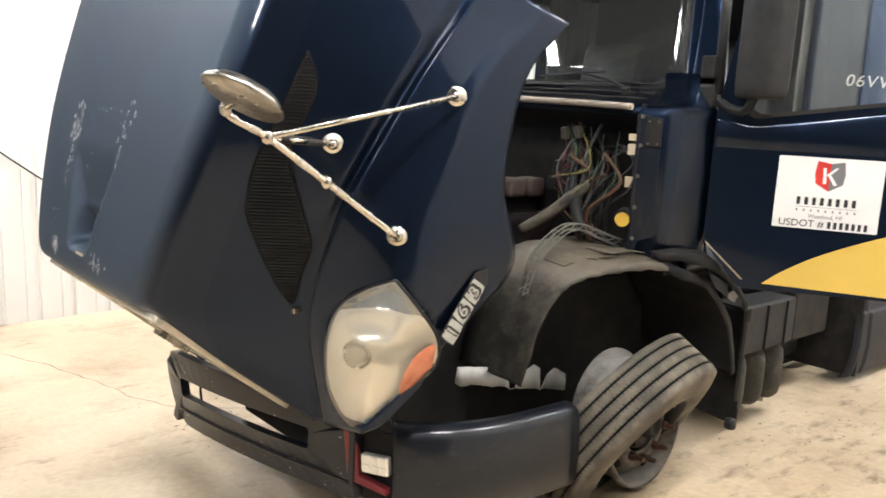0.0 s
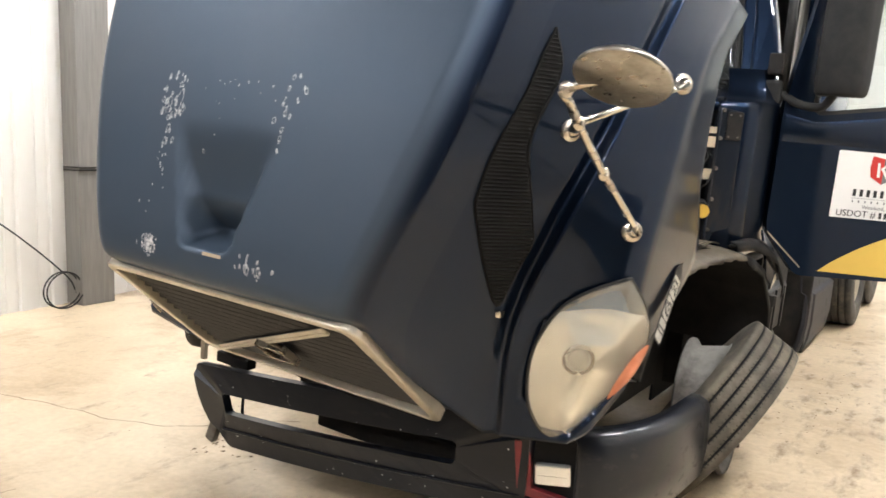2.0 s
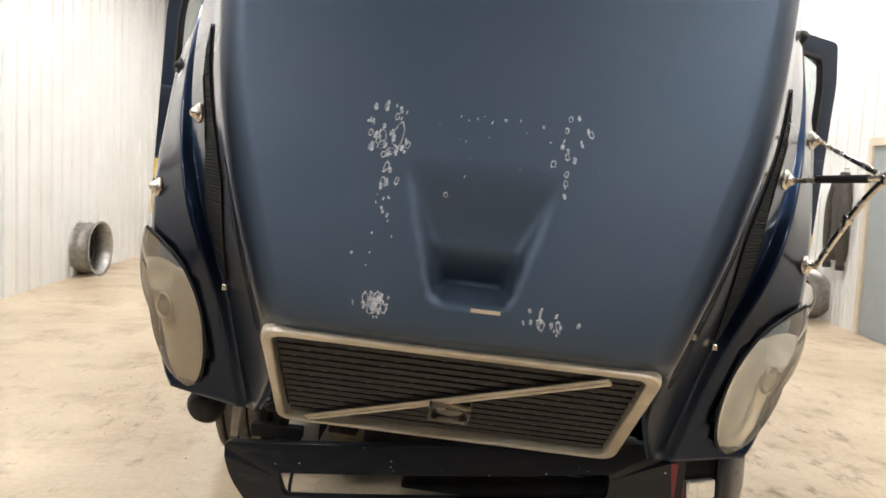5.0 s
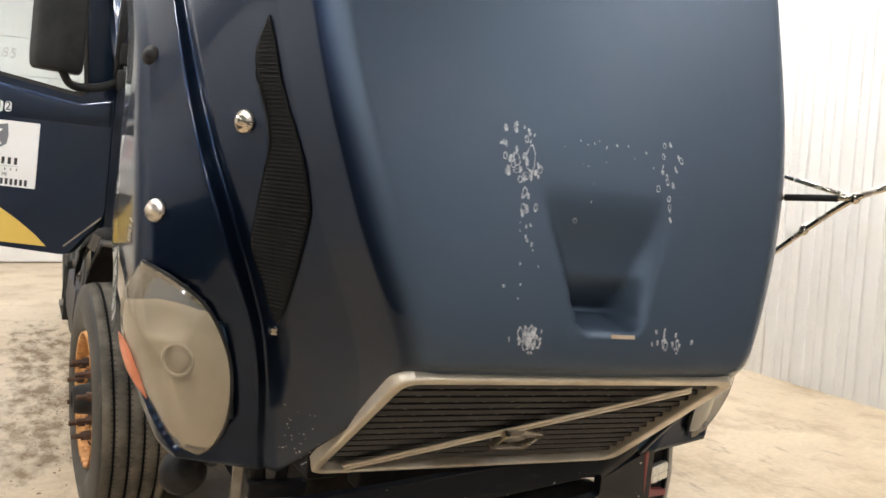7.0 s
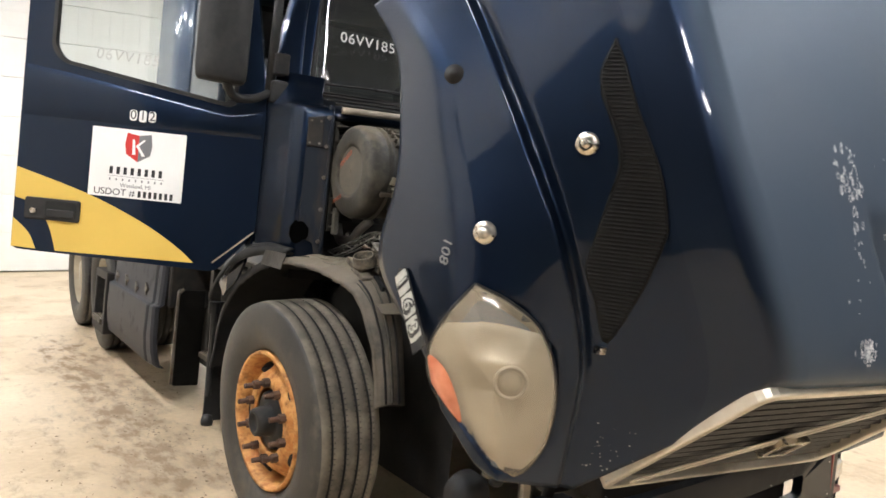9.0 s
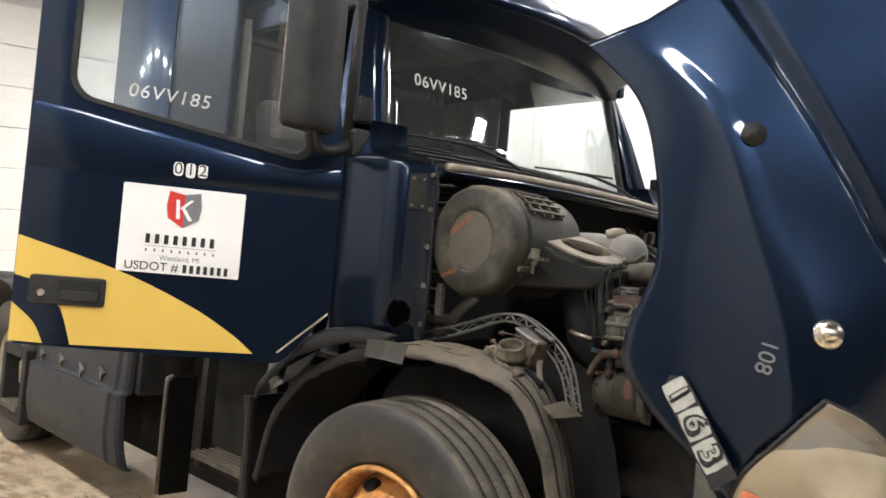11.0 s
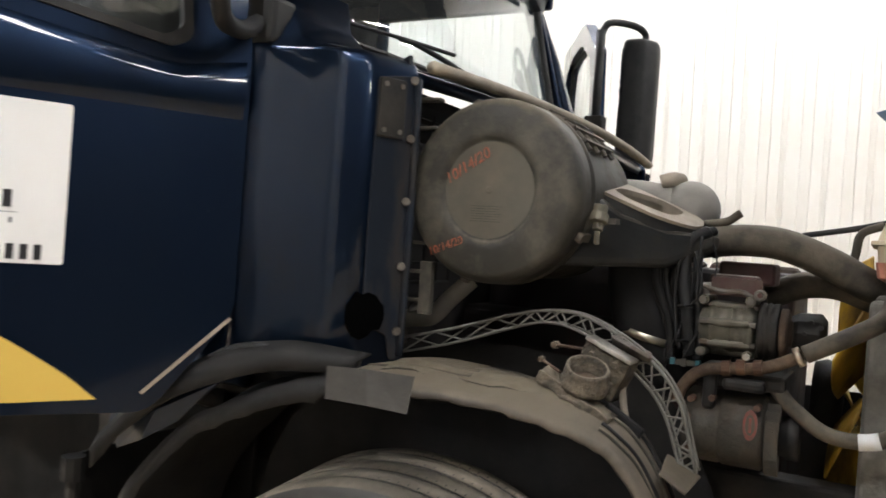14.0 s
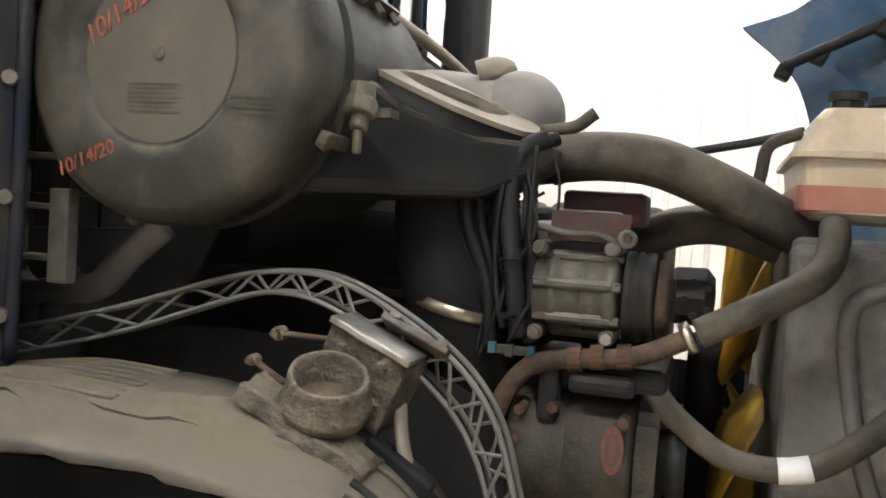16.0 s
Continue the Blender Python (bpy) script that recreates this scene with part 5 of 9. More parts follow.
def skin(points, key, at, out):
    """The missing coordinate of a place on the hood, and its outward normal, from the nearest three places of the skin."""
    a, b, c = key
    q = sorted(points, key=lambda p: (p[a] - at[0]) ** 2 + (p[b] - at[1]) ** 2)[:24]
    A = np.array([[p[a], p[b], 1.0] for p in q])
    k = np.linalg.lstsq(A, np.array([p[c] for p in q]), rcond=None)[0]
    n = Vector((0, 0, 0))
    n[a], n[b], n[c] = -k[0], -k[1], 1.0
    n.normalize()
    if n.dot(Vector(out)) < 0:
        n = -n
    p = Vector((0, 0, 0))
    p[a], p[b], p[c] = at[0], at[1], k[0] * at[0] + k[1] * at[1] + k[2]
    return p, n


def front_at(x, z):
    p, n = skin(HOOD_FRONT, (0, 2, 1), (abs(x), z), (0, -1, 0.2))
    sg = -1 if x < 0 else 1
    return Vector((sg * p.x, p.y + scoop_depth(x, z), p.z)), Vector((sg * n.x, n.y, n.z))


def side_at(s, y, z):
    p, n = skin(HOOD_SIDE, (1, 2, 0), (y, z), (1, 0, 0))
    return Vector((s * p.x, p.y, p.z)), Vector((s * n.x, n.y, n.z))


def fender_at(s, y, z):
    p, n = skin(HOOD_FENDER, (1, 2, 0), (y, z), (1, -0.3, 0))
    return Vector((s * p.x, p.y, p.z)), Vector((s * n.x, n.y, n.z))


# radiator grille
GT, GB = Vector((0, 1.195, 1.0)), Vector((0, 1.735, 0.572))
GM = plane_at(GT, (1, 0, 0), GB - GT)                        # x to the truck's left, y down the grille
GLEN = (GB - GT).length
if GM.col[2].y > 0:
    GOUT = -1
else:
    GOUT = 1
go = lambda d: GOUT * d
outer = rounded([(-0.612, -0.012), (0.590, -0.012), (0.588, GLEN + 0.012), (-0.645, GLEN + 0.012)], 0.07, 5)
inner = rounded([(-0.580, 0.022), (0.545, 0.022), (0.540, GLEN - 0.006), (-0.612, GLEN - 0.006)], 0.045, 5)
bm = bmesh.new()
prism(bm, outer, GM @ Matrix.Translation((0, 0, go(-0.03))), go(0.05), hole=inner)
GRILLECHROME = material("yellowed_satin_chrome", (0.70, 0.64, 0.53), 0.34, metal=0.6, dark=(0.55, 0.48, 0.38), scale=9, rough2=0.5, bump=0.02)
grille = part("grille", bm, GRILLECHROME, truck, "radiator grille with a dull chrome surround and black slats", mods=BEV(0.008, 3))
# near-black sheet: the shade behind the slats put into its colour
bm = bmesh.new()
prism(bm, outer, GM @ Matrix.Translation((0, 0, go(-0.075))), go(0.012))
part("grille_gap_dark", bm, PAINTED_DARK, grille)
SLAT = material("dusty_black_grille_plastic", (0.020, 0.020, 0.021), 0.42, dark=(0.030, 0.029, 0.028), scale=25)
NSLAT = 14
for k in range(NSLAT):
    v = 0.042 + k * (GLEN - 0.085) / (NSLAT - 1)
    w0, w1 = -0.575 - 0.022 * v / GLEN, 0.562
    bm = bmesh.new()
    n = 72
    rows = []
    # a tilted blade, its lower edge proud, with a small tooth at every sixth step
    for e, d, tooth in ((-0.008, -0.026, 0.0), (-0.007, -0.012, 0.0), (0.004, -0.003, 0.0), (0.007, -0.006, 0.008), (0.005, -0.026, 0.0)):
        rows.append([GM @ Vector((w0 + (w1 - w0) * i / n, v + e + (tooth if (i + 3 * (k % 2)) % 6 == 0 else 0.0), go(d))) for i in range(n + 1)])
    quad_strip(bm, rows + rows[:1])
    part("grille_slat", bm, SLAT, grille)
bm = bmesh.new()
a, b = GM @ Vector((-0.535, GLEN - 0.035, go(0.012))), GM @ Vector((0.44, 0.055, go(0.012)))
d = (b - a).normalized()
bar_m = plane_at(a, d, GM.to_3x3() @ Vector((0, -1, 0)))
bar_out = 1 if bar_m.col[2].y < 0 else -1
prism(bm, rect(0, -0.017, (b - a).length, -0.002), bar_m, 0.012 * bar_out)
prism(bm, rect(0, -0.003, (b - a).length, 0.017), bar_m, 0.007 * bar_out)
part("diagonal_bar", bm, GRILLECHROME, grille, "dull chrome diagonal bar", mods=BEV(0.004))
bm = bmesh.new()
prism(bm, rounded([(-0.092, 0.358), (0.048, 0.356), (0.046, 0.480), (-0.096, 0.480)], 0.006), GM @ Matrix.Translation((0, 0, go(0.012))), go(0.030), hole=rounded([(-0.079, 0.372), (0.035, 0.371), (0.033, 0.462), (-0.082, 0.462)], 0.005))
part("badge_frame", bm, CHROME, grille, "chrome badge frame", mods=BEV(0.003))
bm = bmesh.new()
prism(bm, rect(-0.086, 0.366, 0.040, 0.470), GM @ Matrix.Translation((0, 0, go(0.010))), go(0.010))
badge_plate = part("badge_plate", bm, DARK, grille)
bm = bmesh.new()
prism(bm, [(-0.024 + 0.044 * math.cos(2 * math.pi * k / 24), 0.418 + 0.036 * math.sin(2 * math.pi * k / 24)) for k in range(24)], GM @ Matrix.Translation((0, 0, go(0.020))), go(0.006))
part("badge_oval", bm, STEEL, badge_plate, mods=BEV(0.002))


# side vents: a louvred insert following the hood's flank
VENT = [(1.545, 1.908), (1.570, 1.83), (1.566, 1.775), (1.518, 1.657), (1.505, 1.597), (1.510, 1.53), (1.570, 1.352), (1.599, 1.27), (1.586, 1.18), (1.576, 1.058), (1.478, 1.20), (1.405, 1.365), (1.397, 1.426), (1.412, 1.558), (1.476, 1.735), (1.512, 1.84)]


def span_at(poly, z):
    ys = []
    for (y0, z0), (y1, z1) in zip(poly, poly[1:] + poly[:1]):
        if (z0 - z) * (z1 - z) < 0:
            ys.append(y0 + (y1 - y0) * (z - z0) / (z1 - z0))
    return (min(ys), max(ys)) if len(ys) > 1 else None


def build_vent(s):
    ring = [tuple(p.xy) for p in curve_points([(y, z, 0) for y, z in VENT + VENT[:1]], 60)][:-1]
    cy, cz = sum(p[0] for p in ring) / 60, sum(p[1] for p in ring) / 60
    bm = bmesh.new()
    rows = [[], [], []]
    for y, z in ring:
        p, n = side_at(s, y, z)
        q, _ = side_at(s, y + (cy - y) * 0.09, z + (cz - z) * 0.05)
        rows[0].append(p + n * 0.001)
        rows[1].append(p + n * 0.006)
        rows[2].append(q + n * 0.004)
    for r in rows:
        r.append(r[0])
    quad_strip(bm, rows)
    vent = part("hood_vent", bm, VENTB, truck, "black louvred side vent let into the hood", smooth=True, mods=SOLID(0.006, -1))
    bm = bmesh.new()
    rows = []
    for k in range(30):
        z = 1.08 + k * (1.892 - 1.08) / 29
        sp = span_at(ring, z)
        rows.append([side_at(s, sp[0] + (sp[1] - sp[0]) * u, z)[0] + side_at(s, sp[0] + (sp[1] - sp[0]) * u, z)[1] * 0.0045 for u in (0.02, 0.35, 0.65, 0.98)])
    quad_strip(bm, rows)
    part("vent_backing", bm, LINER, vent)
    for k in range(72):
        z = 1.09 + k * (1.886 - 1.09) / 71
        sp = span_at(ring, z)
        if not sp or sp[1] - sp[0] < 0.012:
            continue
        a, n = side_at(s, sp[0] + 0.006, z)
        b, _ = side_at(s, sp[1] - 0.006, z)
        bm = bmesh.new()
        rows = [[q + n * 0.004 + Vector((0, 0, 0.0024)) for q in (a, b)], [q + n * 0.009 - Vector((0, 0, 0.0016)) for q in (a, b)], [q + n * 0.004 - Vector((0, 0, 0.0024)) for q in (a, b)]]
        quad_strip(bm, rows + rows[:1])
        part("vent_slat", bm, VENTB, vent)
    bm = bmesh.new()
    p, n = side_at(s, 1.594, 1.037)
    box(bm, (0.02, 0.035, 0.022), p + n * 0.008)
    part("vent_clip", bm, CHROME, vent, mods=BEV(0.004))


build_vent(-1)
build_vent(1)


# headlights: a hazed lens bulging over a bowl
def dome(bm, outline, normal, bulge, rings=7, sink=0.0):
    n = len(outline)
    c = sum(outline, Vector()) / n
    rows = []
    for k in range(rings + 1):
        u = k / rings
        rows.append([p.lerp(c, u) + normal * (bulge * math.sin(u * math.pi / 2) ** 0.8 - sink) for p in outline])
    ring_loft(bm, rows, caps=False)
    bmesh.ops.remove_doubles(bm, verts=bm.verts, dist=1e-4)



def build_headlight(s):
    edge = [Vector((s * x, y, z)) for x, y, z in LIGHT_EDGE]
    ring = curve_points(edge + edge[:1], 66)[:-1]
    out = Vector((s * 0.55, -0.80, -0.12)).normalized()
    bm = bmesh.new()
    dome(bm, [p + out * 0.022 for p in ring], out, 0.085)
    light = part("headlight", bm, LENS_DULL if s < 0 else LENS, truck, "large hazed yellowed headlight", smooth=True)
    light.visible_shadow = False
    bm = bmesh.new()
    dome(bm, [p + out * 0.008 for p in ring], out, -0.074)
    part("reflector", bm, ALUD, light, "dull grey headlight shell", smooth=True)
    mid = sum(ring, Vector()) / len(ring)
    bm = bmesh.new()
    cut = lambda p: Vector((p.x - s * 0.3 * max(p.z - 1.07, 0), p.y, min(p.z, 1.07 + 0.15 * (p.z - 1.07))))
    dome(bm, [cut(mid + (p - mid) * 0.975) + out * 0.012 for p in ring], out, 0.060, 22)
    side = out.cross(Vector((0, 0, 1))).normalized()
    for v in bm.verts:
        # an upper and a lower bowl with a ledge between them
        h, z = (v.co - mid).dot(side), v.co.z
        w = max(0.0, 1 - (h / 0.085) ** 2)
        if z > 0.975:
            v.co -= out * (0.024 * w * math.sin(math.pi * min((z - 0.975) / 0.09, 1.0) * 0.82) ** 0.7)
        else:
            v.co -= out * (0.012 * w * math.sin(math.pi * min((0.975 - z) / 0.24, 1.0)) ** 0.7)
    part("reflector_housing", bm, LAMPIN if s < 0 else LAMPCHROME, light, "yellowed reflector housing", smooth=True)
    bm = bmesh.new()
    m = plane_at(Vector((s * 1.05, 1.725, 0.93)) + out * 0.050, Vector((0.824, s * 0.566, 0.05)), out.cross(Vector((0.824, s * 0.566, 0.05))))
    up = 1 if m.col[2].to_3d().dot(out) > 0 else -1
    turn = m @ (Matrix.Identity(4) if up > 0 else Matrix.Rotation(math.pi, 4, "X"))
    lathe(bm, [(0.046 + 0.006 * math.cos(a), 0.004 + 0.006 * math.sin(a)) for a in (2 * math.pi * k / 8 for k in range(8))], turn, 28, closed=True)
    part("projector_ring", bm, LAMPIN if s < 0 else CHROME, light, smooth=True)
    bm = bmesh.new()
    lathe(bm, [(0.033, 0.0), (0.030, 0.010), (0.018, 0.019), (0.0, 0.022)], turn, 24)
    part("projector_lens", bm, LENS, light, smooth=True)
    bm = bmesh.new()
    tube(bm, [p + out * 0.010 for p in ring] + [ring[0] + out * 0.010], 0.006, 80, 8)
    part("gasket", bm, BLACK, light, smooth=True)
    bm = bmesh.new()
    sig = [Vector((s * x, y, z)) for x, y, z in ((1.165, 1.945, 0.875), (1.198, 1.925, 0.965), (1.172, 1.862, 0.93), (1.128, 1.840, 0.83), (1.108, 1.855, 0.775), (1.14, 1.90, 0.82))]
    sring = curve_points(sig + sig[:1], 36)[:-1]
    o2 = Vector((s * 0.85, -0.5, -0.1)).normalized()
    dome(bm, [p + o2 * 0.02 + out * 0.015 for p in sring], o2, 0.022, 4)
    part("turn_signal", bm, AMBER, light, "faded orange turn signal", smooth=True)


build_headlight(-1)
build_headlight(1)


# chrome mounts and the hood mirror on the truck's left
def rosette(parent, p, n, r=0.03):
    bm = bmesh.new()
    m = Matrix.Translation(p) @ Vector(n).to_track_quat("Z", "Y").to_matrix().to_4x4()
    lathe(bm, [(r, 0.0), (r, 0.004), (r * 0.86, 0.012), (r * 0.62, 0.011), (r * 0.55, 0.02), (r * 0.36, 0.03), (r * 0.2, 0.033), (0.0, 0.034)], m, 24)
    part("mount", bm, CHROME, parent, smooth=True)


for s, places in ((-1, (("fender", 1.762, 1.34), ("side", 1.585, 1.615))), (1, (("fender", 1.762, 1.335), ("side", 1.615, 1.62), ("fender", 1.957, 1.79)))):
    for where, y, z in places:
        p, n = (fender_at if where == "fender" else side_at)(s, y, z)
        if where == "fender":
            n = Vector((s * 0.75, -0.66, 0.1))
        rosette(hood, p + n * 0.002, n, 0.034)
p, n = fender_at(-1, 1.957, 1.80)
n = Vector((-0.75, -0.66, 0.1)).normalized()
# raised disc and stud; the mount hole's dark is in the colour
bm = bmesh.new()
mt = Matrix.Translation(p + n * 0.004) @ n.to_track_quat("Z", "Y").to_matrix().to_4x4()
lathe(bm, [(0.03, 0.0), (0.03, 0.003), (0.015, 0.004), (0.012, 0.018), (0.0, 0.02)], mt, 18)
part("bare_mount_disc", bm, DARK, hood, "dark disc and stud painted as the hole of a missing mirror mount", smooth=True)

ARM_LOW, _n = fender_at(1, 1.762, 1.335)
ARM_HIGH, _n = fender_at(1, 1.957, 1.79)
ARM_SIDE, _n = side_at(1, 1.615, 1.62)
JOINT, ELBOW, DISC = Vector((1.17, 1.285, 1.645)), Vector((1.19, 1.15, 1.72)), Vector((1.335, 1.126, 1.755))
bm = bmesh.new()
tube(bm, [ARM_LOW + Vector((0.03, -0.02, 0.0)), JOINT.lerp(ARM_LOW, 0.35), JOINT, ELBOW + Vector((0, 0.03, -0.03)), ELBOW, DISC], 0.011, 40, 10)
hood_mirror = part("hood_mirror", bm, CHROME, truck, "round chrome hood mirror on a three-legged chrome bracket", smooth=True)
for a in (ARM_HIGH, ARM_SIDE):
    bm = bmesh.new()
    rod(bm, a + Vector((0.025, -0.02, 0)), JOINT, 0.009, seg=10)
    part("mirror_stay", bm, CHROME, hood_mirror, smooth=True)
bm = bmesh.new()
rod(bm, ARM_SIDE.lerp(JOINT, 0.35), ARM_SIDE.lerp(JOINT, 0.85), 0.013, seg=10)
part("stay_sleeve", bm, BLACK, hood_mirror)
for p in (JOINT, JOINT.lerp(ARM_LOW, 0.42), ELBOW):
    bm = bmesh.new()
    ball(bm, p, 0.018, (1, 1, 1.2), 10)
    part("mirror_clamp", bm, CHROME, hood_mirror, smooth=True)
bm = bmesh.new()
dm = Matrix.Translation(DISC) @ Vector((-0.06, 0.50, 0.86)).to_track_quat("Z", "Y").to_matrix().to_4x4()
lathe(bm, [(0.0, -0.035), (0.05, -0.033), (0.085, -0.022), (0.107, -0.004), (0.112, 0.006), (0.108, 0.012), (0.0, 0.016)], dm @ Matrix.Diagonal((1, 1, -1, 1)), 36)
part("mirror_bowl", bm, material("dented_dull_chrome", (0.40, 0.37, 0.32), 0.25, metal=1.0, dark=(0.24, 0.22, 0.19), scale=22, rough2=0.45, bump=0.3, bump_scale=30), hood_mirror, "dull chrome mirror back", smooth=True)

# chipped paint on the hood front: patches of small flakes
def chip_flake(x, z, w, h):
    """One chip in the hood's front skin, w by h to each side: small ones bare, large ones a pale broken rim round old paint."""
    bm = bmesh.new()
    turn, rims = random.uniform(-0.35, 0.35), ([], [])
    line = 1.0 if w < 0.0062 else 0.0028 / w
    for i in range(12):
        a = 2 * math.pi * i / 12
        c, s = math.cos(a), math.sin(a)
        rr = random.uniform(0.78, 1.1) / max(abs(c), abs(s)) ** 0.7
        for rim, k in zip(rims, (1.0, 1.0 - line * random.uniform(0.5, 1.5) if line < 1 else 0.02)):
            u, v = w * rr * c * k, h * rr * s * k
            p, n = front_at(x + u * math.cos(turn) - v * math.sin(turn), z + u * math.sin(turn) + v * math.cos(turn))
            rim.append(p + n * 0.0013)
    quad_strip(bm, [rim + rim[:1] for rim in rims])
    bmesh.ops.remove_doubles(bm, verts=bm.verts, dist=1e-5)
    part("paint_chip", bm, SCRATCH, hood)


random.seed(11)
for cx, cz, sx, sz, count, size in ((-0.290, 1.578, 0.045, 0.035, 16, 0.0105), (-0.300, 1.665, 0.065, 0.035, 15, 0.0082), (-0.285, 1.495, 0.024, 0.05, 8, 0.010), (-0.275, 1.120, 0.032, 0.034, 60, 0.0062),
                                    (0.225, 1.118, 0.060, 0.030, 17, 0.0085), (0.240, 1.640, 0.045, 0.065, 13, 0.0105), (0.235, 1.50, 0.012, 0.02, 3, 0.010), (-0.275, 1.40, 0.035, 0.05, 8, 0.0052),
                                    (-0.05, 1.675, 0.15, 0.014, 8, 0.0055), (-0.112, 1.445, 0.003, 0.003, 1, 0.009), (-0.36, 1.64, 0.02, 0.02, 3, 0.0065), (0.05, 1.55, 0.22, 0.14, 10, 0.0028), (-0.30, 1.30, 0.06, 0.06, 5, 0.005)):
    for _ in range(count):
        r = size * random.uniform(0.45, 1.0)
        chip_flake(random.gauss(cx, sx * 0.6), random.gauss(cz, sz * 0.6), r * random.uniform(0.45, 0.95), r * random.uniform(0.9, 1.6))
# the largest scabs beside the scoop
for x, z, w, h in ((-0.268, 1.606, 0.017, 0.040), (-0.313, 1.597, 0.012, 0.019), (-0.314, 1.566, 0.014, 0.006), (-0.285, 1.556, 0.013, 0.009), (-0.350, 1.602, 0.007, 0.012), (-0.342, 1.566, 0.006, 0.014), (-0.291, 1.508, 0.008, 0.018), (-0.254, 1.566, 0.006, 0.010), (-0.300, 1.128, 0.010, 0.022), (-0.270, 1.132, 0.011, 0.026), (-0.282, 1.100, 0.012, 0.012), (-0.248, 1.108, 0.009, 0.016), (0.205, 1.112, 0.008, 0.016), (0.252, 1.116, 0.007, 0.020)):
    chip_flake(x, z, w, h)
# stone chips low on the right flank
for centre, place, count, spread, size in (((1.66, 0.66), side_at, 22, 0.035, 0.004), ((1.60, 0.73), side_at, 14, 0.035, 0.0035)):
    bm = bmesh.new()
    for _ in range(count):
        y, z = random.gauss(centre[0], spread * 0.7), random.gauss(centre[1], spread)
        p, n = place(-1, y, z)
        u, v = n.orthogonal().normalized(), n.cross(n.orthogonal().normalized())
        r = size * random.uniform(0.4, 1.0)
        bm.faces.new([bm.verts.new(p + n * 0.003 + (u * math.cos(a) + v * math.sin(a)) * r * random.uniform(0.5, 1.1)) for a in (0.2, 1.2, 2.5, 3.6, 5.0)])
    part("paint_chips", bm, SCRATCH, hood, "pale stone chips")
# scoop lip with bare paint
bm = bmesh.new()
rows = [[front_at(x, z)[0] + Vector((0, -0.0015, 0)) for x in np.linspace(0.0, 0.085, 8)] for z in (1.128, 1.139)]
quad_strip(bm, rows)
part("scoop_lip_wear", bm, material("bare_tan_filler", (0.55, 0.42, 0.28), 0.8, dark=(0.4, 0.33, 0.25), scale=60), hood)

# fleet number on the fenders
for s in (-1, 1):
    mid, n = fender_at(s, 2.02, 1.075)
    up = Vector((0, 0.58, 0.81))
    along = up if s > 0 else -up
    f = plane_at(Vector((s * 1.224, 2.025, 1.075)), along, Vector((0, -0.81, 0.58)) * (1 if s > 0 else -1))
    f = f if f.col[2].x * s > 0 else plane_at(Vector((s * 1.224, 2.025, 1.075)), along, Vector((0, 0.81, -0.58)))
    nrm = Vector((s * 0.985, -0.12, -0.12)).normalized()
    f = plane_at(Vector((s * 1.231, 2.02, 1.075)), along, nrm.cross(along))
    bm = bmesh.new()
    prism(bm, [(-0.132, -0.037), (0.125, -0.037), (0.165, 0.0), (0.125, 0.037), (-0.132, 0.037)] if s > 0 else [(-0.125, -0.037), (0.132, -0.037), (0.132, 0.037), (-0.125, 0.037), (-0.150, 0.0)], f, 0.002)
    plate = part("number_decal", bm, BLACK, hood, "black decal strip with a silver fleet number")
    for k, ch in enumerate("163"):
        bm = bmesh.new()
        fk = f @ Matrix.Translation(((-0.090 if s > 0 else -0.098) + k * 0.080, 0.002 * (k % 2), 0.0025)) @ Matrix.Rotation(radians((1.5, -2.5, 2.0)[k]), 4, "Z")
        prism(bm, [(-0.037, -0.031), (-0.010, -0.034), (0.034, -0.032), (0.037, -0.005), (0.035, 0.030), (0.006, 0.034), (-0.034, 0.031), (-0.038, 0.004)], fk, 0.001)
        tile = part("number_tile", bm, REFL, plate, "silver number tile")
        for dx, dy in ((0.006, -0.006), (-0.005, -0.004), (0.005, 0.004), (-0.003, 0.005)):
            writing("number_outline", ch, 0.078, fk @ Matrix.Translation((dx, dy, 0.0014)), INK, plate, stretch=1.25)
        writing("fleet_number", ch, 0.070, fk @ Matrix.Translation((-0.002, 0.002, 0.0034)), REFL, plate, stretch=1.05)
p, n = fender_at(-1, 1.875, 1.275)
writing("faint_number", "108", 0.055, plane_at(p + n * 0.004, (0, 0.20, -0.97), n.cross(Vector((0, 0.20, -0.97)).normalized())), GREYINK, truck, "faint grey number")

# ---- bumper: hanging crooked, its right corner torn away ----
def bz(x, z):
    """Heights on the bumper, which has risen towards the truck's left."""
    return z + 0.125 * (x + 0.8)


bm = bmesh.new()


def bumper_face(x, z):
    return Vector((x, 1.80 + 0.05 * (x / 0.9) ** 2 + (0.02 if z > 0.36 else 0), bz(x, z)))


def stretched(pts, k=12):
    """An outline with k more points along each straight edge between its rounded corners."""
    out, n = [], len(pts)
    for i, p in enumerate(pts):
        out.append(p)
        if i % 5 == 4:
            q = pts[(i + 1) % n]
            out += [(p[0] + (q[0] - p[0]) * j / (k + 1), p[1] + (q[1] - p[1]) * j / (k + 1)) for j in range(1, k + 1)]
    return out


prism(bm, stretched(rounded([(-0.865, 0.405), (-0.595, 0.050), (0.88, 0.055), (0.88, 0.405)], 0.030)), Matrix.Identity(4), 0.045,
      hole=stretched(rounded([(-0.640, 0.297), (-0.605, 0.207), (0.60, 0.207), (0.60, 0.297)], 0.022)))
for v in bm.verts:
    x, z, d = v.co
    if x < -0.66:
        x -= 0.06 * math.sin(math.pi * min(max((0.405 - z) / 0.355, 0.0), 1.0))
    v.co = bumper_face(x, z) + Vector((0, d - 0.022 + (0.016 * smooth01((0.12 - z) / 0.07)), 0))
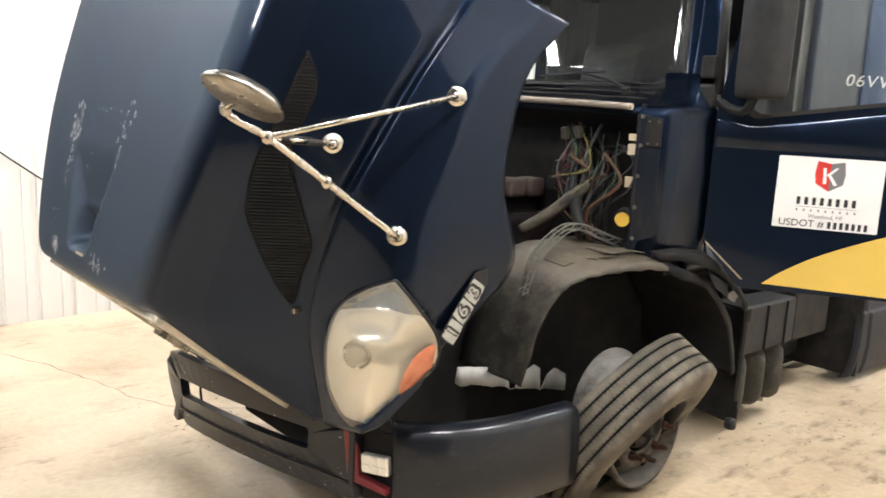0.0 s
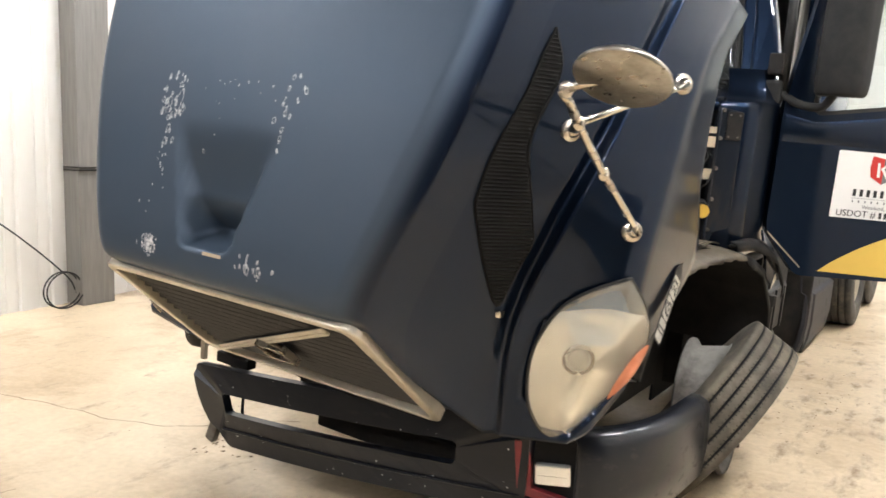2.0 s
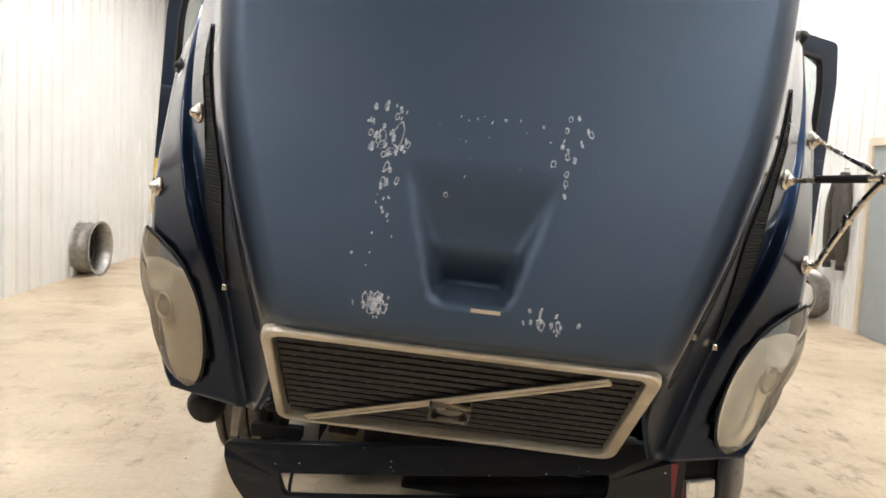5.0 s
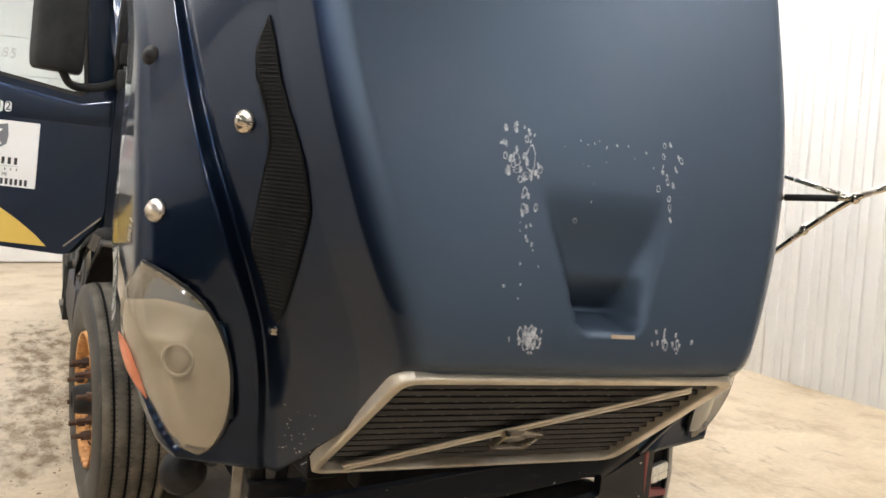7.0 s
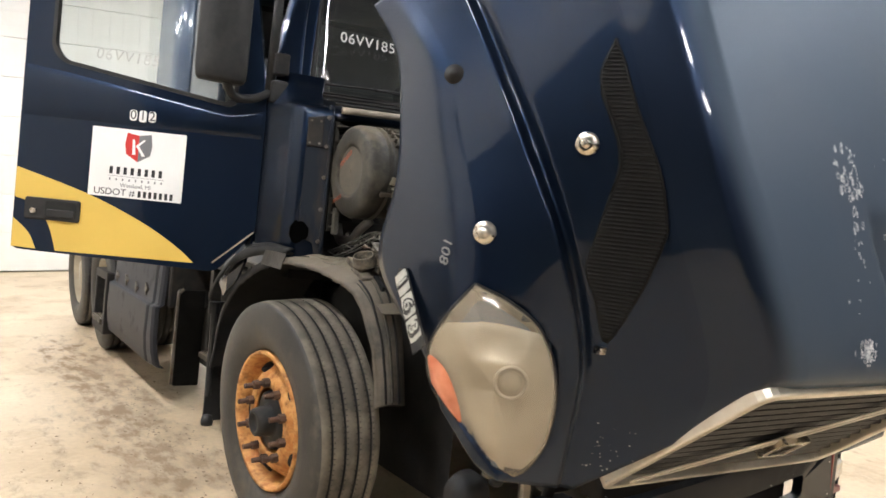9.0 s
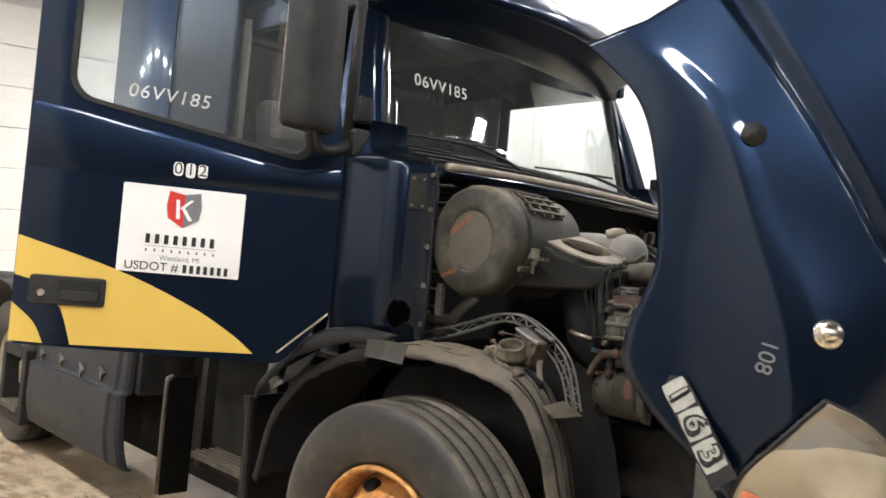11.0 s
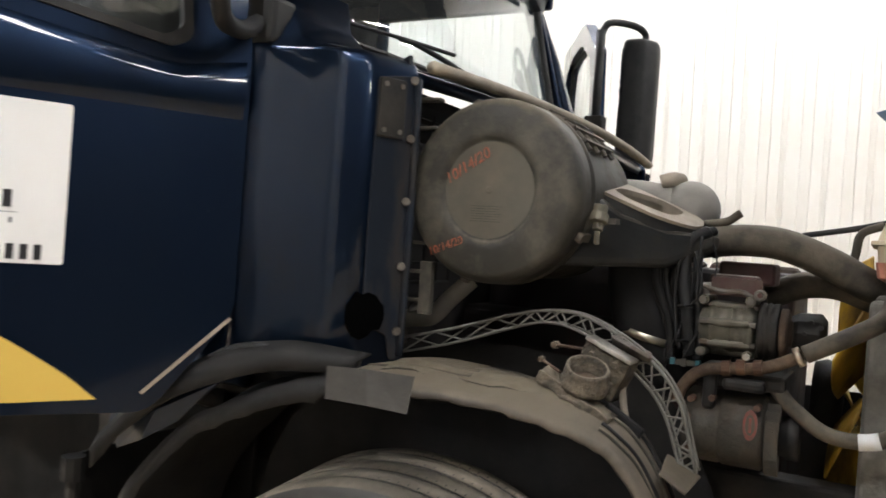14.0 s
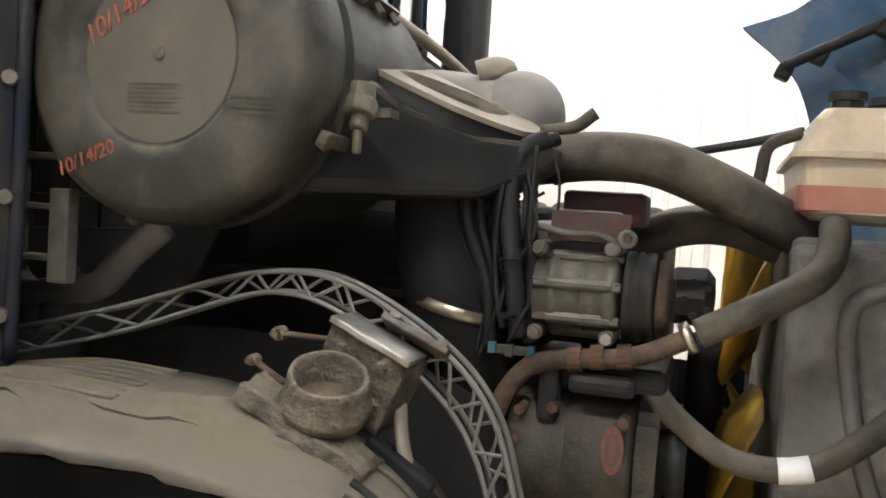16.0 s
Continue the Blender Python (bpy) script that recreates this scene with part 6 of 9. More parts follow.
bumper = part("bumper", bm, DULLNAVY, truck, "scratched navy bumper hanging crooked, one corner missing", mods=BEV(0.008, 3))
bm = bmesh.new()
tube(bm, [bumper_face(x, 0.135) + Vector((0, -0.022, 0)) for x in np.linspace(-0.62, 0.86, 9)], 0.006, 40, 6, flat=0.6)
part("bumper_crease", bm, DULLNAVY, bumper, smooth=True)
# left corner that wraps back to the wheel
bm = bmesh.new()
plan = curve_points([(1.025, 1.90, 0), (1.10, 1.955, 0), (1.19, 2.10, 0), (1.245, 2.32, 0), (1.265, 2.66, 0)], 24)
rows = []
for z, e in ((0.25, -0.03), (0.27, 0.0), (0.40, 0.012), (0.555, 0.0), (0.585, -0.018), (0.60, -0.06), (0.60, -0.10)):
    rows.append([Vector((p.x + e * 0.8, p.y - e * (0.4 - i / 60), z + 0.02 * i / 24 * 0)) for i, p in enumerate(plan)])
quad_strip(bm, rows)
part("bumper_corner", bm, DULLNAVY, truck, "scuffed navy bumper corner", smooth=True, mods=SOLID(0.012, -1))
# fog lamp with its red-edged pocket
bm = bmesh.new()
m = plane_at((0.905, 1.872, 0.405), (0.94, 0.30, 0.10), (0, 0, 1))
o = 1 if m.col[2].y < 0 else -1
prism(bm, [(-0.080, 0.145), (-0.074, -0.050), (0.105, -0.085), (0.105, -0.058), (-0.018, -0.026), (-0.026, 0.145)], m, o * 0.03)
pocket = part("fog_lamp_pocket", bm, material("red_plastic", (0.22, 0.02, 0.025), 0.4, coat=0.2, dark=(0.12, 0.015, 0.02), scale=9), truck, "dark red fog lamp pocket", mods=BEV(0.004))
bm = bmesh.new()
prism(bm, rect(-0.10, -0.13, 0.14, 0.14), m @ Matrix.Translation((0, 0, -o * 0.03)), o * 0.02)
part("pocket_back", bm, LINER, pocket)
bm = bmesh.new()
prism(bm, rounded(rect(-0.010, -0.012, 0.115, 0.062), 0.012), m @ Matrix.Translation((0, 0, -o * 0.005)), o * 0.03)
part("fog_lamp", bm, LAMPCHROME, pocket, "clear fog lamp", mods=BEV(0.006, 3))
for k in range(6):
    bm = bmesh.new()
    fx, fy = -0.003 + (k % 3) * 0.039, -0.007 + (k // 3) * 0.034
    prism(bm, rounded(rect(fx, fy, fx + 0.034, fy + 0.030), 0.006), m @ Matrix.Translation((0, 0, o * 0.025)), o * 0.003)
    part("lens_facet", bm, LAMPCHROME, pocket)
# torn end: bent bracket, scuffs and pale chips along the edge
bm = bmesh.new()
tube(bm, [(-0.60, 1.90, 0.30), (-0.605, 1.90, 0.22), (-0.60, 1.91, 0.15)], 0.007, 12, 6)
part("hanging_wire", bm, BLACK, bumper)
bm = bmesh.new()
box(bm, (0.05, 0.04, 0.10), (-0.715, 1.835, bz(-0.715, 0.10)), Matrix.Rotation(radians(20), 3, "Y"))
part("bumper_end_bracket", bm, ALUD, bumper, mods=BEV(0.008))
random.seed(5)
bm = bmesh.new()
for _ in range(40):
    x, z = random.uniform(-0.8, 0.85), random.choice((random.uniform(0.30, 0.40), random.uniform(0.07, 0.18)))
    p = bumper_face(x, z) + Vector((0, -0.0245, 0))
    r = random.uniform(0.001, 0.0035)
    vs = [bm.verts.new(p + Vector((r * 1.6 * math.cos(a), 0, r * math.sin(a)))) for a in (0.3, 1.5, 2.8, 4.0, 5.2)]
    bm.faces.new(vs)
tagged(part("bumper_chips", bm, SCRATCH, bumper, "small pale chips in the bumper paint"), kind="stuff")
# dark structure behind the bumper: cross member, tow pins, radiator foot
bm = bmesh.new()
box(bm, (1.1, 0.12, 0.16), (0.2, 2.05, 0.46))
cross = part("front_cross_member", bm, DARK, truck, "grimy black front cross member", mods=BEV(0.01))
for size, at in (((0.12, 0.5, 0.22), (-0.45, 2.362, 0.50)), ((0.12, 0.5, 0.22), (0.45, 2.362, 0.50)), ((0.85, 0.05, 0.12), (0.25, 1.95, 0.33))):
    bm = bmesh.new()
    box(bm, size, at)
    part("frame_horn" if size[0] < 0.5 else "lower_rail", bm, DARK, cross, mods=BEV(0.01))
bm = bmesh.new()
rod(bm, (-0.75, 1.95, 0.55), (-0.72, 1.97, 0.36), 0.03)
rod(bm, (-0.66, 1.92, 0.53), (-0.66, 1.96, 0.40), 0.02)
box(bm, (0.2, 0.06, 0.05), (-0.68, 1.92, 0.44))
part("hood_hinge", bm, DARK, truck, "dark hood hinge bracket", mods=BEV(0.006))
bm = bmesh.new()
box(bm, (0.03, 0.02, 0.16), (-0.83, 1.86, 0.50))
part("bent_bracket", bm, TRIM, truck, "bare bent steel bracket", mods=BEV(0.003))
for k in range(6):
    bm = bmesh.new()
    x = -0.95 + 0.05 * k
    ball(bm, (x, 1.90 + 0.03 * math.sin(k * 2.1), 0.56 + 0.02 * math.cos(k * 3.0)), 0.022, (1.3, 1, 0.8), 10)
    part("broken_clip", bm, BLACK if k % 2 else ALUD, truck, smooth=True)
# small parts hanging below the right headlight
bm = bmesh.new()
lathe(bm, [(0.07, 0), (0.075, 0.05), (0.05, 0.09), (0.0, 0.09)], Matrix.Translation((-0.98, 2.0, 0.50)) @ Matrix.Rotation(radians(100), 4, "X"), 20)
part("horn", bm, DARK, truck, smooth=True)

# ---- engine bay ----
bm = bmesh.new()
box(bm, (0.62, 0.95, 0.55), (0.02, 3.02, 0.95))
box(bm, (0.44, 0.90, 0.22), (0.03, 3.0, 1.28))
engine = part("engine_block", bm, material("oily_dark_red_iron", (0.012, 0.008, 0.008), 0.6, dark=(0.008, 0.006, 0.006), scale=6, dust=(0.045, 0.013, 0.012), dust_amount=0.25, dust_scale=7, bump=0.15), truck, "grimy dark red diesel engine block", mods=BEV(0.03, 3))
for k in range(6):
    bm = bmesh.new()
    box(bm, (0.13, 0.12, 0.10), (0.24, 2.64 + k * 0.145, 1.36))
    part("rocker_cover", bm, REDP, engine, mods=BEV(0.02, 3))
bm = bmesh.new()
box(bm, (0.12, 0.11, 0.05), (-0.45, 2.655, 1.355))
box(bm, (0.10, 0.13, 0.055), (-0.40, 2.635, 1.385))
part("red_bracket", bm, REDP, engine, "dusty red bracket", mods=BEV(0.008))
bm = bmesh.new()
tube(bm, [(-0.40, 2.95, 1.35), (-0.42, 2.85, 1.36), (-0.42, 2.76, 1.31), (-0.45, 2.72, 1.26)], 0.05, 16, 12)
part("red_elbow", bm, REDP, engine, smooth=True)

# air cleaner: a big drum lying across, with a ribbed top and an intake duct running forward
AX, AY, AZ = -0.955, 3.100, 1.526
am = Matrix.Translation((AX, AY, AZ)) @ Matrix.Rotation(radians(90), 4, "Y")     # z runs inwards
bm = bmesh.new()
lathe(bm, [(0.0, 0.010), (0.106, 0.010), (0.112, 0.006), (0.117, 0.001), (0.130, 0.0), (0.180, 0.002), (0.196, 0.012), (0.203, 0.03), (0.205, 0.085), (0.200, 0.088), (0.200, 0.10), (0.206, 0.103), (0.206, 0.115), (0.199, 0.118), (0.192, 0.13), (0.192, 0.42), (0.17, 0.44), (0.0, 0.44)], am, 56)
drum = part("air_cleaner", bm, DUSTY2, truck, "dusty black plastic air cleaner drum with orange marker dates", smooth=True)
for k in range(11):
    a = radians(-48 + k * 10)
    bm = bmesh.new()
    d = Vector((0, -math.sin(a), math.cos(a)))
    q = Vector((AX, AY, AZ)) + d * 0.198
    box(bm, (0.20, 0.008, 0.026), q + Vector((0.235, 0, 0)), Matrix.Rotation(a, 3, "X"))
    part("drum_rib", bm, DUSTY, drum)
for k in range(4):
    bm = bmesh.new()
    pts = [Vector((AX + 0.15 + k * 0.055, AY - 0.202 * math.sin(radians(a)), AZ + 0.202 * math.cos(radians(a)))) for a in range(-52, 68, 10)]
    tube(bm, pts, 0.0065, 30, 6)
    part("drum_hoop", bm, DUSTY, drum)
for a in (115, -20, 200):
    bm = bmesh.new()
    d = Vector((0, -math.sin(radians(a)), math.cos(radians(a))))
    q = Vector((AX + 0.10, AY, AZ)) + d * 0.207
    box(bm, (0.07, 0.02, 0.012), q, Matrix.Rotation(radians(a), 3, "X"))
    rod(bm, q + Vector((-0.03, 0, 0)), q + Vector((-0.03, 0, 0)) + d * 0.012, 0.012, seg=10)
    part("drum_latch", bm, DUSTY, drum, mods=BEV(0.003))
face = lambda y, z, e=0.0: plane_at((AX - 0.0015 - e, AY + y, AZ + z), (0, -1, 0), (0, 0.0, 1))
writing("marker_date", "10/14/20", 0.025, face(0.092, -0.128) @ Matrix.Rotation(radians(22), 4, "Z"), CHALKO, truck, "orange marker date", shear=0.1)
writing("marker_date", "10/14/20", 0.034, face(0.056, 0.050, -0.0085) @ Matrix.Rotation(radians(33), 4, "Z"), CHALKO, truck, "larger smeared orange marker date", shear=0.2)
for k in range(7):
    bm = bmesh.new()
    prism(bm, rect(-0.040, -0.036 - k * 0.0055, 0.034 - 0.006 * (k % 3), -0.0350 - k * 0.0055), face(0.0, 0.0, -0.0088), 0.0004)
    part("moulded_text_line", bm, DUSTY2, drum)
for k in range(4):
    bm = bmesh.new()
    prism(bm, rect(-0.036 + 0.004 * k, -0.050 - k * 0.006, 0.034, -0.0485 - k * 0.006), face(-0.135, 0.0), 0.0005)
    part("moulded_text_line", bm, DUSTY2, drum)
bm = bmesh.new()
lathe(bm, [(0.008, 0.0), (0.007, -0.003), (0.003, -0.003), (0.0, -0.001)], am @ Matrix.Translation((0, 0, 0.0085)), 16)
part("drum_centre_boss", bm, DISCD, drum, smooth=True)
bm = bmesh.new()
lathe(bm, [(0.0, 0.0085), (0.100, 0.0085), (0.1055, 0.0082)], am, 48)
part("dusty_disc", bm, DISCD, drum, "pale dusty sunken disc", smooth=True)
# intake duct: a wedge that narrows towards a slanted opening
bm = bmesh.new()
secs = []
for y, x0, x1, z0, z1 in ((3.02, -0.84, -0.55, 1.37, 1.67), (2.96, -0.82, -0.55, 1.375, 1.57), (2.87, -0.745, -0.52, 1.38, 1.500), (2.78, -0.67, -0.50, 1.385, 1.472), (2.70, -0.607, -0.49, 1.43, 1.468), (2.69, -0.60, -0.49, 1.44, 1.465)):
    secs.append([Vector((x, y, z)) for x, z in rounded([(x0, z0), (x1, z0), (x1, z1), (x0, z1)], 0.02, 3)])
ring_loft(bm, secs)
duct = part("intake_duct", bm, DUCTB, truck, "dusty black plastic intake duct on the air cleaner", smooth=False, mods=BEV(0.004))
# flat pale flange round the slanted oval opening, with a skirt down to the body
rim = [Vector(p) for p in ((-0.746, 2.950, 1.567), (-0.738, 2.897, 1.543), (-0.695, 2.803, 1.504), (-0.601, 2.735, 1.486), (-0.501, 2.734, 1.502), (-0.467, 2.775, 1.527), (-0.493, 2.826, 1.548), (-0.547, 2.924, 1.587), (-0.640, 2.951, 1.585))]
hole_edge = [Vector(p) for p in ((-0.671, 2.907, 1.559), (-0.680, 2.878, 1.543), (-0.666, 2.843, 1.528), (-0.617, 2.790, 1.510), (-0.523, 2.780, 1.521), (-0.508, 2.817, 1.541), (-0.517, 2.843, 1.552), (-0.570, 2.883, 1.563), (-0.618, 2.907, 1.567))]
outer_ring, inner_ring = curve_points(rim + rim[:1], 72), curve_points(hole_edge + hole_edge[:1], 72)
down = Vector((0.004, 0.003, -0.012))
bm = bmesh.new()
quad_strip(bm, [[p + down * 0.6 for p in outer_ring], outer_ring, inner_ring, [p + down for p in inner_ring], [p + down * 2.5 + Vector((0.004, 0.003, 0)) for p in inner_ring]])
part("duct_flange", bm, TRIM, duct, "pale dusty flange of the duct opening", smooth=False)
bm = bmesh.new()
quad_strip(bm, [[p + down * 0.5 + Vector((0.003, 0.002, 0)) for p in outer_ring], [p + Vector((0.008, 0.006, -0.075)) for p in outer_ring]])
part("duct_skirt", bm, DUCTB, duct, smooth=True)
bm = bmesh.new()
rod(bm, (-0.845, 2.885, 1.455), (-0.838, 2.885, 1.475), 0.012)
rod(bm, (-0.845, 2.885, 1.472), (-0.838, 2.885, 1.492), 0.021)
rod(bm, (-0.84, 2.885, 1.490), (-0.838, 2.885, 1.512), 0.017)
rod(bm, (-0.845, 2.885, 1.425), (-0.845, 2.885, 1.455), 0.006)
part("restriction_gauge", bm, material("dirty_olive_plastic", (0.15, 0.135, 0.10), 0.6, dark=(0.09, 0.08, 0.06), scale=30), duct, "dirty grey plastic air restriction gauge", mods=BEV(0.003))
bm = bmesh.new()
box(bm, (0.03, 0.07, 0.012), (-0.815, 2.885, 1.478))
part("gauge_bracket", bm, DUSTY, duct)
# domed intake elbow behind the duct
bm = bmesh.new()
ball(bm, (-0.40, 2.79, 1.535), 0.075, (1.1, 1.0, 1.0), 20)
tube(bm, [(-0.41, 2.82, 1.53), (-0.42, 2.92, 1.545), (-0.43, 3.0, 1.545)], 0.062, 14, 16)
part("intake_elbow", bm, DUSTE, truck, "dusty grey domed intake elbow", smooth=True)
bm = bmesh.new()
tube(bm, [(-0.44, 2.86, 1.60), (-0.43, 2.83, 1.61), (-0.40, 2.82, 1.61)], 0.02, 8, 8)
part("elbow_clamp", bm, TRIM, truck, smooth=True)
# big downpipe with a bright clamp
bm = bmesh.new()
tube(bm, [(-0.56, 2.87, 1.40), (-0.56, 2.86, 1.30), (-0.55, 2.83, 1.20), (-0.50, 2.78, 1.10)], 0.072, 20, 20)
part("charge_pipe", bm, LINER, truck, "dark plastic charge pipe", smooth=True)
bm = bmesh.new()
lathe(bm, [(0.0755, -0.009), (0.077, -0.009), (0.077, 0.009), (0.0755, 0.009)], Matrix.Translation((-0.555, 2.835, 1.222)) @ Matrix.Rotation(radians(14), 4, "X"), 32, closed=True)
part("pipe_clamp", bm, CLAMP, truck, "bright steel hose clamp", smooth=True)

# radiator hoses
def hose(name, pts, r, mat=HOSE, label="", n=28, seg=14, **kw):
    b = bmesh.new()
    tube(b, pts, r, n, seg, **kw)
    return part(name, b, mat, truck, label, smooth=True)


hose("upper_radiator_hose", [(-0.50, 2.735, 1.452), (-0.50, 2.70, 1.457), (-0.49, 2.63, 1.464), (-0.47, 2.55, 1.458), (-0.44, 2.45, 1.42), (-0.42, 2.38, 1.383), (-0.38, 2.30, 1.35)], 0.038, HOSE, "thick dusty rubber radiator hose", 36, 18)
hose("hose_clamp", [(-0.50, 2.712, 1.455), (-0.50, 2.700, 1.457)], 0.0405, DARK, "", 2, 18)
hose("bleed_hose", [(-0.51, 2.73, 1.497), (-0.51, 2.68, 1.505), (-0.51, 2.655, 1.522), (-0.51, 2.648, 1.527)], 0.010)
hose("second_hose", [(-0.33, 2.60, 1.33), (-0.33, 2.52, 1.365), (-0.33, 2.44, 1.37), (-0.33, 2.36, 1.345)], 0.034, HOSE)
hose("heater_hose", [(-0.66, 2.475, 1.226), (-0.66, 2.433, 1.250), (-0.655, 2.37, 1.287), (-0.63, 2.332, 1.315), (-0.60, 2.318, 1.35), (-0.57, 2.315, 1.375)], 0.0195, HOSE, "dusty grey heater hose", 30, 14)
hose("heater_hose_clamp", [(-0.66, 2.492, 1.217), (-0.66, 2.481, 1.223)], 0.0215, CLAMP, "bright hose clamp", 2, 14)
hose("rusty_pipe", [(-0.66, 2.735, 1.09), (-0.66, 2.72, 1.125), (-0.66, 2.69, 1.160), (-0.66, 2.64, 1.175), (-0.66, 2.555, 1.187), (-0.66, 2.48, 1.222)], 0.0135, RUSTP, "rusty steel coolant pipe", 36, 14)
for y, z in ((2.63, 1.176), (2.60, 1.182), (2.565, 1.186)):
    b = bmesh.new()
    rod(b, (-0.66, y + 0.009, z - 0.001), (-0.66, y - 0.009, z + 0.001), 0.0175, seg=14)
    part("pipe_collar", b, RUSTD, truck)
hose("lower_hose", [(-0.62, 2.537, 1.15), (-0.62, 2.52, 1.13), (-0.62, 2.493, 1.103), (-0.62, 2.425, 1.06), (-0.62, 2.342, 1.058), (-0.62, 2.286, 1.09), (-0.61, 2.22, 1.15)], 0.0165, HOSE, "grey coolant hose with a white tape ring", 36, 14)
hose("tape_ring", [(-0.62, 2.365, 1.0545), (-0.62, 2.345, 1.0575), (-0.62, 2.325, 1.0635)], 0.0175, WHITE, "", 3, 14)
hose("tank_hose", [(-0.40, 2.415, 1.40), (-0.40, 2.405, 1.45), (-0.40, 2.395, 1.497), (-0.40, 2.35, 1.519)], 0.010)
hose("thin_line", [(-0.30, 2.53, 1.49), (-0.30, 2.42, 1.512), (-0.32, 2.34, 1.531)], 0.0075, BLACK)
hose("convoluted_loom", [(-0.60, 2.70, 1.477), (-0.62, 2.735, 1.45), (-0.62, 2.745, 1.38), (-0.62, 2.735, 1.30), (-0.61, 2.722, 1.19)], 0.014, BLACK, "black corrugated wiring conduit", 80, 10, ribs=0.0015)
hose("wire_loom", [(-0.58, 2.69, 1.48), (-0.60, 2.715, 1.46), (-0.60, 2.72, 1.38), (-0.60, 2.71, 1.28), (-0.60, 2.705, 1.18)], 0.011, BLACK, "", 60, 10, ribs=0.001)
hose("wire_loom", [(-0.56, 2.775, 1.42), (-0.57, 2.785, 1.34), (-0.57, 2.765, 1.315), (-0.57, 2.735, 1.312)], 0.0095, BLACK)
hose("thin_wire", [(-0.60, 2.70, 1.40), (-0.60, 2.725, 1.38), (-0.60, 2.73, 1.32), (-0.61, 2.76, 1.22), (-0.61, 2.77, 1.18), (-0.61, 2.755, 1.172)], 0.0025, BLACK)
random.seed(17)
for k in range(7):
    o = Vector((random.uniform(-0.02, 0.02), random.uniform(-0.015, 0.05), 0))
    hose("wire_loom", [Vector((-0.55, 2.74, 1.49)) + o, Vector((-0.59, 2.755, 1.455)) + o, Vector((-0.605, 2.765, 1.37)) + o * 1.3, Vector((-0.60, 2.75, 1.27)) + o * 0.8, Vector((-0.59, 2.73, 1.16 + 0.01 * k)) + o], random.choice((0.004, 0.006, 0.009)), BLACK, "", 40, 8)
b = bmesh.new()
box(b, (0.012, 0.046, 0.013), (-0.62, 2.727, 1.172))
box(b, (0.015, 0.012, 0.018), (-0.622, 2.730, 1.172))
plug = part("connector", b, ALU, truck, "small grey wire connector with blue ends", mods=BEV(0.002))
for y in (2.699, 2.756):
    b = bmesh.new()
    box(b, (0.014, 0.010, 0.015), (-0.621, y, 1.173))
    part("connector_end", b, material("blue_connector_seal", (0.05, 0.16, 0.19), 0.5), plug)
random.seed(23)
for k in range(9):
    y0, x0 = random.uniform(2.70, 2.80), random.uniform(-0.63, -0.57)
    hose("thin_wire", [(x0, y0, random.uniform(1.40, 1.48)), (x0 - 0.01, y0 + random.uniform(-0.03, 0.03), random.uniform(1.33, 1.40)), (x0 + 0.01, y0 + random.uniform(-0.035, 0.035), random.uniform(1.24, 1.32)), (x0, y0 + random.uniform(-0.03, 0.04), random.uniform(1.15, 1.22))], random.choice((0.002, 0.003, 0.004)), BLACK, "", 28, 6)
for z in (1.30, 1.22):
    b = bmesh.new()
    tube(b, [(-0.618, 2.722, z), (-0.640, 2.735, z + 0.003), (-0.620, 2.752, z)], 0.004, 10, 6)
    part("loom_tie", b, BLACK, truck)

# air conditioning compressor
cm = Matrix.Translation((-0.60, 2.715, 1.262)) @ Matrix.Rotation(radians(90), 4, "X")      # z runs forward
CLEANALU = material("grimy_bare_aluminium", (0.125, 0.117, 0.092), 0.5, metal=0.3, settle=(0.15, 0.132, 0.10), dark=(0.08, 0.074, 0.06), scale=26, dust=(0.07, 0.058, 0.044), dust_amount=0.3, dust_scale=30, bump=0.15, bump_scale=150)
bm = bmesh.new()
lathe(bm, [(0.0, 0.015), (0.044, 0.015), (0.052, 0.020), (0.053, 0.036), (0.058, 0.038), (0.058, 0.048), (0.053, 0.050), (0.053, 0.082), (0.0555, 0.083), (0.0555, 0.087), (0.053, 0.088), (0.053, 0.112), (0.059, 0.114), (0.059, 0.128), (0.050, 0.132), (0.0, 0.132)], cm, 40)
compressor = part("ac_compressor", bm, CLEANALU, truck, "grey cast aluminium air conditioning compressor", smooth=True)
for k in range(7):
    a = radians(12 + 360 / 7 * k)
    o = Vector((0.0555 * math.cos(a), 0.0555 * math.sin(a), 0))
    bm = bmesh.new()
    bmesh.ops.create_cone(bm, cap_ends=True, segments=10, radius1=0.0085, radius2=0.0085, depth=0.088, matrix=cm @ Matrix.Translation(o + Vector((0, 0, 0.082))))
    part("bolt_lug", bm, CLEANALU, compressor, mods=BEV(0.002))
    bm = bmesh.new()
    bmesh.ops.create_cone(bm, cap_ends=True, segments=6, radius1=0.0065, radius2=0.0065, depth=0.118, matrix=cm @ Matrix.Translation(o + Vector((0, 0, 0.078))))
    part("through_bolt", bm, ALUD, compressor)
for y, z in ((2.690, 1.322), (2.592, 1.326), (2.690, 1.206), (2.592, 1.206)):
    bm = bmesh.new()
    rod(bm, (-0.575, y, z), (-0.655, y, z), 0.011, seg=16)
    ear = part("mounting_ear", bm, CLEANALU, compressor, mods=BEV(0.002))
    bm = bmesh.new()
    rod(bm, (-0.650, y, z), (-0.663, y, z), 0.008, seg=6)
    part("ear_bolt", bm, STEEL if z < 1.3 and y < 2.6 else ALUD, ear)
bm = bmesh.new()
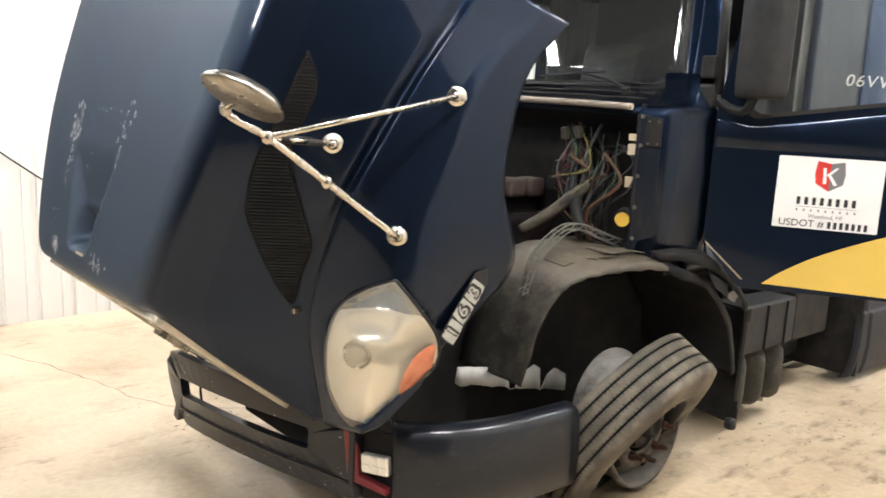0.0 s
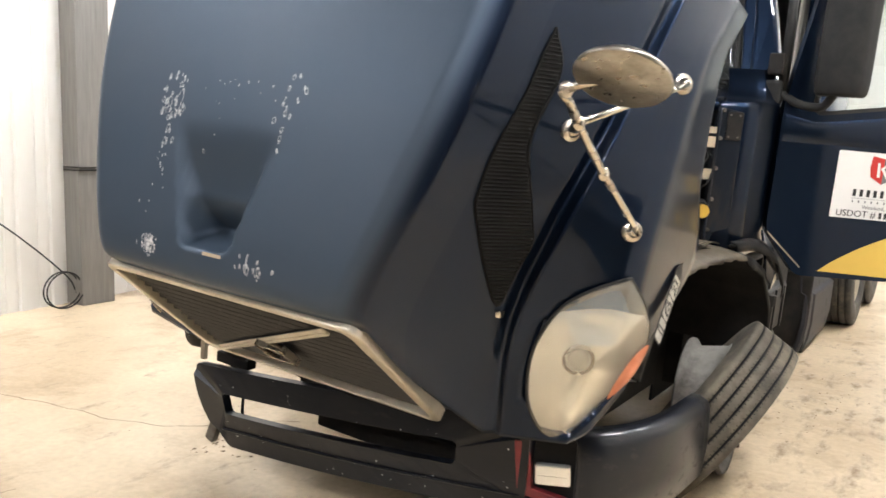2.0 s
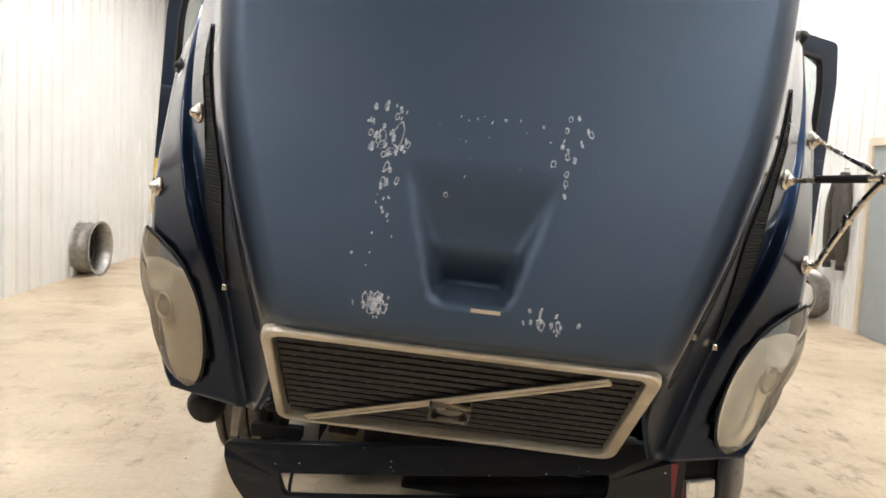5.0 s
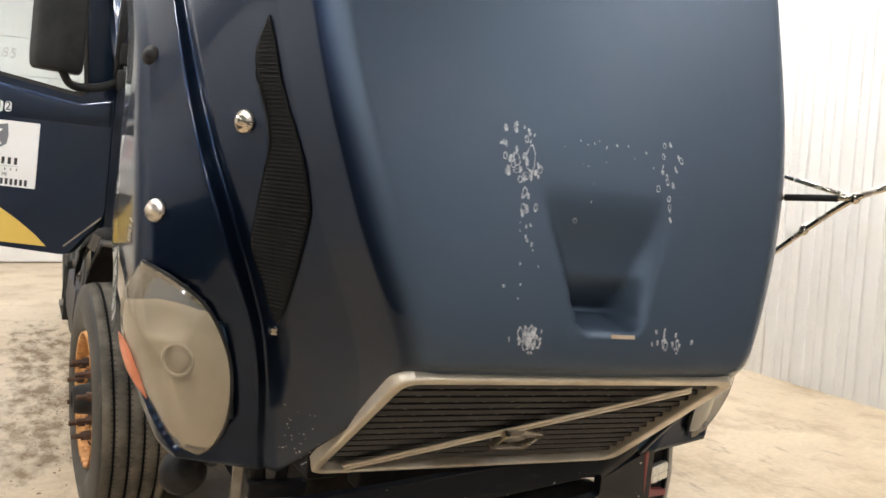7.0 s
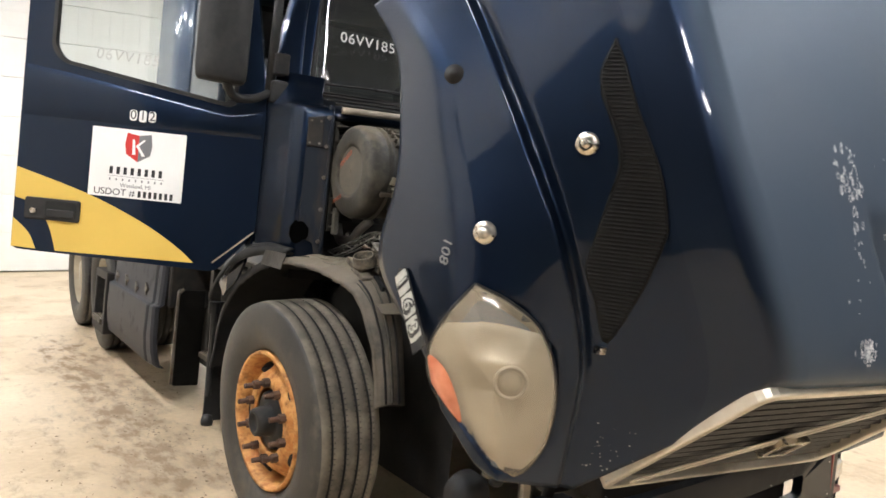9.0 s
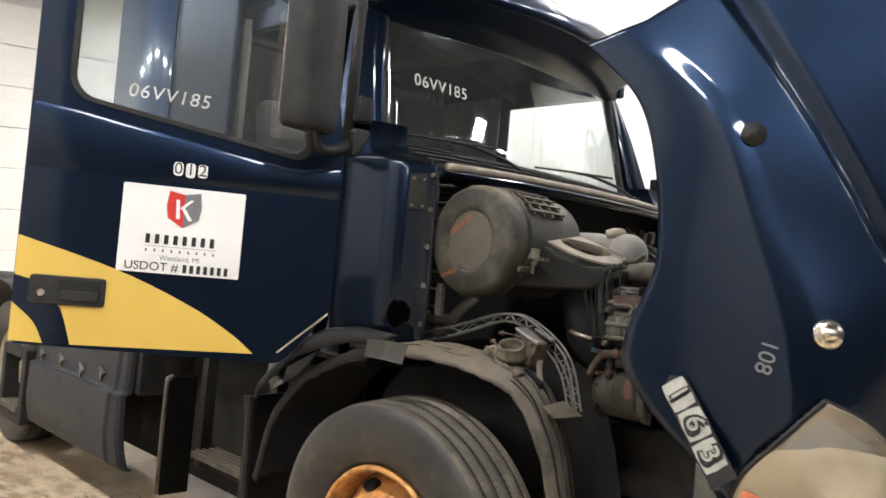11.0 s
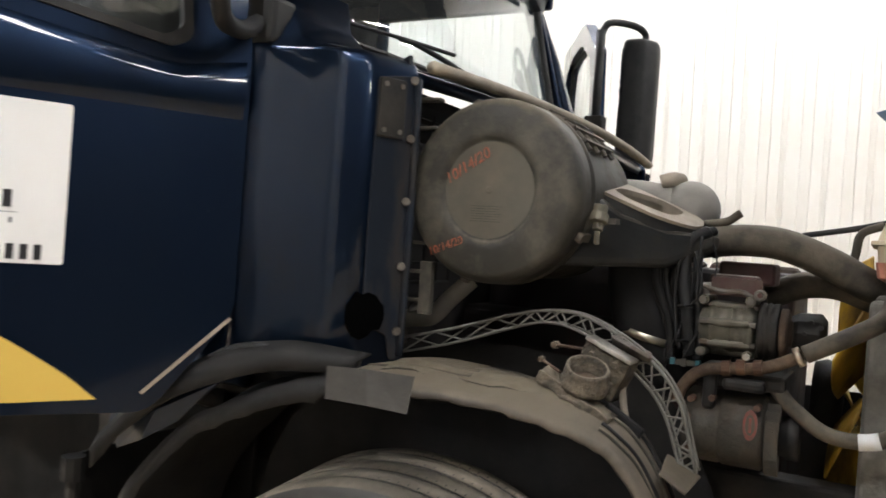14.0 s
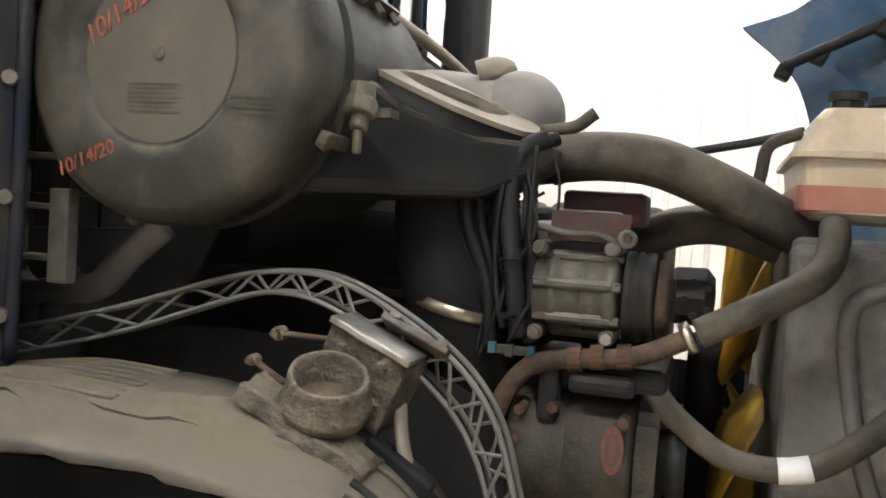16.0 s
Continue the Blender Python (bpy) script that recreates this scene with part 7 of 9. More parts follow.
lathe(bm, [(0.0, 0.140), (0.060, 0.140), (0.063, 0.143), (0.063, 0.150), (0.058, 0.153), (0.063, 0.156), (0.063, 0.162), (0.058, 0.165), (0.063, 0.168), (0.063, 0.178), (0.060, 0.181), (0.0, 0.181)], cm, 48)
part("clutch_pulley", bm, DARK, compressor, "black grooved clutch pulley", smooth=True)
bm = bmesh.new()
lathe(bm, [(0.0, 0.182), (0.052, 0.182), (0.054, 0.185), (0.054, 0.196), (0.048, 0.200), (0.03, 0.200), (0.028, 0.206), (0.0, 0.206)], cm, 40)
part("clutch_plate", bm, RUSTP, compressor, "rusty clutch plate", smooth=True)
bm = bmesh.new()
rows = [[Vector((-0.635 + 0.004 * math.sin(y * 60), y, z)) for y in np.linspace(2.572, 2.680, 9)] for z in (1.334, 1.352, 1.374)]
quad_strip(bm, rows)
plate = part("red_tab_plate", bm, REDP, compressor, "dusty red sheet bracket", mods=SOLID(0.006, 0))
bm = bmesh.new()
lathe(bm, [(0.013, -0.004), (0.013, 0.004), (0.006, 0.004), (0.006, -0.004)], Matrix.Translation((-0.638, 2.575, 1.341)) @ Matrix.Rotation(radians(90), 4, "Y"), 20, closed=True)
part("bracket_eye", bm, ALUD, plate, smooth=True)
bm = bmesh.new()
tube(bm, [(-0.645, 2.695, 1.352), (-0.648, 2.655, 1.344), (-0.648, 2.615, 1.346), (-0.645, 2.59, 1.336)], 0.005, 16, 8)
part("formed_pipe", bm, ALUD, compressor, smooth=True)
hose("ac_pipe", [(-0.60, 2.72, 1.352), (-0.60, 2.66, 1.356), (-0.61, 2.60, 1.345), (-0.60, 2.585, 1.36)], 0.006, STEEL)
# dark accessories carrier between the two machines
b = bmesh.new()
box(b, (0.20, 0.20, 0.035), (-0.54, 2.61, 1.150))
box(b, (0.03, 0.09, 0.028), (-0.655, 2.592, 1.144))
box(b, (0.03, 0.03, 0.09), (-0.645, 2.665, 1.125))
box(b, (0.12, 0.10, 0.30), (-0.44, 2.60, 1.14))
part("accessory_bracket", b, DARK, truck, "grimy black accessory bracket", mods=BEV(0.01))
# alternator below
bm = bmesh.new()
gm = Matrix.Translation((-0.585, 2.72, 1.035)) @ Matrix.Rotation(radians(90), 4, "X")
lathe(bm, [(0.0, 0.0), (0.075, 0.0), (0.083, 0.008), (0.083, 0.075), (0.080, 0.078), (0.080, 0.083), (0.084, 0.086), (0.084, 0.165), (0.078, 0.172), (0.0, 0.172)], gm, 40)
ALTD = material("oily_dark_aluminium", (0.060, 0.055, 0.045), 0.6, metal=0.25, dark=(0.028, 0.025, 0.021), scale=16, dust=(0.075, 0.058, 0.042), dust_amount=0.35, dust_scale=12, bump=0.3, bump_scale=110)
alternator = part("alternator", bm, ALTD, truck, "dull grey alternator with a red oval label", smooth=True)
for k in range(9):
    a = radians(110 + k * 18)
    bm = bmesh.new()
    o = Vector((0.0, 0.0, 0.19)) + Vector((0.07 * math.cos(a), 0.07 * math.sin(a), 0))
    box(bm, (0.006, 0.028, 0.04), gm @ o)
    part("cooling_fin", bm, ALTD, alternator)
bm = bmesh.new()
lathe(bm, [(0.045, 0.17), (0.045, 0.215), (0.05, 0.216), (0.05, 0.24), (0.0, 0.24)], gm, 28)
part("alternator_pulley", bm, DARK, alternator, smooth=True)
bm = bmesh.new()
lm = plane_at((-0.664, 2.572, 1.062), (0, -1, 0), (0, 0, 1))
lo = 1 if lm.col[2].x < 0 else -1
oval = lambda k: [(k * 0.015 * math.cos(a), k * 0.033 * math.sin(a)) for a in (2 * math.pi * j / 28 for j in range(28))]
prism(bm, oval(0.98), lm, lo * 0.005)
label = part("oval_label", bm, DISCD, alternator, "worn oval label with a red rim")
bm = bmesh.new()
prism(bm, oval(1.0), lm, lo * 0.0062, hole=oval(0.68))
REDLABEL = material("worn_red_print", (0.20, 0.045, 0.035), 0.6, dark=(0.09, 0.05, 0.04), scale=60)
part("label_rim", bm, REDLABEL, label)
bm = bmesh.new()
prism(bm, rect(-0.003, -0.016, 0.003, 0.016), lm @ Matrix.Translation((0, 0, lo * 0.0055)), lo * 0.0008)
part("label_bar", bm, REDLABEL, label)
for y, z in ((2.70, 1.10), (2.705, 1.06), (2.70, 0.99), (2.655, 1.108), (2.56, 1.10)):
    bm = bmesh.new()
    rod(bm, (-0.64, y, z), (-0.672, y, z), 0.008, seg=6)
    part("bolt", bm, RUSTD, alternator)
# fan, shroud and radiator
bm = bmesh.new()
lathe(bm, [(0.0, -0.03), (0.10, -0.03), (0.11, 0.0), (0.10, 0.04), (0.0, 0.05)], Matrix.Translation((0.0, 2.47, 1.05)) @ Matrix.Rotation(radians(90), 4, "X"), 24)
fan = part("fan_hub", bm, DARK, truck, "dirty yellow plastic cooling fan with black hub", smooth=True)
for k in range(9):
    a = 2 * math.pi * (k + 0.70) / 9
    bm = bmesh.new()
    rows = []
    for rr, w, tw in ((0.10, 0.05, 0.6), (0.20, 0.075, 0.5), (0.30, 0.085, 0.42), (0.40, 0.085, 0.36)):
        c = Vector((rr * math.cos(a), 0, rr * math.sin(a)))
        t = Vector((-math.sin(a), 0, math.cos(a)))
        rows.append([Vector((0, 2.405, 1.05)) + c + t * (w * e) * math.cos(tw) + Vector((0, 1, 0)) * (w * e * math.sin(tw)) for e in (-1, -0.3, 0.3, 1)])
    quad_strip(bm, rows)
    part("fan_blade", bm, FANY, fan, smooth=True, mods=SOLID(0.006, 0))
bm = bmesh.new()
lathe(bm, [(0.0, -0.040), (0.040, -0.040), (0.050, -0.022), (0.052, 0.028), (0.034, 0.042), (0.0, 0.044)], Matrix.Translation((-0.30, 2.50, 1.248)) @ Matrix.Rotation(radians(90), 4, "X"), 10)
clutch = part("idler_housing", bm, DARK, truck, "black bolted idler housing", mods=BEV(0.004))
for k in range(5):
    bm = bmesh.new()
    a = 2 * math.pi * k / 5
    rod(bm, (-0.345 + 0.004 * k, 2.485 + 0.02 * math.cos(a), 1.248 + 0.03 * math.sin(a)), (-0.356, 2.485 + 0.02 * math.cos(a), 1.248 + 0.03 * math.sin(a)), 0.006, seg=6)
    part("bolt", bm, DARK, clutch)
bm = bmesh.new()
ball(bm, (-0.47, 2.80, 1.285), 0.055, (0.8, 0.75, 1.3), 18)
part("red_housing", bm, REDP, engine, "dusty dark red cast housing", smooth=True)
bm = bmesh.new()
box(bm, (1.05, 0.14, 0.86), (0.0, 2.285, 0.93))
radiator = part("radiator", bm, RAD, truck, "dusty grey radiator with crusted side tank", mods=BEV(0.012, 3))
for s in (-1, 1):
    bm = bmesh.new()
    box(bm, (0.05, 0.17, 0.90), (s * 0.54, 2.28, 0.90))
    part("radiator_side", bm, RAD, radiator, mods=BEV(0.015, 3))
    bm = bmesh.new()
    tube(bm, [(s * 0.568, 2.24, 1.30), (s * 0.572, 2.29, 1.26), (s * 0.572, 2.27, 1.10), (s * 0.57, 2.22, 0.95)], 0.012, 20, 8)
    part("pressed_channel", bm, RAD, radiator, smooth=True)
# coolant tank on top
bm = bmesh.new()
secs = []
for z, x0, x1, y0, y1 in ((1.385, -0.50, -0.25, 2.20, 2.335), (1.395, -0.52, -0.22, 2.18, 2.345), (1.425, -0.525, -0.2, 2.17, 2.355), (1.468, -0.53, -0.2, 2.165, 2.36), (1.470, -0.54, -0.19, 2.155, 2.372), (1.478, -0.54, -0.19, 2.155, 2.372), (1.480, -0.53, -0.2, 2.165, 2.36), (1.525, -0.52, -0.2, 2.175, 2.345), (1.543, -0.50, -0.22, 2.19, 2.33)):
    secs.append([Vector((x, y, z)) for x, y in rounded([(x0, y0), (x1, y0), (x1, y1), (x0, y1)], 0.025, 4)])
ring_loft(bm, secs)
tank = part("coolant_tank", bm, TANK, truck, "yellowed translucent coolant tank with red coolant", smooth=False)
bm = bmesh.new()
secs = []
for z, g in ((1.388, 0.0), (1.398, 0.018), (1.432, 0.0235)):
    secs.append([Vector((x, y, z)) for x, y in rounded([(-0.5035 - g, 2.198 - g * 0.9), (-0.23 + g, 2.198 - g * 0.9), (-0.23 + g, 2.3375 + g), (-0.5035 - g, 2.3375 + g)], 0.025, 4)])
ring_loft(bm, secs, caps=False)
part("coolant_level", bm, TANKR, tank)
for x, y in ((-0.47, 2.30), (-0.42, 2.24)):
    bm = bmesh.new()
    lathe(bm, [(0.022, 1.54), (0.022, 1.555), (0.026, 1.556), (0.026, 1.568), (0.0, 1.57)], Matrix.Translation((x, y, 0)), 16)
    part("tank_cap", bm, BLACK, tank)
# hinge strut and bracket inside the open hood
hose("hood_strut", [(1.03, 2.30, 1.90), (1.05, 2.13, 1.985), (1.06, 1.95, 2.07), (1.06, 1.80, 2.14)], 0.018, BLACK, "black hood strut inside the open hood")
for y, z in ((2.30, 1.885), (2.20, 1.935), (2.02, 2.02)):
    b = bmesh.new()
    box(b, (0.05, 0.05, 0.05), (1.06, y, z), Matrix.Rotation(radians(25), 3, "X"))
    part("strut_bracket", b, DARK, truck, mods=BEV(0.01))

# flexible lattice strip lying over the right arch
def lattice(s, x):
    rail = None
    for layer, dx in enumerate((0.0, -0.028)):
        top = curve_points([(s * (x + dx), y, z) for y, z in ((3.43, 1.150), (3.222, 1.205), (3.049, 1.260), (2.968, 1.275), (2.891, 1.270), (2.800, 1.230), (2.726, 1.178), (2.682, 1.118), (2.655, 1.035), (2.640, 0.985))], 44)
        low = curve_points([(s * (x + dx), y, z) for y, z in ((3.43, 1.114), (3.220, 1.171), (3.05, 1.231), (2.975, 1.248), (2.904, 1.238), (2.822, 1.196), (2.748, 1.140), (2.708, 1.085), (2.685, 1.025), (2.672, 0.985))], 44)
        b = bmesh.new()
        tube(b, top, 0.0038, 60, 6)
        if rail is None:
            rail = part("lattice_strip", b, LATT, truck, "grey plastic lattice seal strip over the wheel arch", smooth=True)
        else:
            part("lattice_rail", b, LATT, rail, smooth=True)
        b = bmesh.new()
        tube(b, low, 0.0034, 60, 6)
        part("lattice_rail", b, LATT, rail, smooth=True)
        for i in range(0, 43, 4):
            u, v = (top, low) if layer == 0 else (low, top)
            for a, c in ((u[i], v[min(i + 2, 44)]), (v[min(i + 2, 44)], u[min(i + 4, 44)])):
                b = bmesh.new()
                rod(b, a, c, 0.0024, seg=5)
                part("lattice_web", b, LATT, rail)


lattice(-1, 0.86)
lattice(1, 0.92)
b = bmesh.new()
prism(b, rounded([(0.0, 0.0), (0.155, -0.012), (0.165, 0.045), (0.03, 0.075)], 0.008), plane_at((-0.825, 2.635, 0.972), (-1, 0.05, 0.05), (0, 0.85, 0.52)), 0.005)
part("arch_end_bracket", b, DUSTY, arch_right, "dusty flat bracket at the end of the arch", mods=BEV(0.002))

# ribbed frame and dark backing beside the air cleaner
b = bmesh.new()
for y, z, dy, dz in ((3.33, 1.50, 0.03, 0.50), (3.25, 1.30, 0.03, 0.12)):
    box(b, (0.02, dy, dz), (-0.925, y, z))
for z in np.linspace(1.27, 1.73, 8):
    box(b, (0.03, 0.09, 0.008), (-0.915, 3.295, z))
part("bay_screen_frame", b, DUSTY2, truck, "black ribbed plastic screen frame", mods=BEV(0.002))
b = bmesh.new()
box(b, (0.42, 0.012, 0.03), (-0.72, 3.405, 1.735))
bay_screen = part("bay_screen", b, BLACK, truck, "black plastic lattice screen")
for k in range(9):
    b = bmesh.new()
    rod(b, (-0.90, 3.40, 1.30 + k * 0.05), (-0.55, 3.40, 1.30 + k * 0.05), 0.004, seg=5)
    part("screen_bar", b, BLACK, bay_screen)
for k in range(6):
    b = bmesh.new()
    rod(b, (-0.90 + k * 0.07, 3.40, 1.30), (-0.90 + k * 0.07, 3.40, 1.735), 0.004, seg=5)
    part("screen_bar", b, BLACK, bay_screen)
hose("elbow_hose", [(-0.80, 3.48, 1.28), (-0.80, 3.455, 1.225), (-0.80, 3.417, 1.203), (-0.80, 3.356, 1.215), (-0.80, 3.30, 1.225), (-0.79, 3.26, 1.27), (-0.76, 3.22, 1.32)], 0.022, DUSTE, "dusty grey heater elbow hose", 30, 12)
b = bmesh.new()
tube(b, [(-0.80, 3.356, 1.205), (-0.805, 3.352, 1.235), (-0.80, 3.34, 1.245)], 0.012, 10, 8)
rod(b, (-0.80, 3.385, 1.15), (-0.80, 3.385, 1.20), 0.016)
part("brass_fitting", b, ALUD, truck, smooth=True)
# torn hole at the right column's foot: near-black plate, its dark painted in
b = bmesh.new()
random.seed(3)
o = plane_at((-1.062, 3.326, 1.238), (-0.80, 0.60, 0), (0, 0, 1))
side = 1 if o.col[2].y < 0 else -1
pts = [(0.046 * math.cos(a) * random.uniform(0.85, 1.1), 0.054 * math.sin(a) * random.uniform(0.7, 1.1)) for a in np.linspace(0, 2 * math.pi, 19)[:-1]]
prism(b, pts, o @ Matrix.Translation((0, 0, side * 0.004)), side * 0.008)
part("torn_hole_plate", b, PAINTED_DARK, truck, "ragged near-black plate painted as a hole torn in the column")

# black sheet added in front of the left wheel for the dark there
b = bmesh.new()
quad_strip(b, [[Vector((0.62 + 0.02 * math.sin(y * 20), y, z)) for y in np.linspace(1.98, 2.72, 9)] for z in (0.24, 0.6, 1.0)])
part("wheel_front_dark_sheet", b, LINER, truck, "added black sheet for the dark before the wheel", mods=SOLID(0.01, 0))
# left side of the bay: looms, fuse labels, yellow cap, hoses
random.seed(21)
for k in range(34):
    c = ("black", "grey", "black", "red", "black", "green", "grey", "orange", "black", "yellow")[k % 10]
    x0 = random.uniform(0.56, 0.90)
    d = 0.06 if k % 3 else 0.12
    pts = [(x0 * 0.85 + random.uniform(-d, d), 3.40, random.uniform(1.56, 1.72)), (x0 + random.uniform(-d, d), random.uniform(3.22, 3.34), random.uniform(1.50, 1.62)), (x0 + random.uniform(-d, d), random.uniform(3.17, 3.26), random.uniform(1.40, 1.48)), (x0 * 0.6 + 0.30 + random.uniform(-d, d) * 0.5, random.uniform(3.16, 3.24), random.uniform(1.28, 1.36)), (0.78 + random.uniform(-0.06, 0.06), 3.22, random.uniform(1.14, 1.22))]
    hose("loom_wire", pts, random.choice((0.003, 0.004, 0.005, 0.008)), WIRE[c], "", 22, 6)
for k in range(5):
    hose("taped_loom", [(0.50 + 0.06 * k, 3.42, 1.66 - 0.02 * k), (0.58 + 0.06 * k, 3.36, 1.56 - 0.03 * k), (0.66 + 0.04 * k, 3.30, 1.40), (0.74 + 0.02 * k, 3.28, 1.20)], 0.016, DARK, "", 22, 8)
hose("black_loom", [(0.55, 3.35, 1.60), (0.62, 3.25, 1.48), (0.72, 3.18, 1.33), (0.80, 3.15, 1.20)], 0.024, BLACK, "black wiring loom", 24, 10)
hose("grey_hose", [(0.50, 3.05, 1.18), (0.62, 3.12, 1.28), (0.72, 3.22, 1.40), (0.76, 3.33, 1.46)], 0.028, HOSE, "grey bypass hose", 24, 12)
for x, y, z in ((0.52, 3.30, 1.66), (0.60, 3.30, 1.67), (0.56, 3.18, 1.42), (0.58, 3.20, 1.50)):
    b = bmesh.new()
    box(b, (0.035, 0.03, 0.06), (x, y, z), Euler((0.2, random.uniform(-0.4, 0.4), 0)).to_matrix())
    part("bay_connector", b, ALU if z > 1.6 else BLACK, truck, mods=BEV(0.004))
b = bmesh.new()
rod(b, (0.945, 3.25, 1.288), (0.97, 3.22, 1.288), 0.032, seg=18)
part("yellow_cap", b, BRASS, truck, "round yellow filler cap")
b = bmesh.new()
rod(b, (0.93, 3.30, 1.30), (0.95, 3.245, 1.29), 0.042, seg=18)
part("cap_neck", b, BLACK, truck)
for z, h in ((1.665, 0.03), (1.61, 0.05), (1.46, 0.05)):
    b = bmesh.new()
    m = plane_at((0.935, 3.262, z), (0.97, 0.25, 0), (0, 0, 1))
    prism(b, rect(0, -h / 2, 0.035, h / 2), m, 0.002 if m.col[2].y < 0 else -0.002)
    part("warning_label", b, TANK, truck, "small cream warning label")
# loose casting left lying on the right arch
PUMP_AT = Vector((-0.90, 2.832, 1.172))
pump = thing("loose_pump_casting", TILTED @ Matrix.Translation(PUMP_AT) @ Matrix.Diagonal((0.9, 0.9, 0.9, 1)), "mud-caked broken pump casting lying on the wheel arch", "engine part")
LEAN = Matrix(((1, 0, 0), (0, 0.92, -0.39), (0, 0.39, 0.92)))          # its own y runs back and up, z up and forward


def caked(name, b, mat, parent, cuts, rough, label=""):
    """A casting whose skin is uneven with dried mud."""
    bmesh.ops.subdivide_edges(b, edges=b.edges, cuts=cuts, use_grid_fill=True)
    for v in b.verts:
        v.co += noise.noise_vector(v.co * 26) * rough + noise.noise_vector(v.co * 85) * rough * 0.6
    return part(name, b, mat, parent, label, smooth=True)


b = bmesh.new()
box(b, (0.085, 0.112, 0.100), LEAN @ Vector((0.012, 0.0, -0.004)), LEAN)
caked("casting", b, MUD, pump, 9, 0.0040)
b = bmesh.new()
box(b, (0.075, 0.070, 0.050), LEAN @ Vector((-0.005, 0.012, -0.066)), LEAN)
caked("casting_foot", b, MUD, pump, 6, 0.0050)
b = bmesh.new()
box(b, (0.060, 0.116, 0.008), LEAN @ Vector((-0.010, 0.0, 0.050)), LEAN)
caked("bare_edge", b, STEEL, pump, 4, 0.0012, "bare pitted metal edge")
b = bmesh.new()
box(b, (0.045, 0.100, 0.010), LEAN @ Vector((0.040, -0.030, 0.062)), LEAN @ Matrix.Rotation(radians(28), 3, "Y"))
cover = part("port_cover", b, ALUD, pump, "grey port cover plate", mods=BEV(0.003))
# solid black block: the dark of the port opening painted in
b = bmesh.new()
box(b, (0.020, 0.030, 0.006), LEAN @ Vector((0.034, -0.034, 0.068)), LEAN @ Matrix.Rotation(radians(28), 3, "Y"))
part("port", b, LINER, cover, mods=BEV(0.003))
for v in (0.006, -0.068):
    b = bmesh.new()
    p = LEAN @ Vector((0.032, v, 0.068))
    rod(b, p, p + LEAN @ Vector((-0.004, 0, 0.010)), 0.010, 0.008, seg=10)
    part("cover_bolt", b, ALUD, cover)
for u, w in ((0.030, 0.022), (-0.028, 0.028), (-0.036, -0.020)):
    b = bmesh.new()
    p = LEAN @ Vector((-0.030, u, w))
    rod(b, p, p + Vector((-0.010, 0, 0)), 0.009, 0.006, seg=8)
    part("face_boss", b, MUD, pump)
# open cup standing before the block
cup_up = Vector((-0.36, -0.22, 0.90)).normalized()
b = bmesh.new()
m = Matrix.Translation((-0.074, 0.016, -0.026)) @ cup_up.to_track_quat("Z", "Y").to_matrix().to_4x4() @ Matrix.Diagonal((1.16, 1.16, 0.95, 1))
lathe(b, [(0.047, -0.010), (0.048, 0.004), (0.045, 0.010), (0.0425, 0.036), (0.0415, 0.043), (0.037, 0.0435), (0.035, 0.038), (0.034, -0.002), (0.030, -0.010)], m, 32, closed=True)
for v in b.verts:
    v.co += noise.noise_vector(v.co * 50) * 0.0022 + noise.noise_vector(v.co * 120) * 0.0010
cup = part("bore_cup", b, MUD, pump, "mud-caked round bore", smooth=True)
b = bmesh.new()
bmesh.ops.create_circle(b, cap_ends=True, segments=24, radius=0.035, matrix=m)
part("bore", b, RUSTP, cup)
# flange below the cup, with a ring lug and a stub
b = bmesh.new()
box(b, (0.064, 0.185, 0.024), (-0.086, 0.030, -0.058), Matrix.Rotation(radians(27), 3, "X"))
caked("flange", b, MUD, pump, 9, 0.0055)
b = bmesh.new()
lathe(b, [(0.032 + 0.012 * math.cos(a), 0.012 * math.sin(a)) for a in (2 * math.pi * k / 8 for k in range(8))], Matrix.Translation((-0.104, 0.046, -0.088)) @ Matrix.Rotation(radians(80), 4, "Y") @ Matrix.Diagonal((0.85, 1.15, 1, 1)), 20, closed=True)
caked("ring_lug", b, MUD, pump, 1, 0.0030)
b = bmesh.new()
box(b, (0.03, 0.034, 0.018), (-0.090, -0.026, -0.092), Matrix.Rotation(radians(32), 3, "X"))
caked("stub", b, MUD, pump, 3, 0.0030)
# rusty arms with eyes and nuts
for pts, r in (([(-0.05, 0.132, 0.008), (-0.055, 0.110, -0.002), (-0.06, 0.080, -0.014)], 0.0058), ([(-0.03, 0.108, 0.042), (-0.03, 0.075, 0.042), (-0.02, 0.045, 0.040)], 0.0075), ([(-0.06, 0.118, -0.024), (-0.065, 0.098, -0.028), (-0.07, 0.078, -0.033)], 0.0065)):
    b = bmesh.new()
    tube(b, pts, r * 1.2, 12, 8, flat=0.4)
    arm = part("bent_arm", b, RUSTP, pump, smooth=True)
    b = bmesh.new()
    p = Vector(pts[0])
    rod(b, p + Vector((-0.007, 0, 0)), p + Vector((0.007, 0, 0)), r * 1.25, seg=12)
    part("arm_eye", b, MUD, arm)
    b = bmesh.new()
    rod(b, p + Vector((-0.016, 0, 0)), p + Vector((-0.008, 0, 0)), r * 0.8, seg=6)
    part("arm_bolt", b, RUSTP, arm)
b = bmesh.new()
box(b, (0.02, 0.09, 0.03), (-0.93, 2.775, 1.075), Matrix.Rotation(radians(30), 3, "X"))
part("strut_bracket", b, LINER, truck, mods=BEV(0.004))
hose("kick_strap", [(-0.87, 2.80, 1.15), (-0.88, 2.785, 1.08), (-0.89, 2.75, 1.02), (-0.90, 2.70, 0.98)], 0.016, TRIM, "pale flat support strap", 20, 8, flat=0.4)

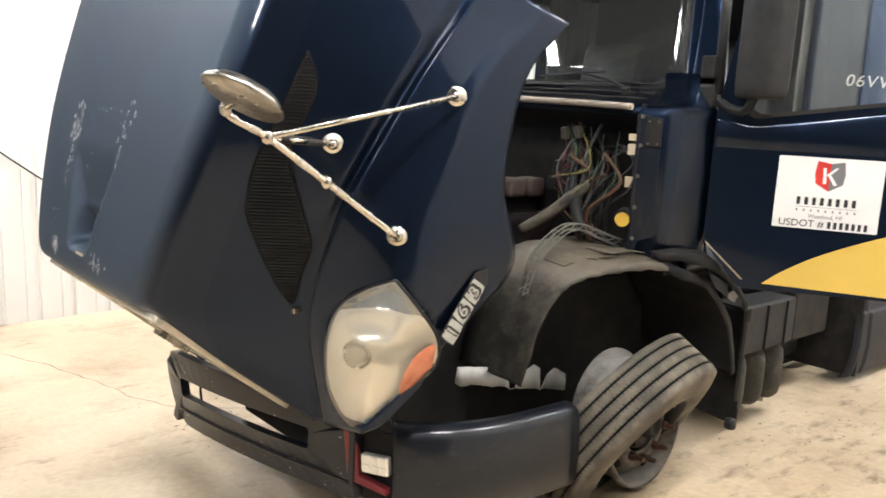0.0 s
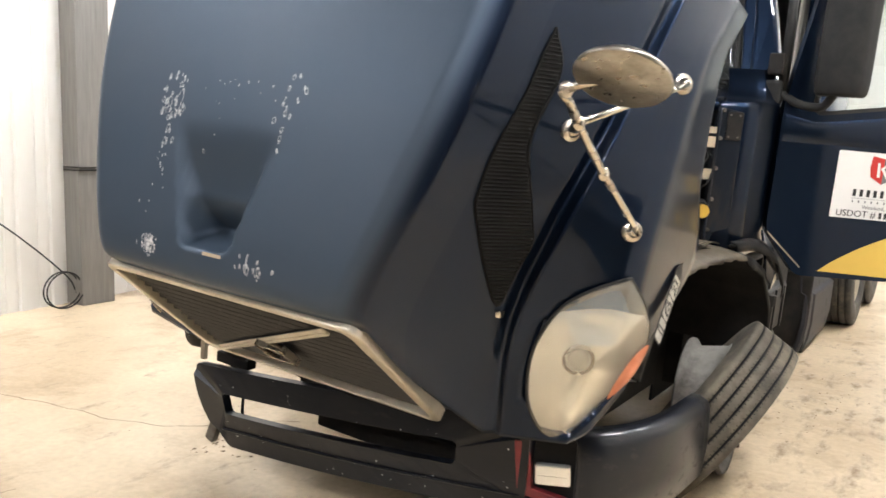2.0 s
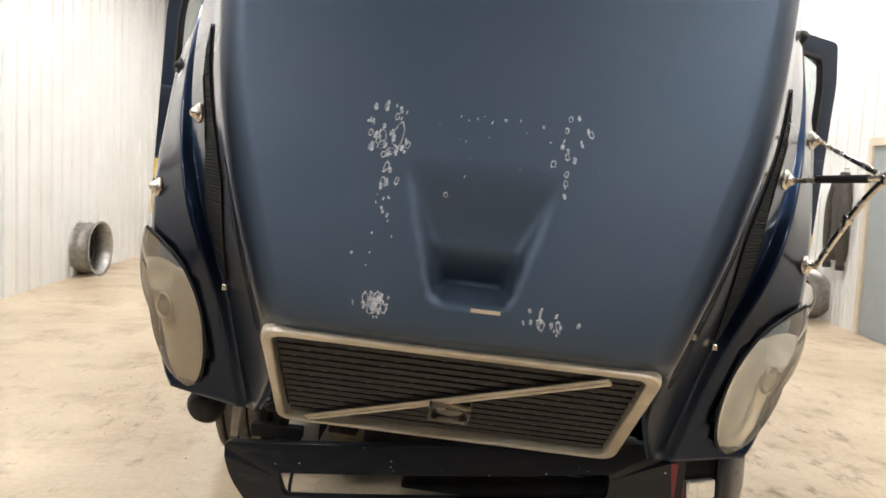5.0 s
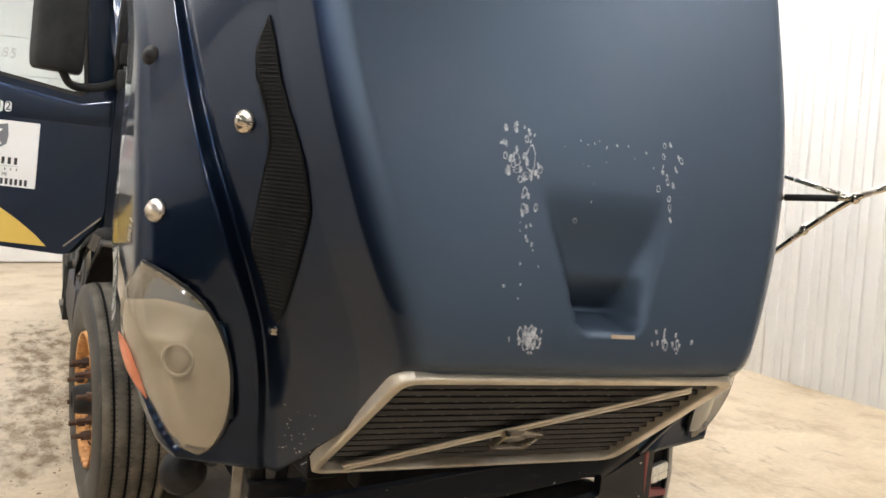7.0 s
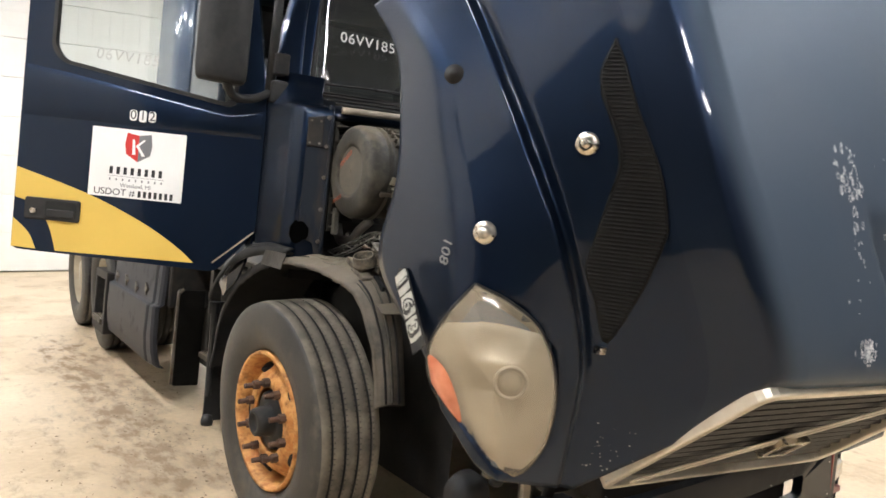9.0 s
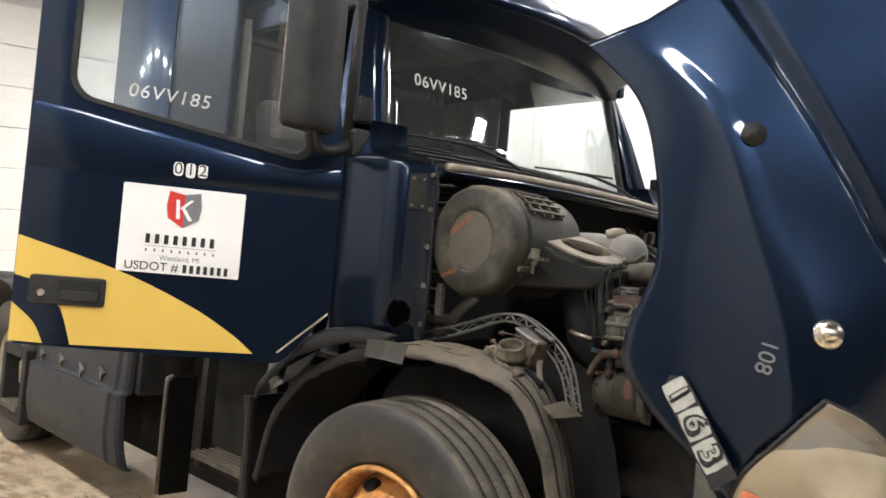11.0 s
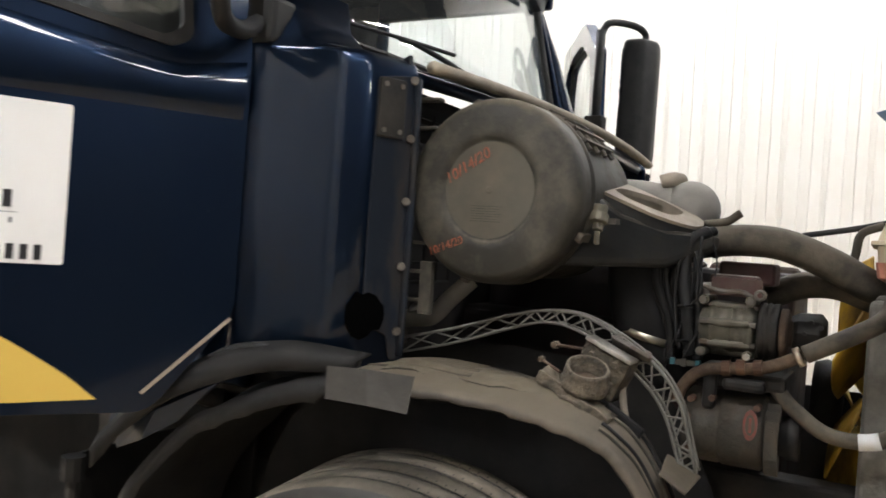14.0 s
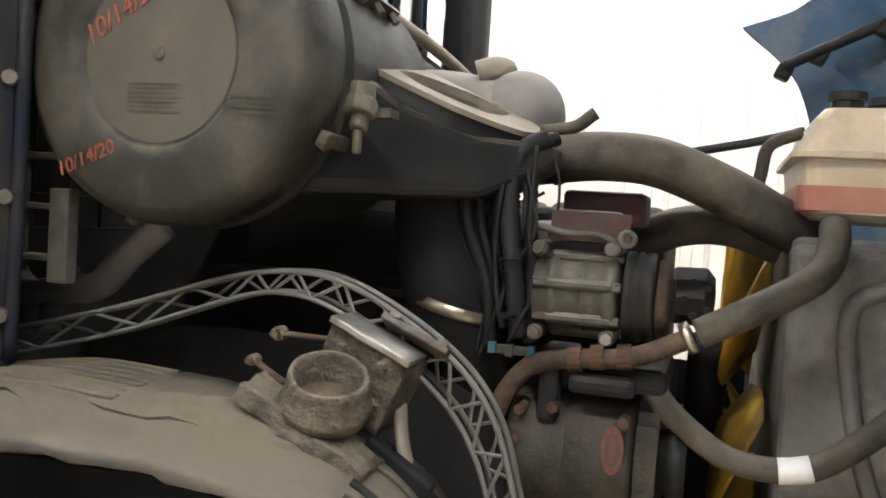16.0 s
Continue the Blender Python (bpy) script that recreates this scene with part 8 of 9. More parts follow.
# ---- rear of the truck ----
def ground(x, y, z):
    """A place given upright in the workshop, in the truck's own leaning frame."""
    return TILTED.inverted() @ Vector((x, y, z))


def rear_wheel(s, y):
    at = ground(s * 1.06, y, 0.505)
    m = Matrix.Translation(at) @ Matrix.Rotation(-ROLL, 4, "Y") @ Matrix.Rotation(radians(90 * s), 4, "Y")
    for off in (0.0, -0.33):
        b = bmesh.new()
        lathe(b, tyre_profile(0.505, 0.295, 0.27), m @ Matrix.Translation((0, 0, off)), 48, closed=True)
        part("tyre", b, RUBBER, truck, "dusty dual drive tyre", smooth=True)
    b = bmesh.new()
    lathe(b, [(0.298, 0.10), (0.29, 0.11), (0.27, 0.0), (0.24, -0.03), (0.17, -0.04), (0.15, 0.04), (0.12, 0.09), (0.0, 0.10)], m, 32)
    rim = part("rear_rim", b, material("dusty_pale_rim", (0.42, 0.37, 0.28), 0.6, metal=0.3, dark=(0.3, 0.26, 0.2), scale=8), truck, "dusty pale steel rim", smooth=True)
    for k in range(10):
        a = 2 * math.pi * k / 10
        b = bmesh.new()
        bmesh.ops.create_cone(b, cap_ends=True, segments=6, radius1=0.018, radius2=0.018, depth=0.04, matrix=m @ Matrix.Rotation(a, 4, "Z") @ Matrix.Translation((0.2, 0, -0.02)))
        part("wheel_nut", b, STEEL, rim)


for s in (-1, 1):
    for y in (7.35, 8.62):
        rear_wheel(s, y)

# side fairings below the cab: a flat panel under a ridge, a set-back upper band and a front edge rolled inwards
FAIRING = material("dull_scuffed_navy", (0.014, 0.0152, 0.021), 0.5, dark=(0.019, 0.019, 0.024), scale=4, dust=(0.05, 0.047, 0.045), dust_amount=0.10, dust_scale=6, bump=0.01, bump_scale=8)
FAIRING.node_tree.nodes["Principled BSDF"].inputs["Specular IOR Level"].default_value = 0.3


def fairing(s, y0, y1, z0, z1, top):
    b = bmesh.new()
    rows = []
    for z, dx in ((top, -0.050), (z1 + 0.020, -0.036), (z1 + 0.008, -0.030), (z1, -0.004), (z1 - 0.012, 0.0), ((z0 + z1) / 2, 0.006), (z0 + 0.10, -0.004), (z0 + 0.02, -0.022), (z0, -0.05)):
        row = []
        for y, roll in ((y0 - 0.125, -0.055), (y0 - 0.115, -0.030), (y0 - 0.09, -0.016), (y0 - 0.03, -0.012), (y0 - 0.012, -0.003), (y0, 0.0), (y0 + 0.3 * (y1 - y0), 0.0), (y0 + 0.65 * (y1 - y0), 0.0), (y1 - 0.02, 0.0), (y1, -0.03)):
            flare = -0.055 * max(0.0, (z1 - z) / (z1 - z0)) if y < y0 - 0.05 else 0.0
            row.append(Vector((s * (1.155 + dx + roll), y + flare, z)))
        rows.append(row)
    quad_strip(b, rows)
    return part("side_fairing", b, FAIRING, truck, "dull scuffed navy side fairing panel", mods=SOLID(0.014, -1) + BEV(0.004))


fairing(1, 5.80, 6.65, 0.12, 0.56, 0.70)
right_fairing = fairing(-1, 5.57, 6.84, 0.16, 0.57, 0.88)
for y, z in ((5.73, 0.655), (6.03, 0.625), (6.36, 0.64), (6.69, 0.63)):
    b = bmesh.new()
    rod(b, (-1.098, y, z), (-1.135, y, z), 0.026, 0.020, 7)
    box(b, (0.016, 0.075, 0.018), (-1.124, y, z + 0.016), Matrix.Rotation(0.5, 3, "X"))
    box(b, (0.014, 0.020, 0.070), (-1.122, y + 0.02, z - 0.012), Matrix.Rotation(-0.3, 3, "X"))
    part("torn_clip", b, ALUD, right_fairing, "bent bare metal clip", mods=BEV(0.003))
b = bmesh.new()
box(b, (0.5, 1.5, 0.30), (-0.80, 6.16, 0.72))
part("battery_box", b, DARK, truck, "black battery box behind the fairing", mods=BEV(0.012))
# step box behind the fairing: an open black frame with two ribbed alloy treads
b = bmesh.new()
for z in (0.16, 0.60):
    box(b, (0.30, 0.44, 0.07), (-1.02, 7.09, z))
for y in (6.89, 7.29):
    box(b, (0.30, 0.07, 0.50), (-1.02, y, 0.38))
box(b, (0.03, 0.44, 0.45), (-0.88, 7.09, 0.38))
step_box = part("step_box", b, DARK, truck, "black step box behind the side fairing", mods=BEV(0.008))
for z, out in ((0.225, 0.0), (0.665, 0.06)):
    b = bmesh.new()
    box(b, (0.26 - out, 0.34, 0.035), (-1.06 + out, 7.09, z))
    for k in range(6):
        box(b, (0.018, 0.33, 0.010), (-1.165 + out * 1.6 + 0.035 * k, 7.09, z + 0.021))
    part("step", b, ALU, step_box, "ribbed aluminium step tread", mods=BEV(0.004))
# black sheets added between the frame rails and the steps for the dark there
for s, y_end in ((-1, 5.95), (1, 6.6)):
    b = bmesh.new()
    quad_strip(b, [[Vector((s * (0.74 - 0.015 * math.sin(9 * y + 4 * z)), y, z)) for y in np.linspace(4.02, y_end, 26)] for z in (0.20, 0.42, 0.68, 0.96)])
    part("inner_dark_sheet", b, LINER, truck, "added black sheet for the dark along the frame rail", smooth=True, mods=SOLID(0.008, 0))
b = bmesh.new()
prism(b, rounded([(0.0, 0.0), (0.16, 0.0), (0.16, 0.60), (0.03, 0.60), (0.0, 0.57)], 0.012), plane_at((-1.11, 4.96, 0.15), (1, 0, 0), (0, 0, 1)), 0.012)
part("front_splash_plate", b, VENTB, truck, "black upright splash plate", mods=BEV(0.004))
b = bmesh.new()
tube(b, [(-1.085, 4.96, 0.755), (-1.105, 4.96, 0.735), (-1.115, 4.96, 0.69), (-1.115, 4.96, 0.16)], 0.011, 14, 8)
part("plate_edge", b, ALUD, truck, smooth=True)
for s in (-1, 1):
    b = bmesh.new()
    quad_strip(b, [[Vector((s * x, 4.13 + 0.02 * math.sin(x * 9), z)) for x in np.linspace(0.62, 1.17, 8)] for z in np.linspace(0.16, 0.80, 5)])
    flap = part("mud_flap", b, BLACK, truck, "black rubber mud flap with stiffener rod", mods=SOLID(0.012, 0))
    b = bmesh.new()
    rod(b, (s * 1.165, 4.10, 0.80), (s * 1.16, 4.09, 0.30), 0.018, seg=8)
    rod(b, (s * 1.165, 4.10, 0.74), (s * 1.165, 4.10, 0.80), 0.03, seg=10)
    part("flap_rod", b, BLACK, flap)
    b = bmesh.new()
    lathe(b, [(0.0, 0), (0.03, 0), (0.033, 0.02), (0.026, 0.05), (0.0, 0.06)], Matrix.Translation((s * 1.16, 4.07, 0.15)), 12)
    part("flap_end", b, BLACK, flap, smooth=True)
    # cab step frame with bright treads
    b = bmesh.new()
    box(b, (0.16, 0.6, 0.03), (s * 0.90, 4.6, 0.36))
    for k in range(4):
        box(b, (0.014, 0.58, 0.012), (s * (0.845 + 0.036 * k), 4.6, 0.38))
    part("step_tread", b, DUSTY, truck, "mud-caked step tread", mods=BEV(0.004))
    b = bmesh.new()
    box(b, (0.06, 0.05, 0.75), (s * 0.90, 4.28, 0.66))
    box(b, (0.06, 0.05, 0.75), (s * 0.90, 4.92, 0.66))
    box(b, (0.05, 0.75, 0.06), (s * 0.75, 4.6, 0.95))
    part("step_frame", b, DARK, truck)
    # lower door-sill skirt: triangular panel between arch and door
    b = bmesh.new()
    quad_strip(b, [[Vector((s * 1.16, 3.62, 1.20)), Vector((s * 1.19, 3.72, 1.13)), Vector((s * 1.17, 3.95, 1.04))], [Vector((s * 1.20, 3.60, 1.06)), Vector((s * 1.22, 3.76, 0.98)), Vector((s * 1.20, 3.93, 0.92))], [Vector((s * 1.19, 3.72, 0.96)), Vector((s * 1.20, 3.82, 0.90)), Vector((s * 1.18, 3.92, 0.86))]])
    part("sill_corner", b, PAINT, truck, "scuffed navy corner panel above the arch", mods=SOLID(0.012, 0))
    b = bmesh.new()
    tube(b, [(s * 1.10, 3.30, 1.135), (s * 1.16, 3.48, 1.155), (s * 1.19, 3.62, 1.12), (s * 1.22, 3.78, 0.98)], 0.018, 20, 8, flat=0.5)
    part("arch_seal", b, BLACK, truck, smooth=True)
    # sagging black rubber sheet between column and arch
    b = bmesh.new()
    up = curve_points([(s * x, y, z) for x, y, z in ((1.10, 3.27, 1.160), (1.155, 3.45, 1.170), (1.195, 3.62, 1.125), (1.22, 3.80, 1.01), (1.23, 3.93, 0.90))], 28)
    lo = curve_points([(s * x, y, z) for x, y, z in ((1.13, 3.30, 1.118), (1.195, 3.47, 1.105), (1.245, 3.64, 1.045), (1.255, 3.80, 0.94), (1.25, 3.93, 0.82))], 28)
    wave = [Vector((s * 0.012 * noise.noise(p * 11), 0, 0.010 * noise.noise(p * 9))) for p in lo]
    quad_strip(b, [up, [a.lerp(c, 0.5) + Vector((s * 0.014, 0, 0.006)) for a, c in zip(up, lo)], [p + w for p, w in zip(lo, wave)]])
    part("rubber_sheet", b, LINER, truck, "sagging black rubber splash sheet", smooth=True, mods=SOLID(0.005, 0))
# torn flap of tape on the right arch
b = bmesh.new()
quad_strip(b, [[Vector((-1.225, 3.29, 1.145)), Vector((-1.22, 3.20, 1.15)), Vector((-1.205, 3.10, 1.148))], [Vector((-1.245, 3.275, 1.085)), Vector((-1.24, 3.18, 1.085)), Vector((-1.225, 3.10, 1.08))]])
part("tape_flap", b, material("grey_tape", (0.036, 0.032, 0.027), 0.45, dark=(0.018, 0.0165, 0.014), scale=12, bump=0.2, bump_scale=30), truck, "grey tape patch on the arch edge", mods=SOLID(0.002, 0))

# left side below the cab: battery box over three upright air tanks
b = bmesh.new()
box(b, (0.42, 0.62, 0.27), (0.92, 4.42, 0.655))
bat = part("battery_box", b, BLACK, truck, "black plastic battery box", mods=BEV(0.02, 3))
for k in range(3):
    b = bmesh.new()
    box(b, (0.012, 0.02, 0.25), (1.135, 4.18 + 0.22 * k, 0.655))
    part("box_rib", b, BLACK, bat)
    b = bmesh.new()
    y = 4.24 + k * 0.21
    lathe(b, [(0.0, 0.17), (0.06, 0.18), (0.088, 0.21), (0.095, 0.26), (0.095, 0.42), (0.088, 0.47), (0.06, 0.50), (0.0, 0.51)], Matrix.Translation((1.02, y, 0)), 24)
    part("air_tank", b, DUSTY2, truck, "dusty grey upright air tank", smooth=True)
    b = bmesh.new()
    rod(b, (1.02, y, 0.14), (1.02, y, 0.19), 0.014, seg=8)
    part("drain_cock", b, STEEL, truck)
b = bmesh.new()
box(b, (0.04, 0.8, 0.06), (0.80, 4.4, 0.35))
part("tank_bracket", b, DARK, truck)
# deck behind the cab, with the coupling plate
b = bmesh.new()
box(b, (1.0, 0.9, 0.03), (0, 5.95, 0.99))
part("deck_plate", b, ALUD, truck, "worn aluminium deck plate behind the cab", mods=BEV(0.004))
b = bmesh.new()
prism(b, rounded([(-0.45, -0.4), (-0.12, -0.4), (-0.06, 0.0), (0.06, 0.0), (0.12, -0.4), (0.45, -0.4), (0.45, 0.35), (-0.45, 0.35)], 0.06), Matrix.Translation((0, 7.95, 1.0)) @ Matrix.Rotation(math.pi, 4, "Z"), 0.06)
part("coupling_plate", b, DARK, truck, "greasy black coupling plate", mods=BEV(0.01))
for s in (-1, 1):
    for y in (7.35, 8.62):
        b = bmesh.new()
        pts = [Vector((s * 0.6, y + 0.60 * math.cos(a), 0.47 + 0.60 * math.sin(a))) for a in np.linspace(0.55, 2.6, 9)]
        quad_strip(b, [[p for p in pts], [p + Vector((s * 0.62, 0, 0)) for p in pts]])
        part("rear_mudguard", b, BLACK, truck, "black plastic half mudguard", smooth=True, mods=SOLID(0.01, 0))
b = bmesh.new()
tube(b, [(-0.62, 5.5, 1.35), (-0.60, 5.7, 1.25), (-0.50, 5.95, 1.12), (-0.45, 6.3, 1.05)], 0.02, 20, 8)
part("air_line", b, BLACK, truck, smooth=True)
# tall blue fairing edge behind the cab
for s in (-1, 1):
    b = bmesh.new()
    quad_strip(b, [[Vector((s * 1.05, 5.38, z)), Vector((s * 1.10, 5.55, z)), Vector((s * 1.12, 5.95, z))] for z in (0.95, 1.5, 2.2, 2.9)])
    fe = part("side_extender", b, material("lighter_blue_paint", (0.012, 0.035, 0.095), 0.35, coat=0.8, dark=(0.016, 0.04, 0.09), scale=3), truck, "bright blue cab side extender", smooth=True, mods=SOLID(0.02, 0))
    for z in (1.40, 1.46):
        b = bmesh.new()
        prism(b, rect(0, 0, 0.16, 0.022), plane_at((s * 1.115, 5.60, z), (s * 0.06, 1, 0), (0, 0, 1)), s * 0.006 if s < 0 else -0.006)
        part("stripe", b, YELLOW, fe)
# windscreen wipers
for x0, sx in ((-0.62, 1), (0.30, 1)):
    b = bmesh.new()
    tube(b, [(x0 + 0.42, 3.50, 1.885), (x0 + 0.30, 3.52, 1.93), (x0 + 0.10, 3.56, 1.965), (x0, 3.57, 1.965)], 0.008, 20, 6)
    w = part("wiper_arm", b, BLACK, truck, "black windscreen wiper", smooth=True)
    b = bmesh.new()
    tube(b, [(x0 - 0.28, 3.625, 1.955), (x0, 3.575, 1.968), (x0 + 0.25, 3.53, 1.975)], 0.006, 16, 6)
    part("wiper_blade", b, BLACK, w)
    b = bmesh.new()
    rod(b, (x0 + 0.42, 3.50, 1.86), (x0 + 0.42, 3.49, 1.895), 0.022, seg=10)
    part("wiper_pivot", b, BLACK, w)

# black sheets added along the frame that close the view under the cab
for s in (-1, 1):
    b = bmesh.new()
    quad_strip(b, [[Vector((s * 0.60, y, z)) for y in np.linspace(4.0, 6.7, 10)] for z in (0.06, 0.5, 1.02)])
    # stands for the shade below the cab
    part("frame_dark_sheet", b, LINER, truck, "added black sheet along the frame for the dark under the cab", mods=SOLID(0.015, 0))
b = bmesh.new()
box(b, (0.62, 0.02, 0.58), (0.83, 5.69, 0.42))
part("fairing_front", b, DARK, truck, "black front face of the fuel tank fairing", mods=BEV(0.01))
# black block added to fill the dark under the cab's left side
b = bmesh.new()
box(b, (0.55, 0.5, 0.45), (0.72, 5.25, 0.66))
part("chassis_dark_block", b, DARK, truck, mods=BEV(0.03))
for s in (-1, 1):
    b = bmesh.new()
    tube(b, [(s * 0.62, 4.0, 0.85), (s * 0.80, 4.15, 0.92), (s * 0.95, 4.5, 0.94), (s * 0.90, 5.2, 0.93)], 0.03, 20, 8)
    part("loom_under_cab", b, DARK, truck, smooth=True)

# ---- things round the workshop ----
def leaning_rim(at, yaw, r=0.29, w=0.22, label="", pitch=0.0):
    t = thing("wheel_rim", Matrix.Translation(at), label, "wheel rim", "bare rims by the walls")
    m = Matrix.Translation((0, 0, r)) @ Matrix.Rotation(radians(yaw), 4, "Z") @ Matrix.Rotation(radians(90 + pitch), 4, "X")
    b = bmesh.new()
    h = w / 2
    lathe(b, [(r, -h), (r, -h + 0.012), (r - 0.03, -h + 0.02), (r - 0.035, -0.02), (r - 0.02, 0.0), (r - 0.035, 0.02), (r - 0.03, h - 0.02), (r, h - 0.012), (r, h), (r - 0.012, h), (r - 0.045, h - 0.02), (r - 0.05, -h + 0.02), (r - 0.012, -h)], m, 40, closed=True)
    part("barrel", b, STEEL, t, "bright worn steel barrel", smooth=True)
    b = bmesh.new()
    lathe(b, [(r - 0.045, -0.05), (r - 0.09, -0.03), (r - 0.15, -0.035), (r - 0.15, -0.045), (r - 0.09, -0.042), (r - 0.045, -0.062)], m, 40, closed=True)
    part("disc", b, DARK, t, smooth=True)
    return t


leaning_rim((-5.05, 9.36, 0.0), 90, r=0.36, w=0.33, label="bare steel wheel rim standing by the ribbed wall")
leaning_rim((3.98, 8.75, 0.0), -55, r=0.30, w=0.34, label="wide bare steel wheel rim standing on the floor")

ext = thing("fire_extinguisher", (3.90, 9.72, 0), "red fire extinguisher with a black hose standing on the floor", "fire extinguisher")
b = bmesh.new()
lathe(b, [(0.0, 0.0), (0.065, 0.0), (0.07, 0.01), (0.07, 0.33), (0.06, 0.37), (0.03, 0.39), (0.025, 0.41), (0.0, 0.41)], Matrix.Identity(4), 24)
part("cylinder", b, REDX, ext, smooth=True)
b = bmesh.new()
lathe(b, [(0.071, 0.15), (0.071, 0.27)], Matrix.Identity(4), 24)
part("label_band", b, WHITE, ext)
b = bmesh.new()
box(b, (0.10, 0.02, 0.02), (-0.02, 0, 0.45), Matrix.Rotation(radians(18), 3, "Y"))
box(b, (0.09, 0.02, 0.015), (-0.02, 0, 0.42))
rod(b, (0, 0, 0.40), (0, 0, 0.44), 0.018)
part("valve_lever", b, STEEL, ext)
b = bmesh.new()
tube(b, [(0.02, 0, 0.42), (0.07, -0.02, 0.40), (0.09, -0.02, 0.30), (0.085, -0.02, 0.18)], 0.010, 18, 8)
part("hose", b, BLACK, ext, smooth=True)

case = thing("tool_case", Matrix.Translation((3.82, 10.25, 0)) @ Matrix.Rotation(radians(-25), 4, "Z"), "flat black carrying case leaning against the wall", "case")
b = bmesh.new()
secs = []
for z, w, d, y in ((0.0, 0.36, 0.09, 0.0), (0.02, 0.37, 0.10, 0.0), (0.42, 0.33, 0.07, 0.10), (0.47, 0.30, 0.05, 0.115)):
    secs.append([Vector((x, yy + y, z)) for x, yy in rounded([(-w, -d), (w, -d), (w, d), (-w, d)], 0.03, 3)])
ring_loft(b, secs)
part("case_body", b, CASEBLACK, case, mods=BEV(0.01))
b = bmesh.new()
tube(b, [(-0.08, 0.115, 0.46), (-0.07, 0.12, 0.53), (0.07, 0.12, 0.53), (0.08, 0.115, 0.46)], 0.014, 16, 8)
part("case_handle", b, BLACK, case, smooth=True)
b = bmesh.new()
box(b, (0.05, 0.03, 0.10), (0.02, 0.10, 0.56))
part("shiny_tag", b, CHROME, case, mods=BEV(0.006))

matt = thing("floor_mat", (3.05, 9.95, 0.0), "dark brown rubber-backed entrance mat on the concrete", "mat")
b = bmesh.new()
prism(b, rounded([(-0.42, -1.0), (0.40, -0.97), (0.44, 1.0), (-0.40, 0.98)], 0.02), Matrix.Translation((0, 0, 0.002)), 0.010)
part("mat_backing", b, BLACK, matt)
b = bmesh.new()
prism(b, rounded([(-0.37, -0.94), (0.35, -0.91), (0.39, 0.94), (-0.35, 0.92)], 0.02), Matrix.Translation((0, 0, 0.012)), 0.006)
part("mat_surface", b, material("brown_mat_pile", (0.10, 0.085, 0.07), 0.95, dark=(0.07, 0.06, 0.05), scale=40, bump=0.4, bump_scale=120), matt)

# door in the east wall, with frame; jacket on a hook beside it
door_1 = thing("door_1", (WALL_R - 0.03, 7.35, 0), "grey-green steel personnel door in a cream frame", "door", kind="structure")
b = bmesh.new()
prism(b, rect(-0.46, 0, 0.46, 2.05), plane_at((-0.012, 0, 0.01), (0, -1, 0), (0, 0, 1)), 0.04)
leaf = part("door_leaf", b, GREYDOOR, door_1, mods=BEV(0.004))
b = bmesh.new()
prism(b, [(-0.55, 0), (-0.55, 2.14), (0.55, 2.14), (0.55, 0), (0.465, 0), (0.465, 2.055), (-0.465, 2.055), (-0.465, 0)], plane_at((-0.02, 0, 0.0), (0, -1, 0), (0, 0, 1)), 0.06)
part("door_frame", b, material("cream_frame_paint", (0.62, 0.54, 0.42), 0.5, dark=(0.55, 0.47, 0.36), scale=4), door_1, "cream painted door frame")
b = bmesh.new()
rod(b, (-0.06, -0.38, 1.0), (-0.13, -0.38, 1.0), 0.012)
rod(b, (-0.125, -0.38, 1.0), (-0.125, -0.27, 1.0), 0.011)
part("door_handle", b, CHROME, leaf)

jacket = thing("jacket", (WALL_R - 0.10, 8.42, 0.66), "grey-brown work jacket hanging from a hook on the wall", "jacket")
b = bmesh.new()
secs = []
for z, w, d, y in ((0.10, 0.16, 0.06, 0.0), (0.20, 0.20, 0.075, 0.0), (0.5, 0.19, 0.075, 0.0), (0.8, 0.20, 0.075, 0.0), (0.97, 0.17, 0.06, 0.0), (1.06, 0.09, 0.05, 0.0), (1.12, 0.05, 0.04, 0.0)):
    secs.append([Vector((d * math.sin(a) * (1 + 0.25 * math.sin(a * 5 + z * 7)), y + w * math.cos(a) * (1 + 0.06 * math.sin(a * 7 + z * 9)), z)) for a in (2 * math.pi * k / 28 for k in range(28))])
ring_loft(b, secs)
part("jacket_body", b, CLOTH, jacket, smooth=True)
for sgn in (-1, 1):
    b = bmesh.new()
    tube(b, [(-0.03, sgn * 0.13, 0.98), (-0.05, sgn * 0.20, 0.75), (-0.06, sgn * 0.20, 0.40), (-0.05, sgn * 0.17, 0.02)], 0.062, 18, 12, r_end=0.045)
    part("sleeve", b, CLOTH, jacket, smooth=True)
    b = bmesh.new()
    rod(b, (-0.05, sgn * 0.17, 0.0), (-0.05, sgn * 0.172, 0.06), 0.05, seg=12)
    part("cuff", b, BLACK, jacket)
b = bmesh.new()
rod(b, (0.06, 0, 1.16), (-0.02, 0, 1.16), 0.008, seg=8)
part("hook", b, STEEL, jacket)
lead = thing("hanging_cable", (WALL_R - 0.03, 8.42, 1.85), "thin grey cable running up the wall", "cable")
b = bmesh.new()
rod(b, (0, 0, 0), (0, 0.0, 3.2), 0.006, seg=6)
part("cable_run", b, GREYINK, lead)
lead2 = thing("conduit", (WALL_R - 0.03, 4.66, 1.75), "thin grey conduit running down the ribbed wall", "conduit")
b = bmesh.new()
rod(b, (0, 0, 0), (0, 0, 3.3), 0.009, seg=8)
part("conduit_pipe", b, GREYINK, lead2)
notice = thing("wall_notice", (WALL_R - 0.02, 4.60, 1.45), "small framed notice with a blue heading on the wall", "notice")
b = bmesh.new()
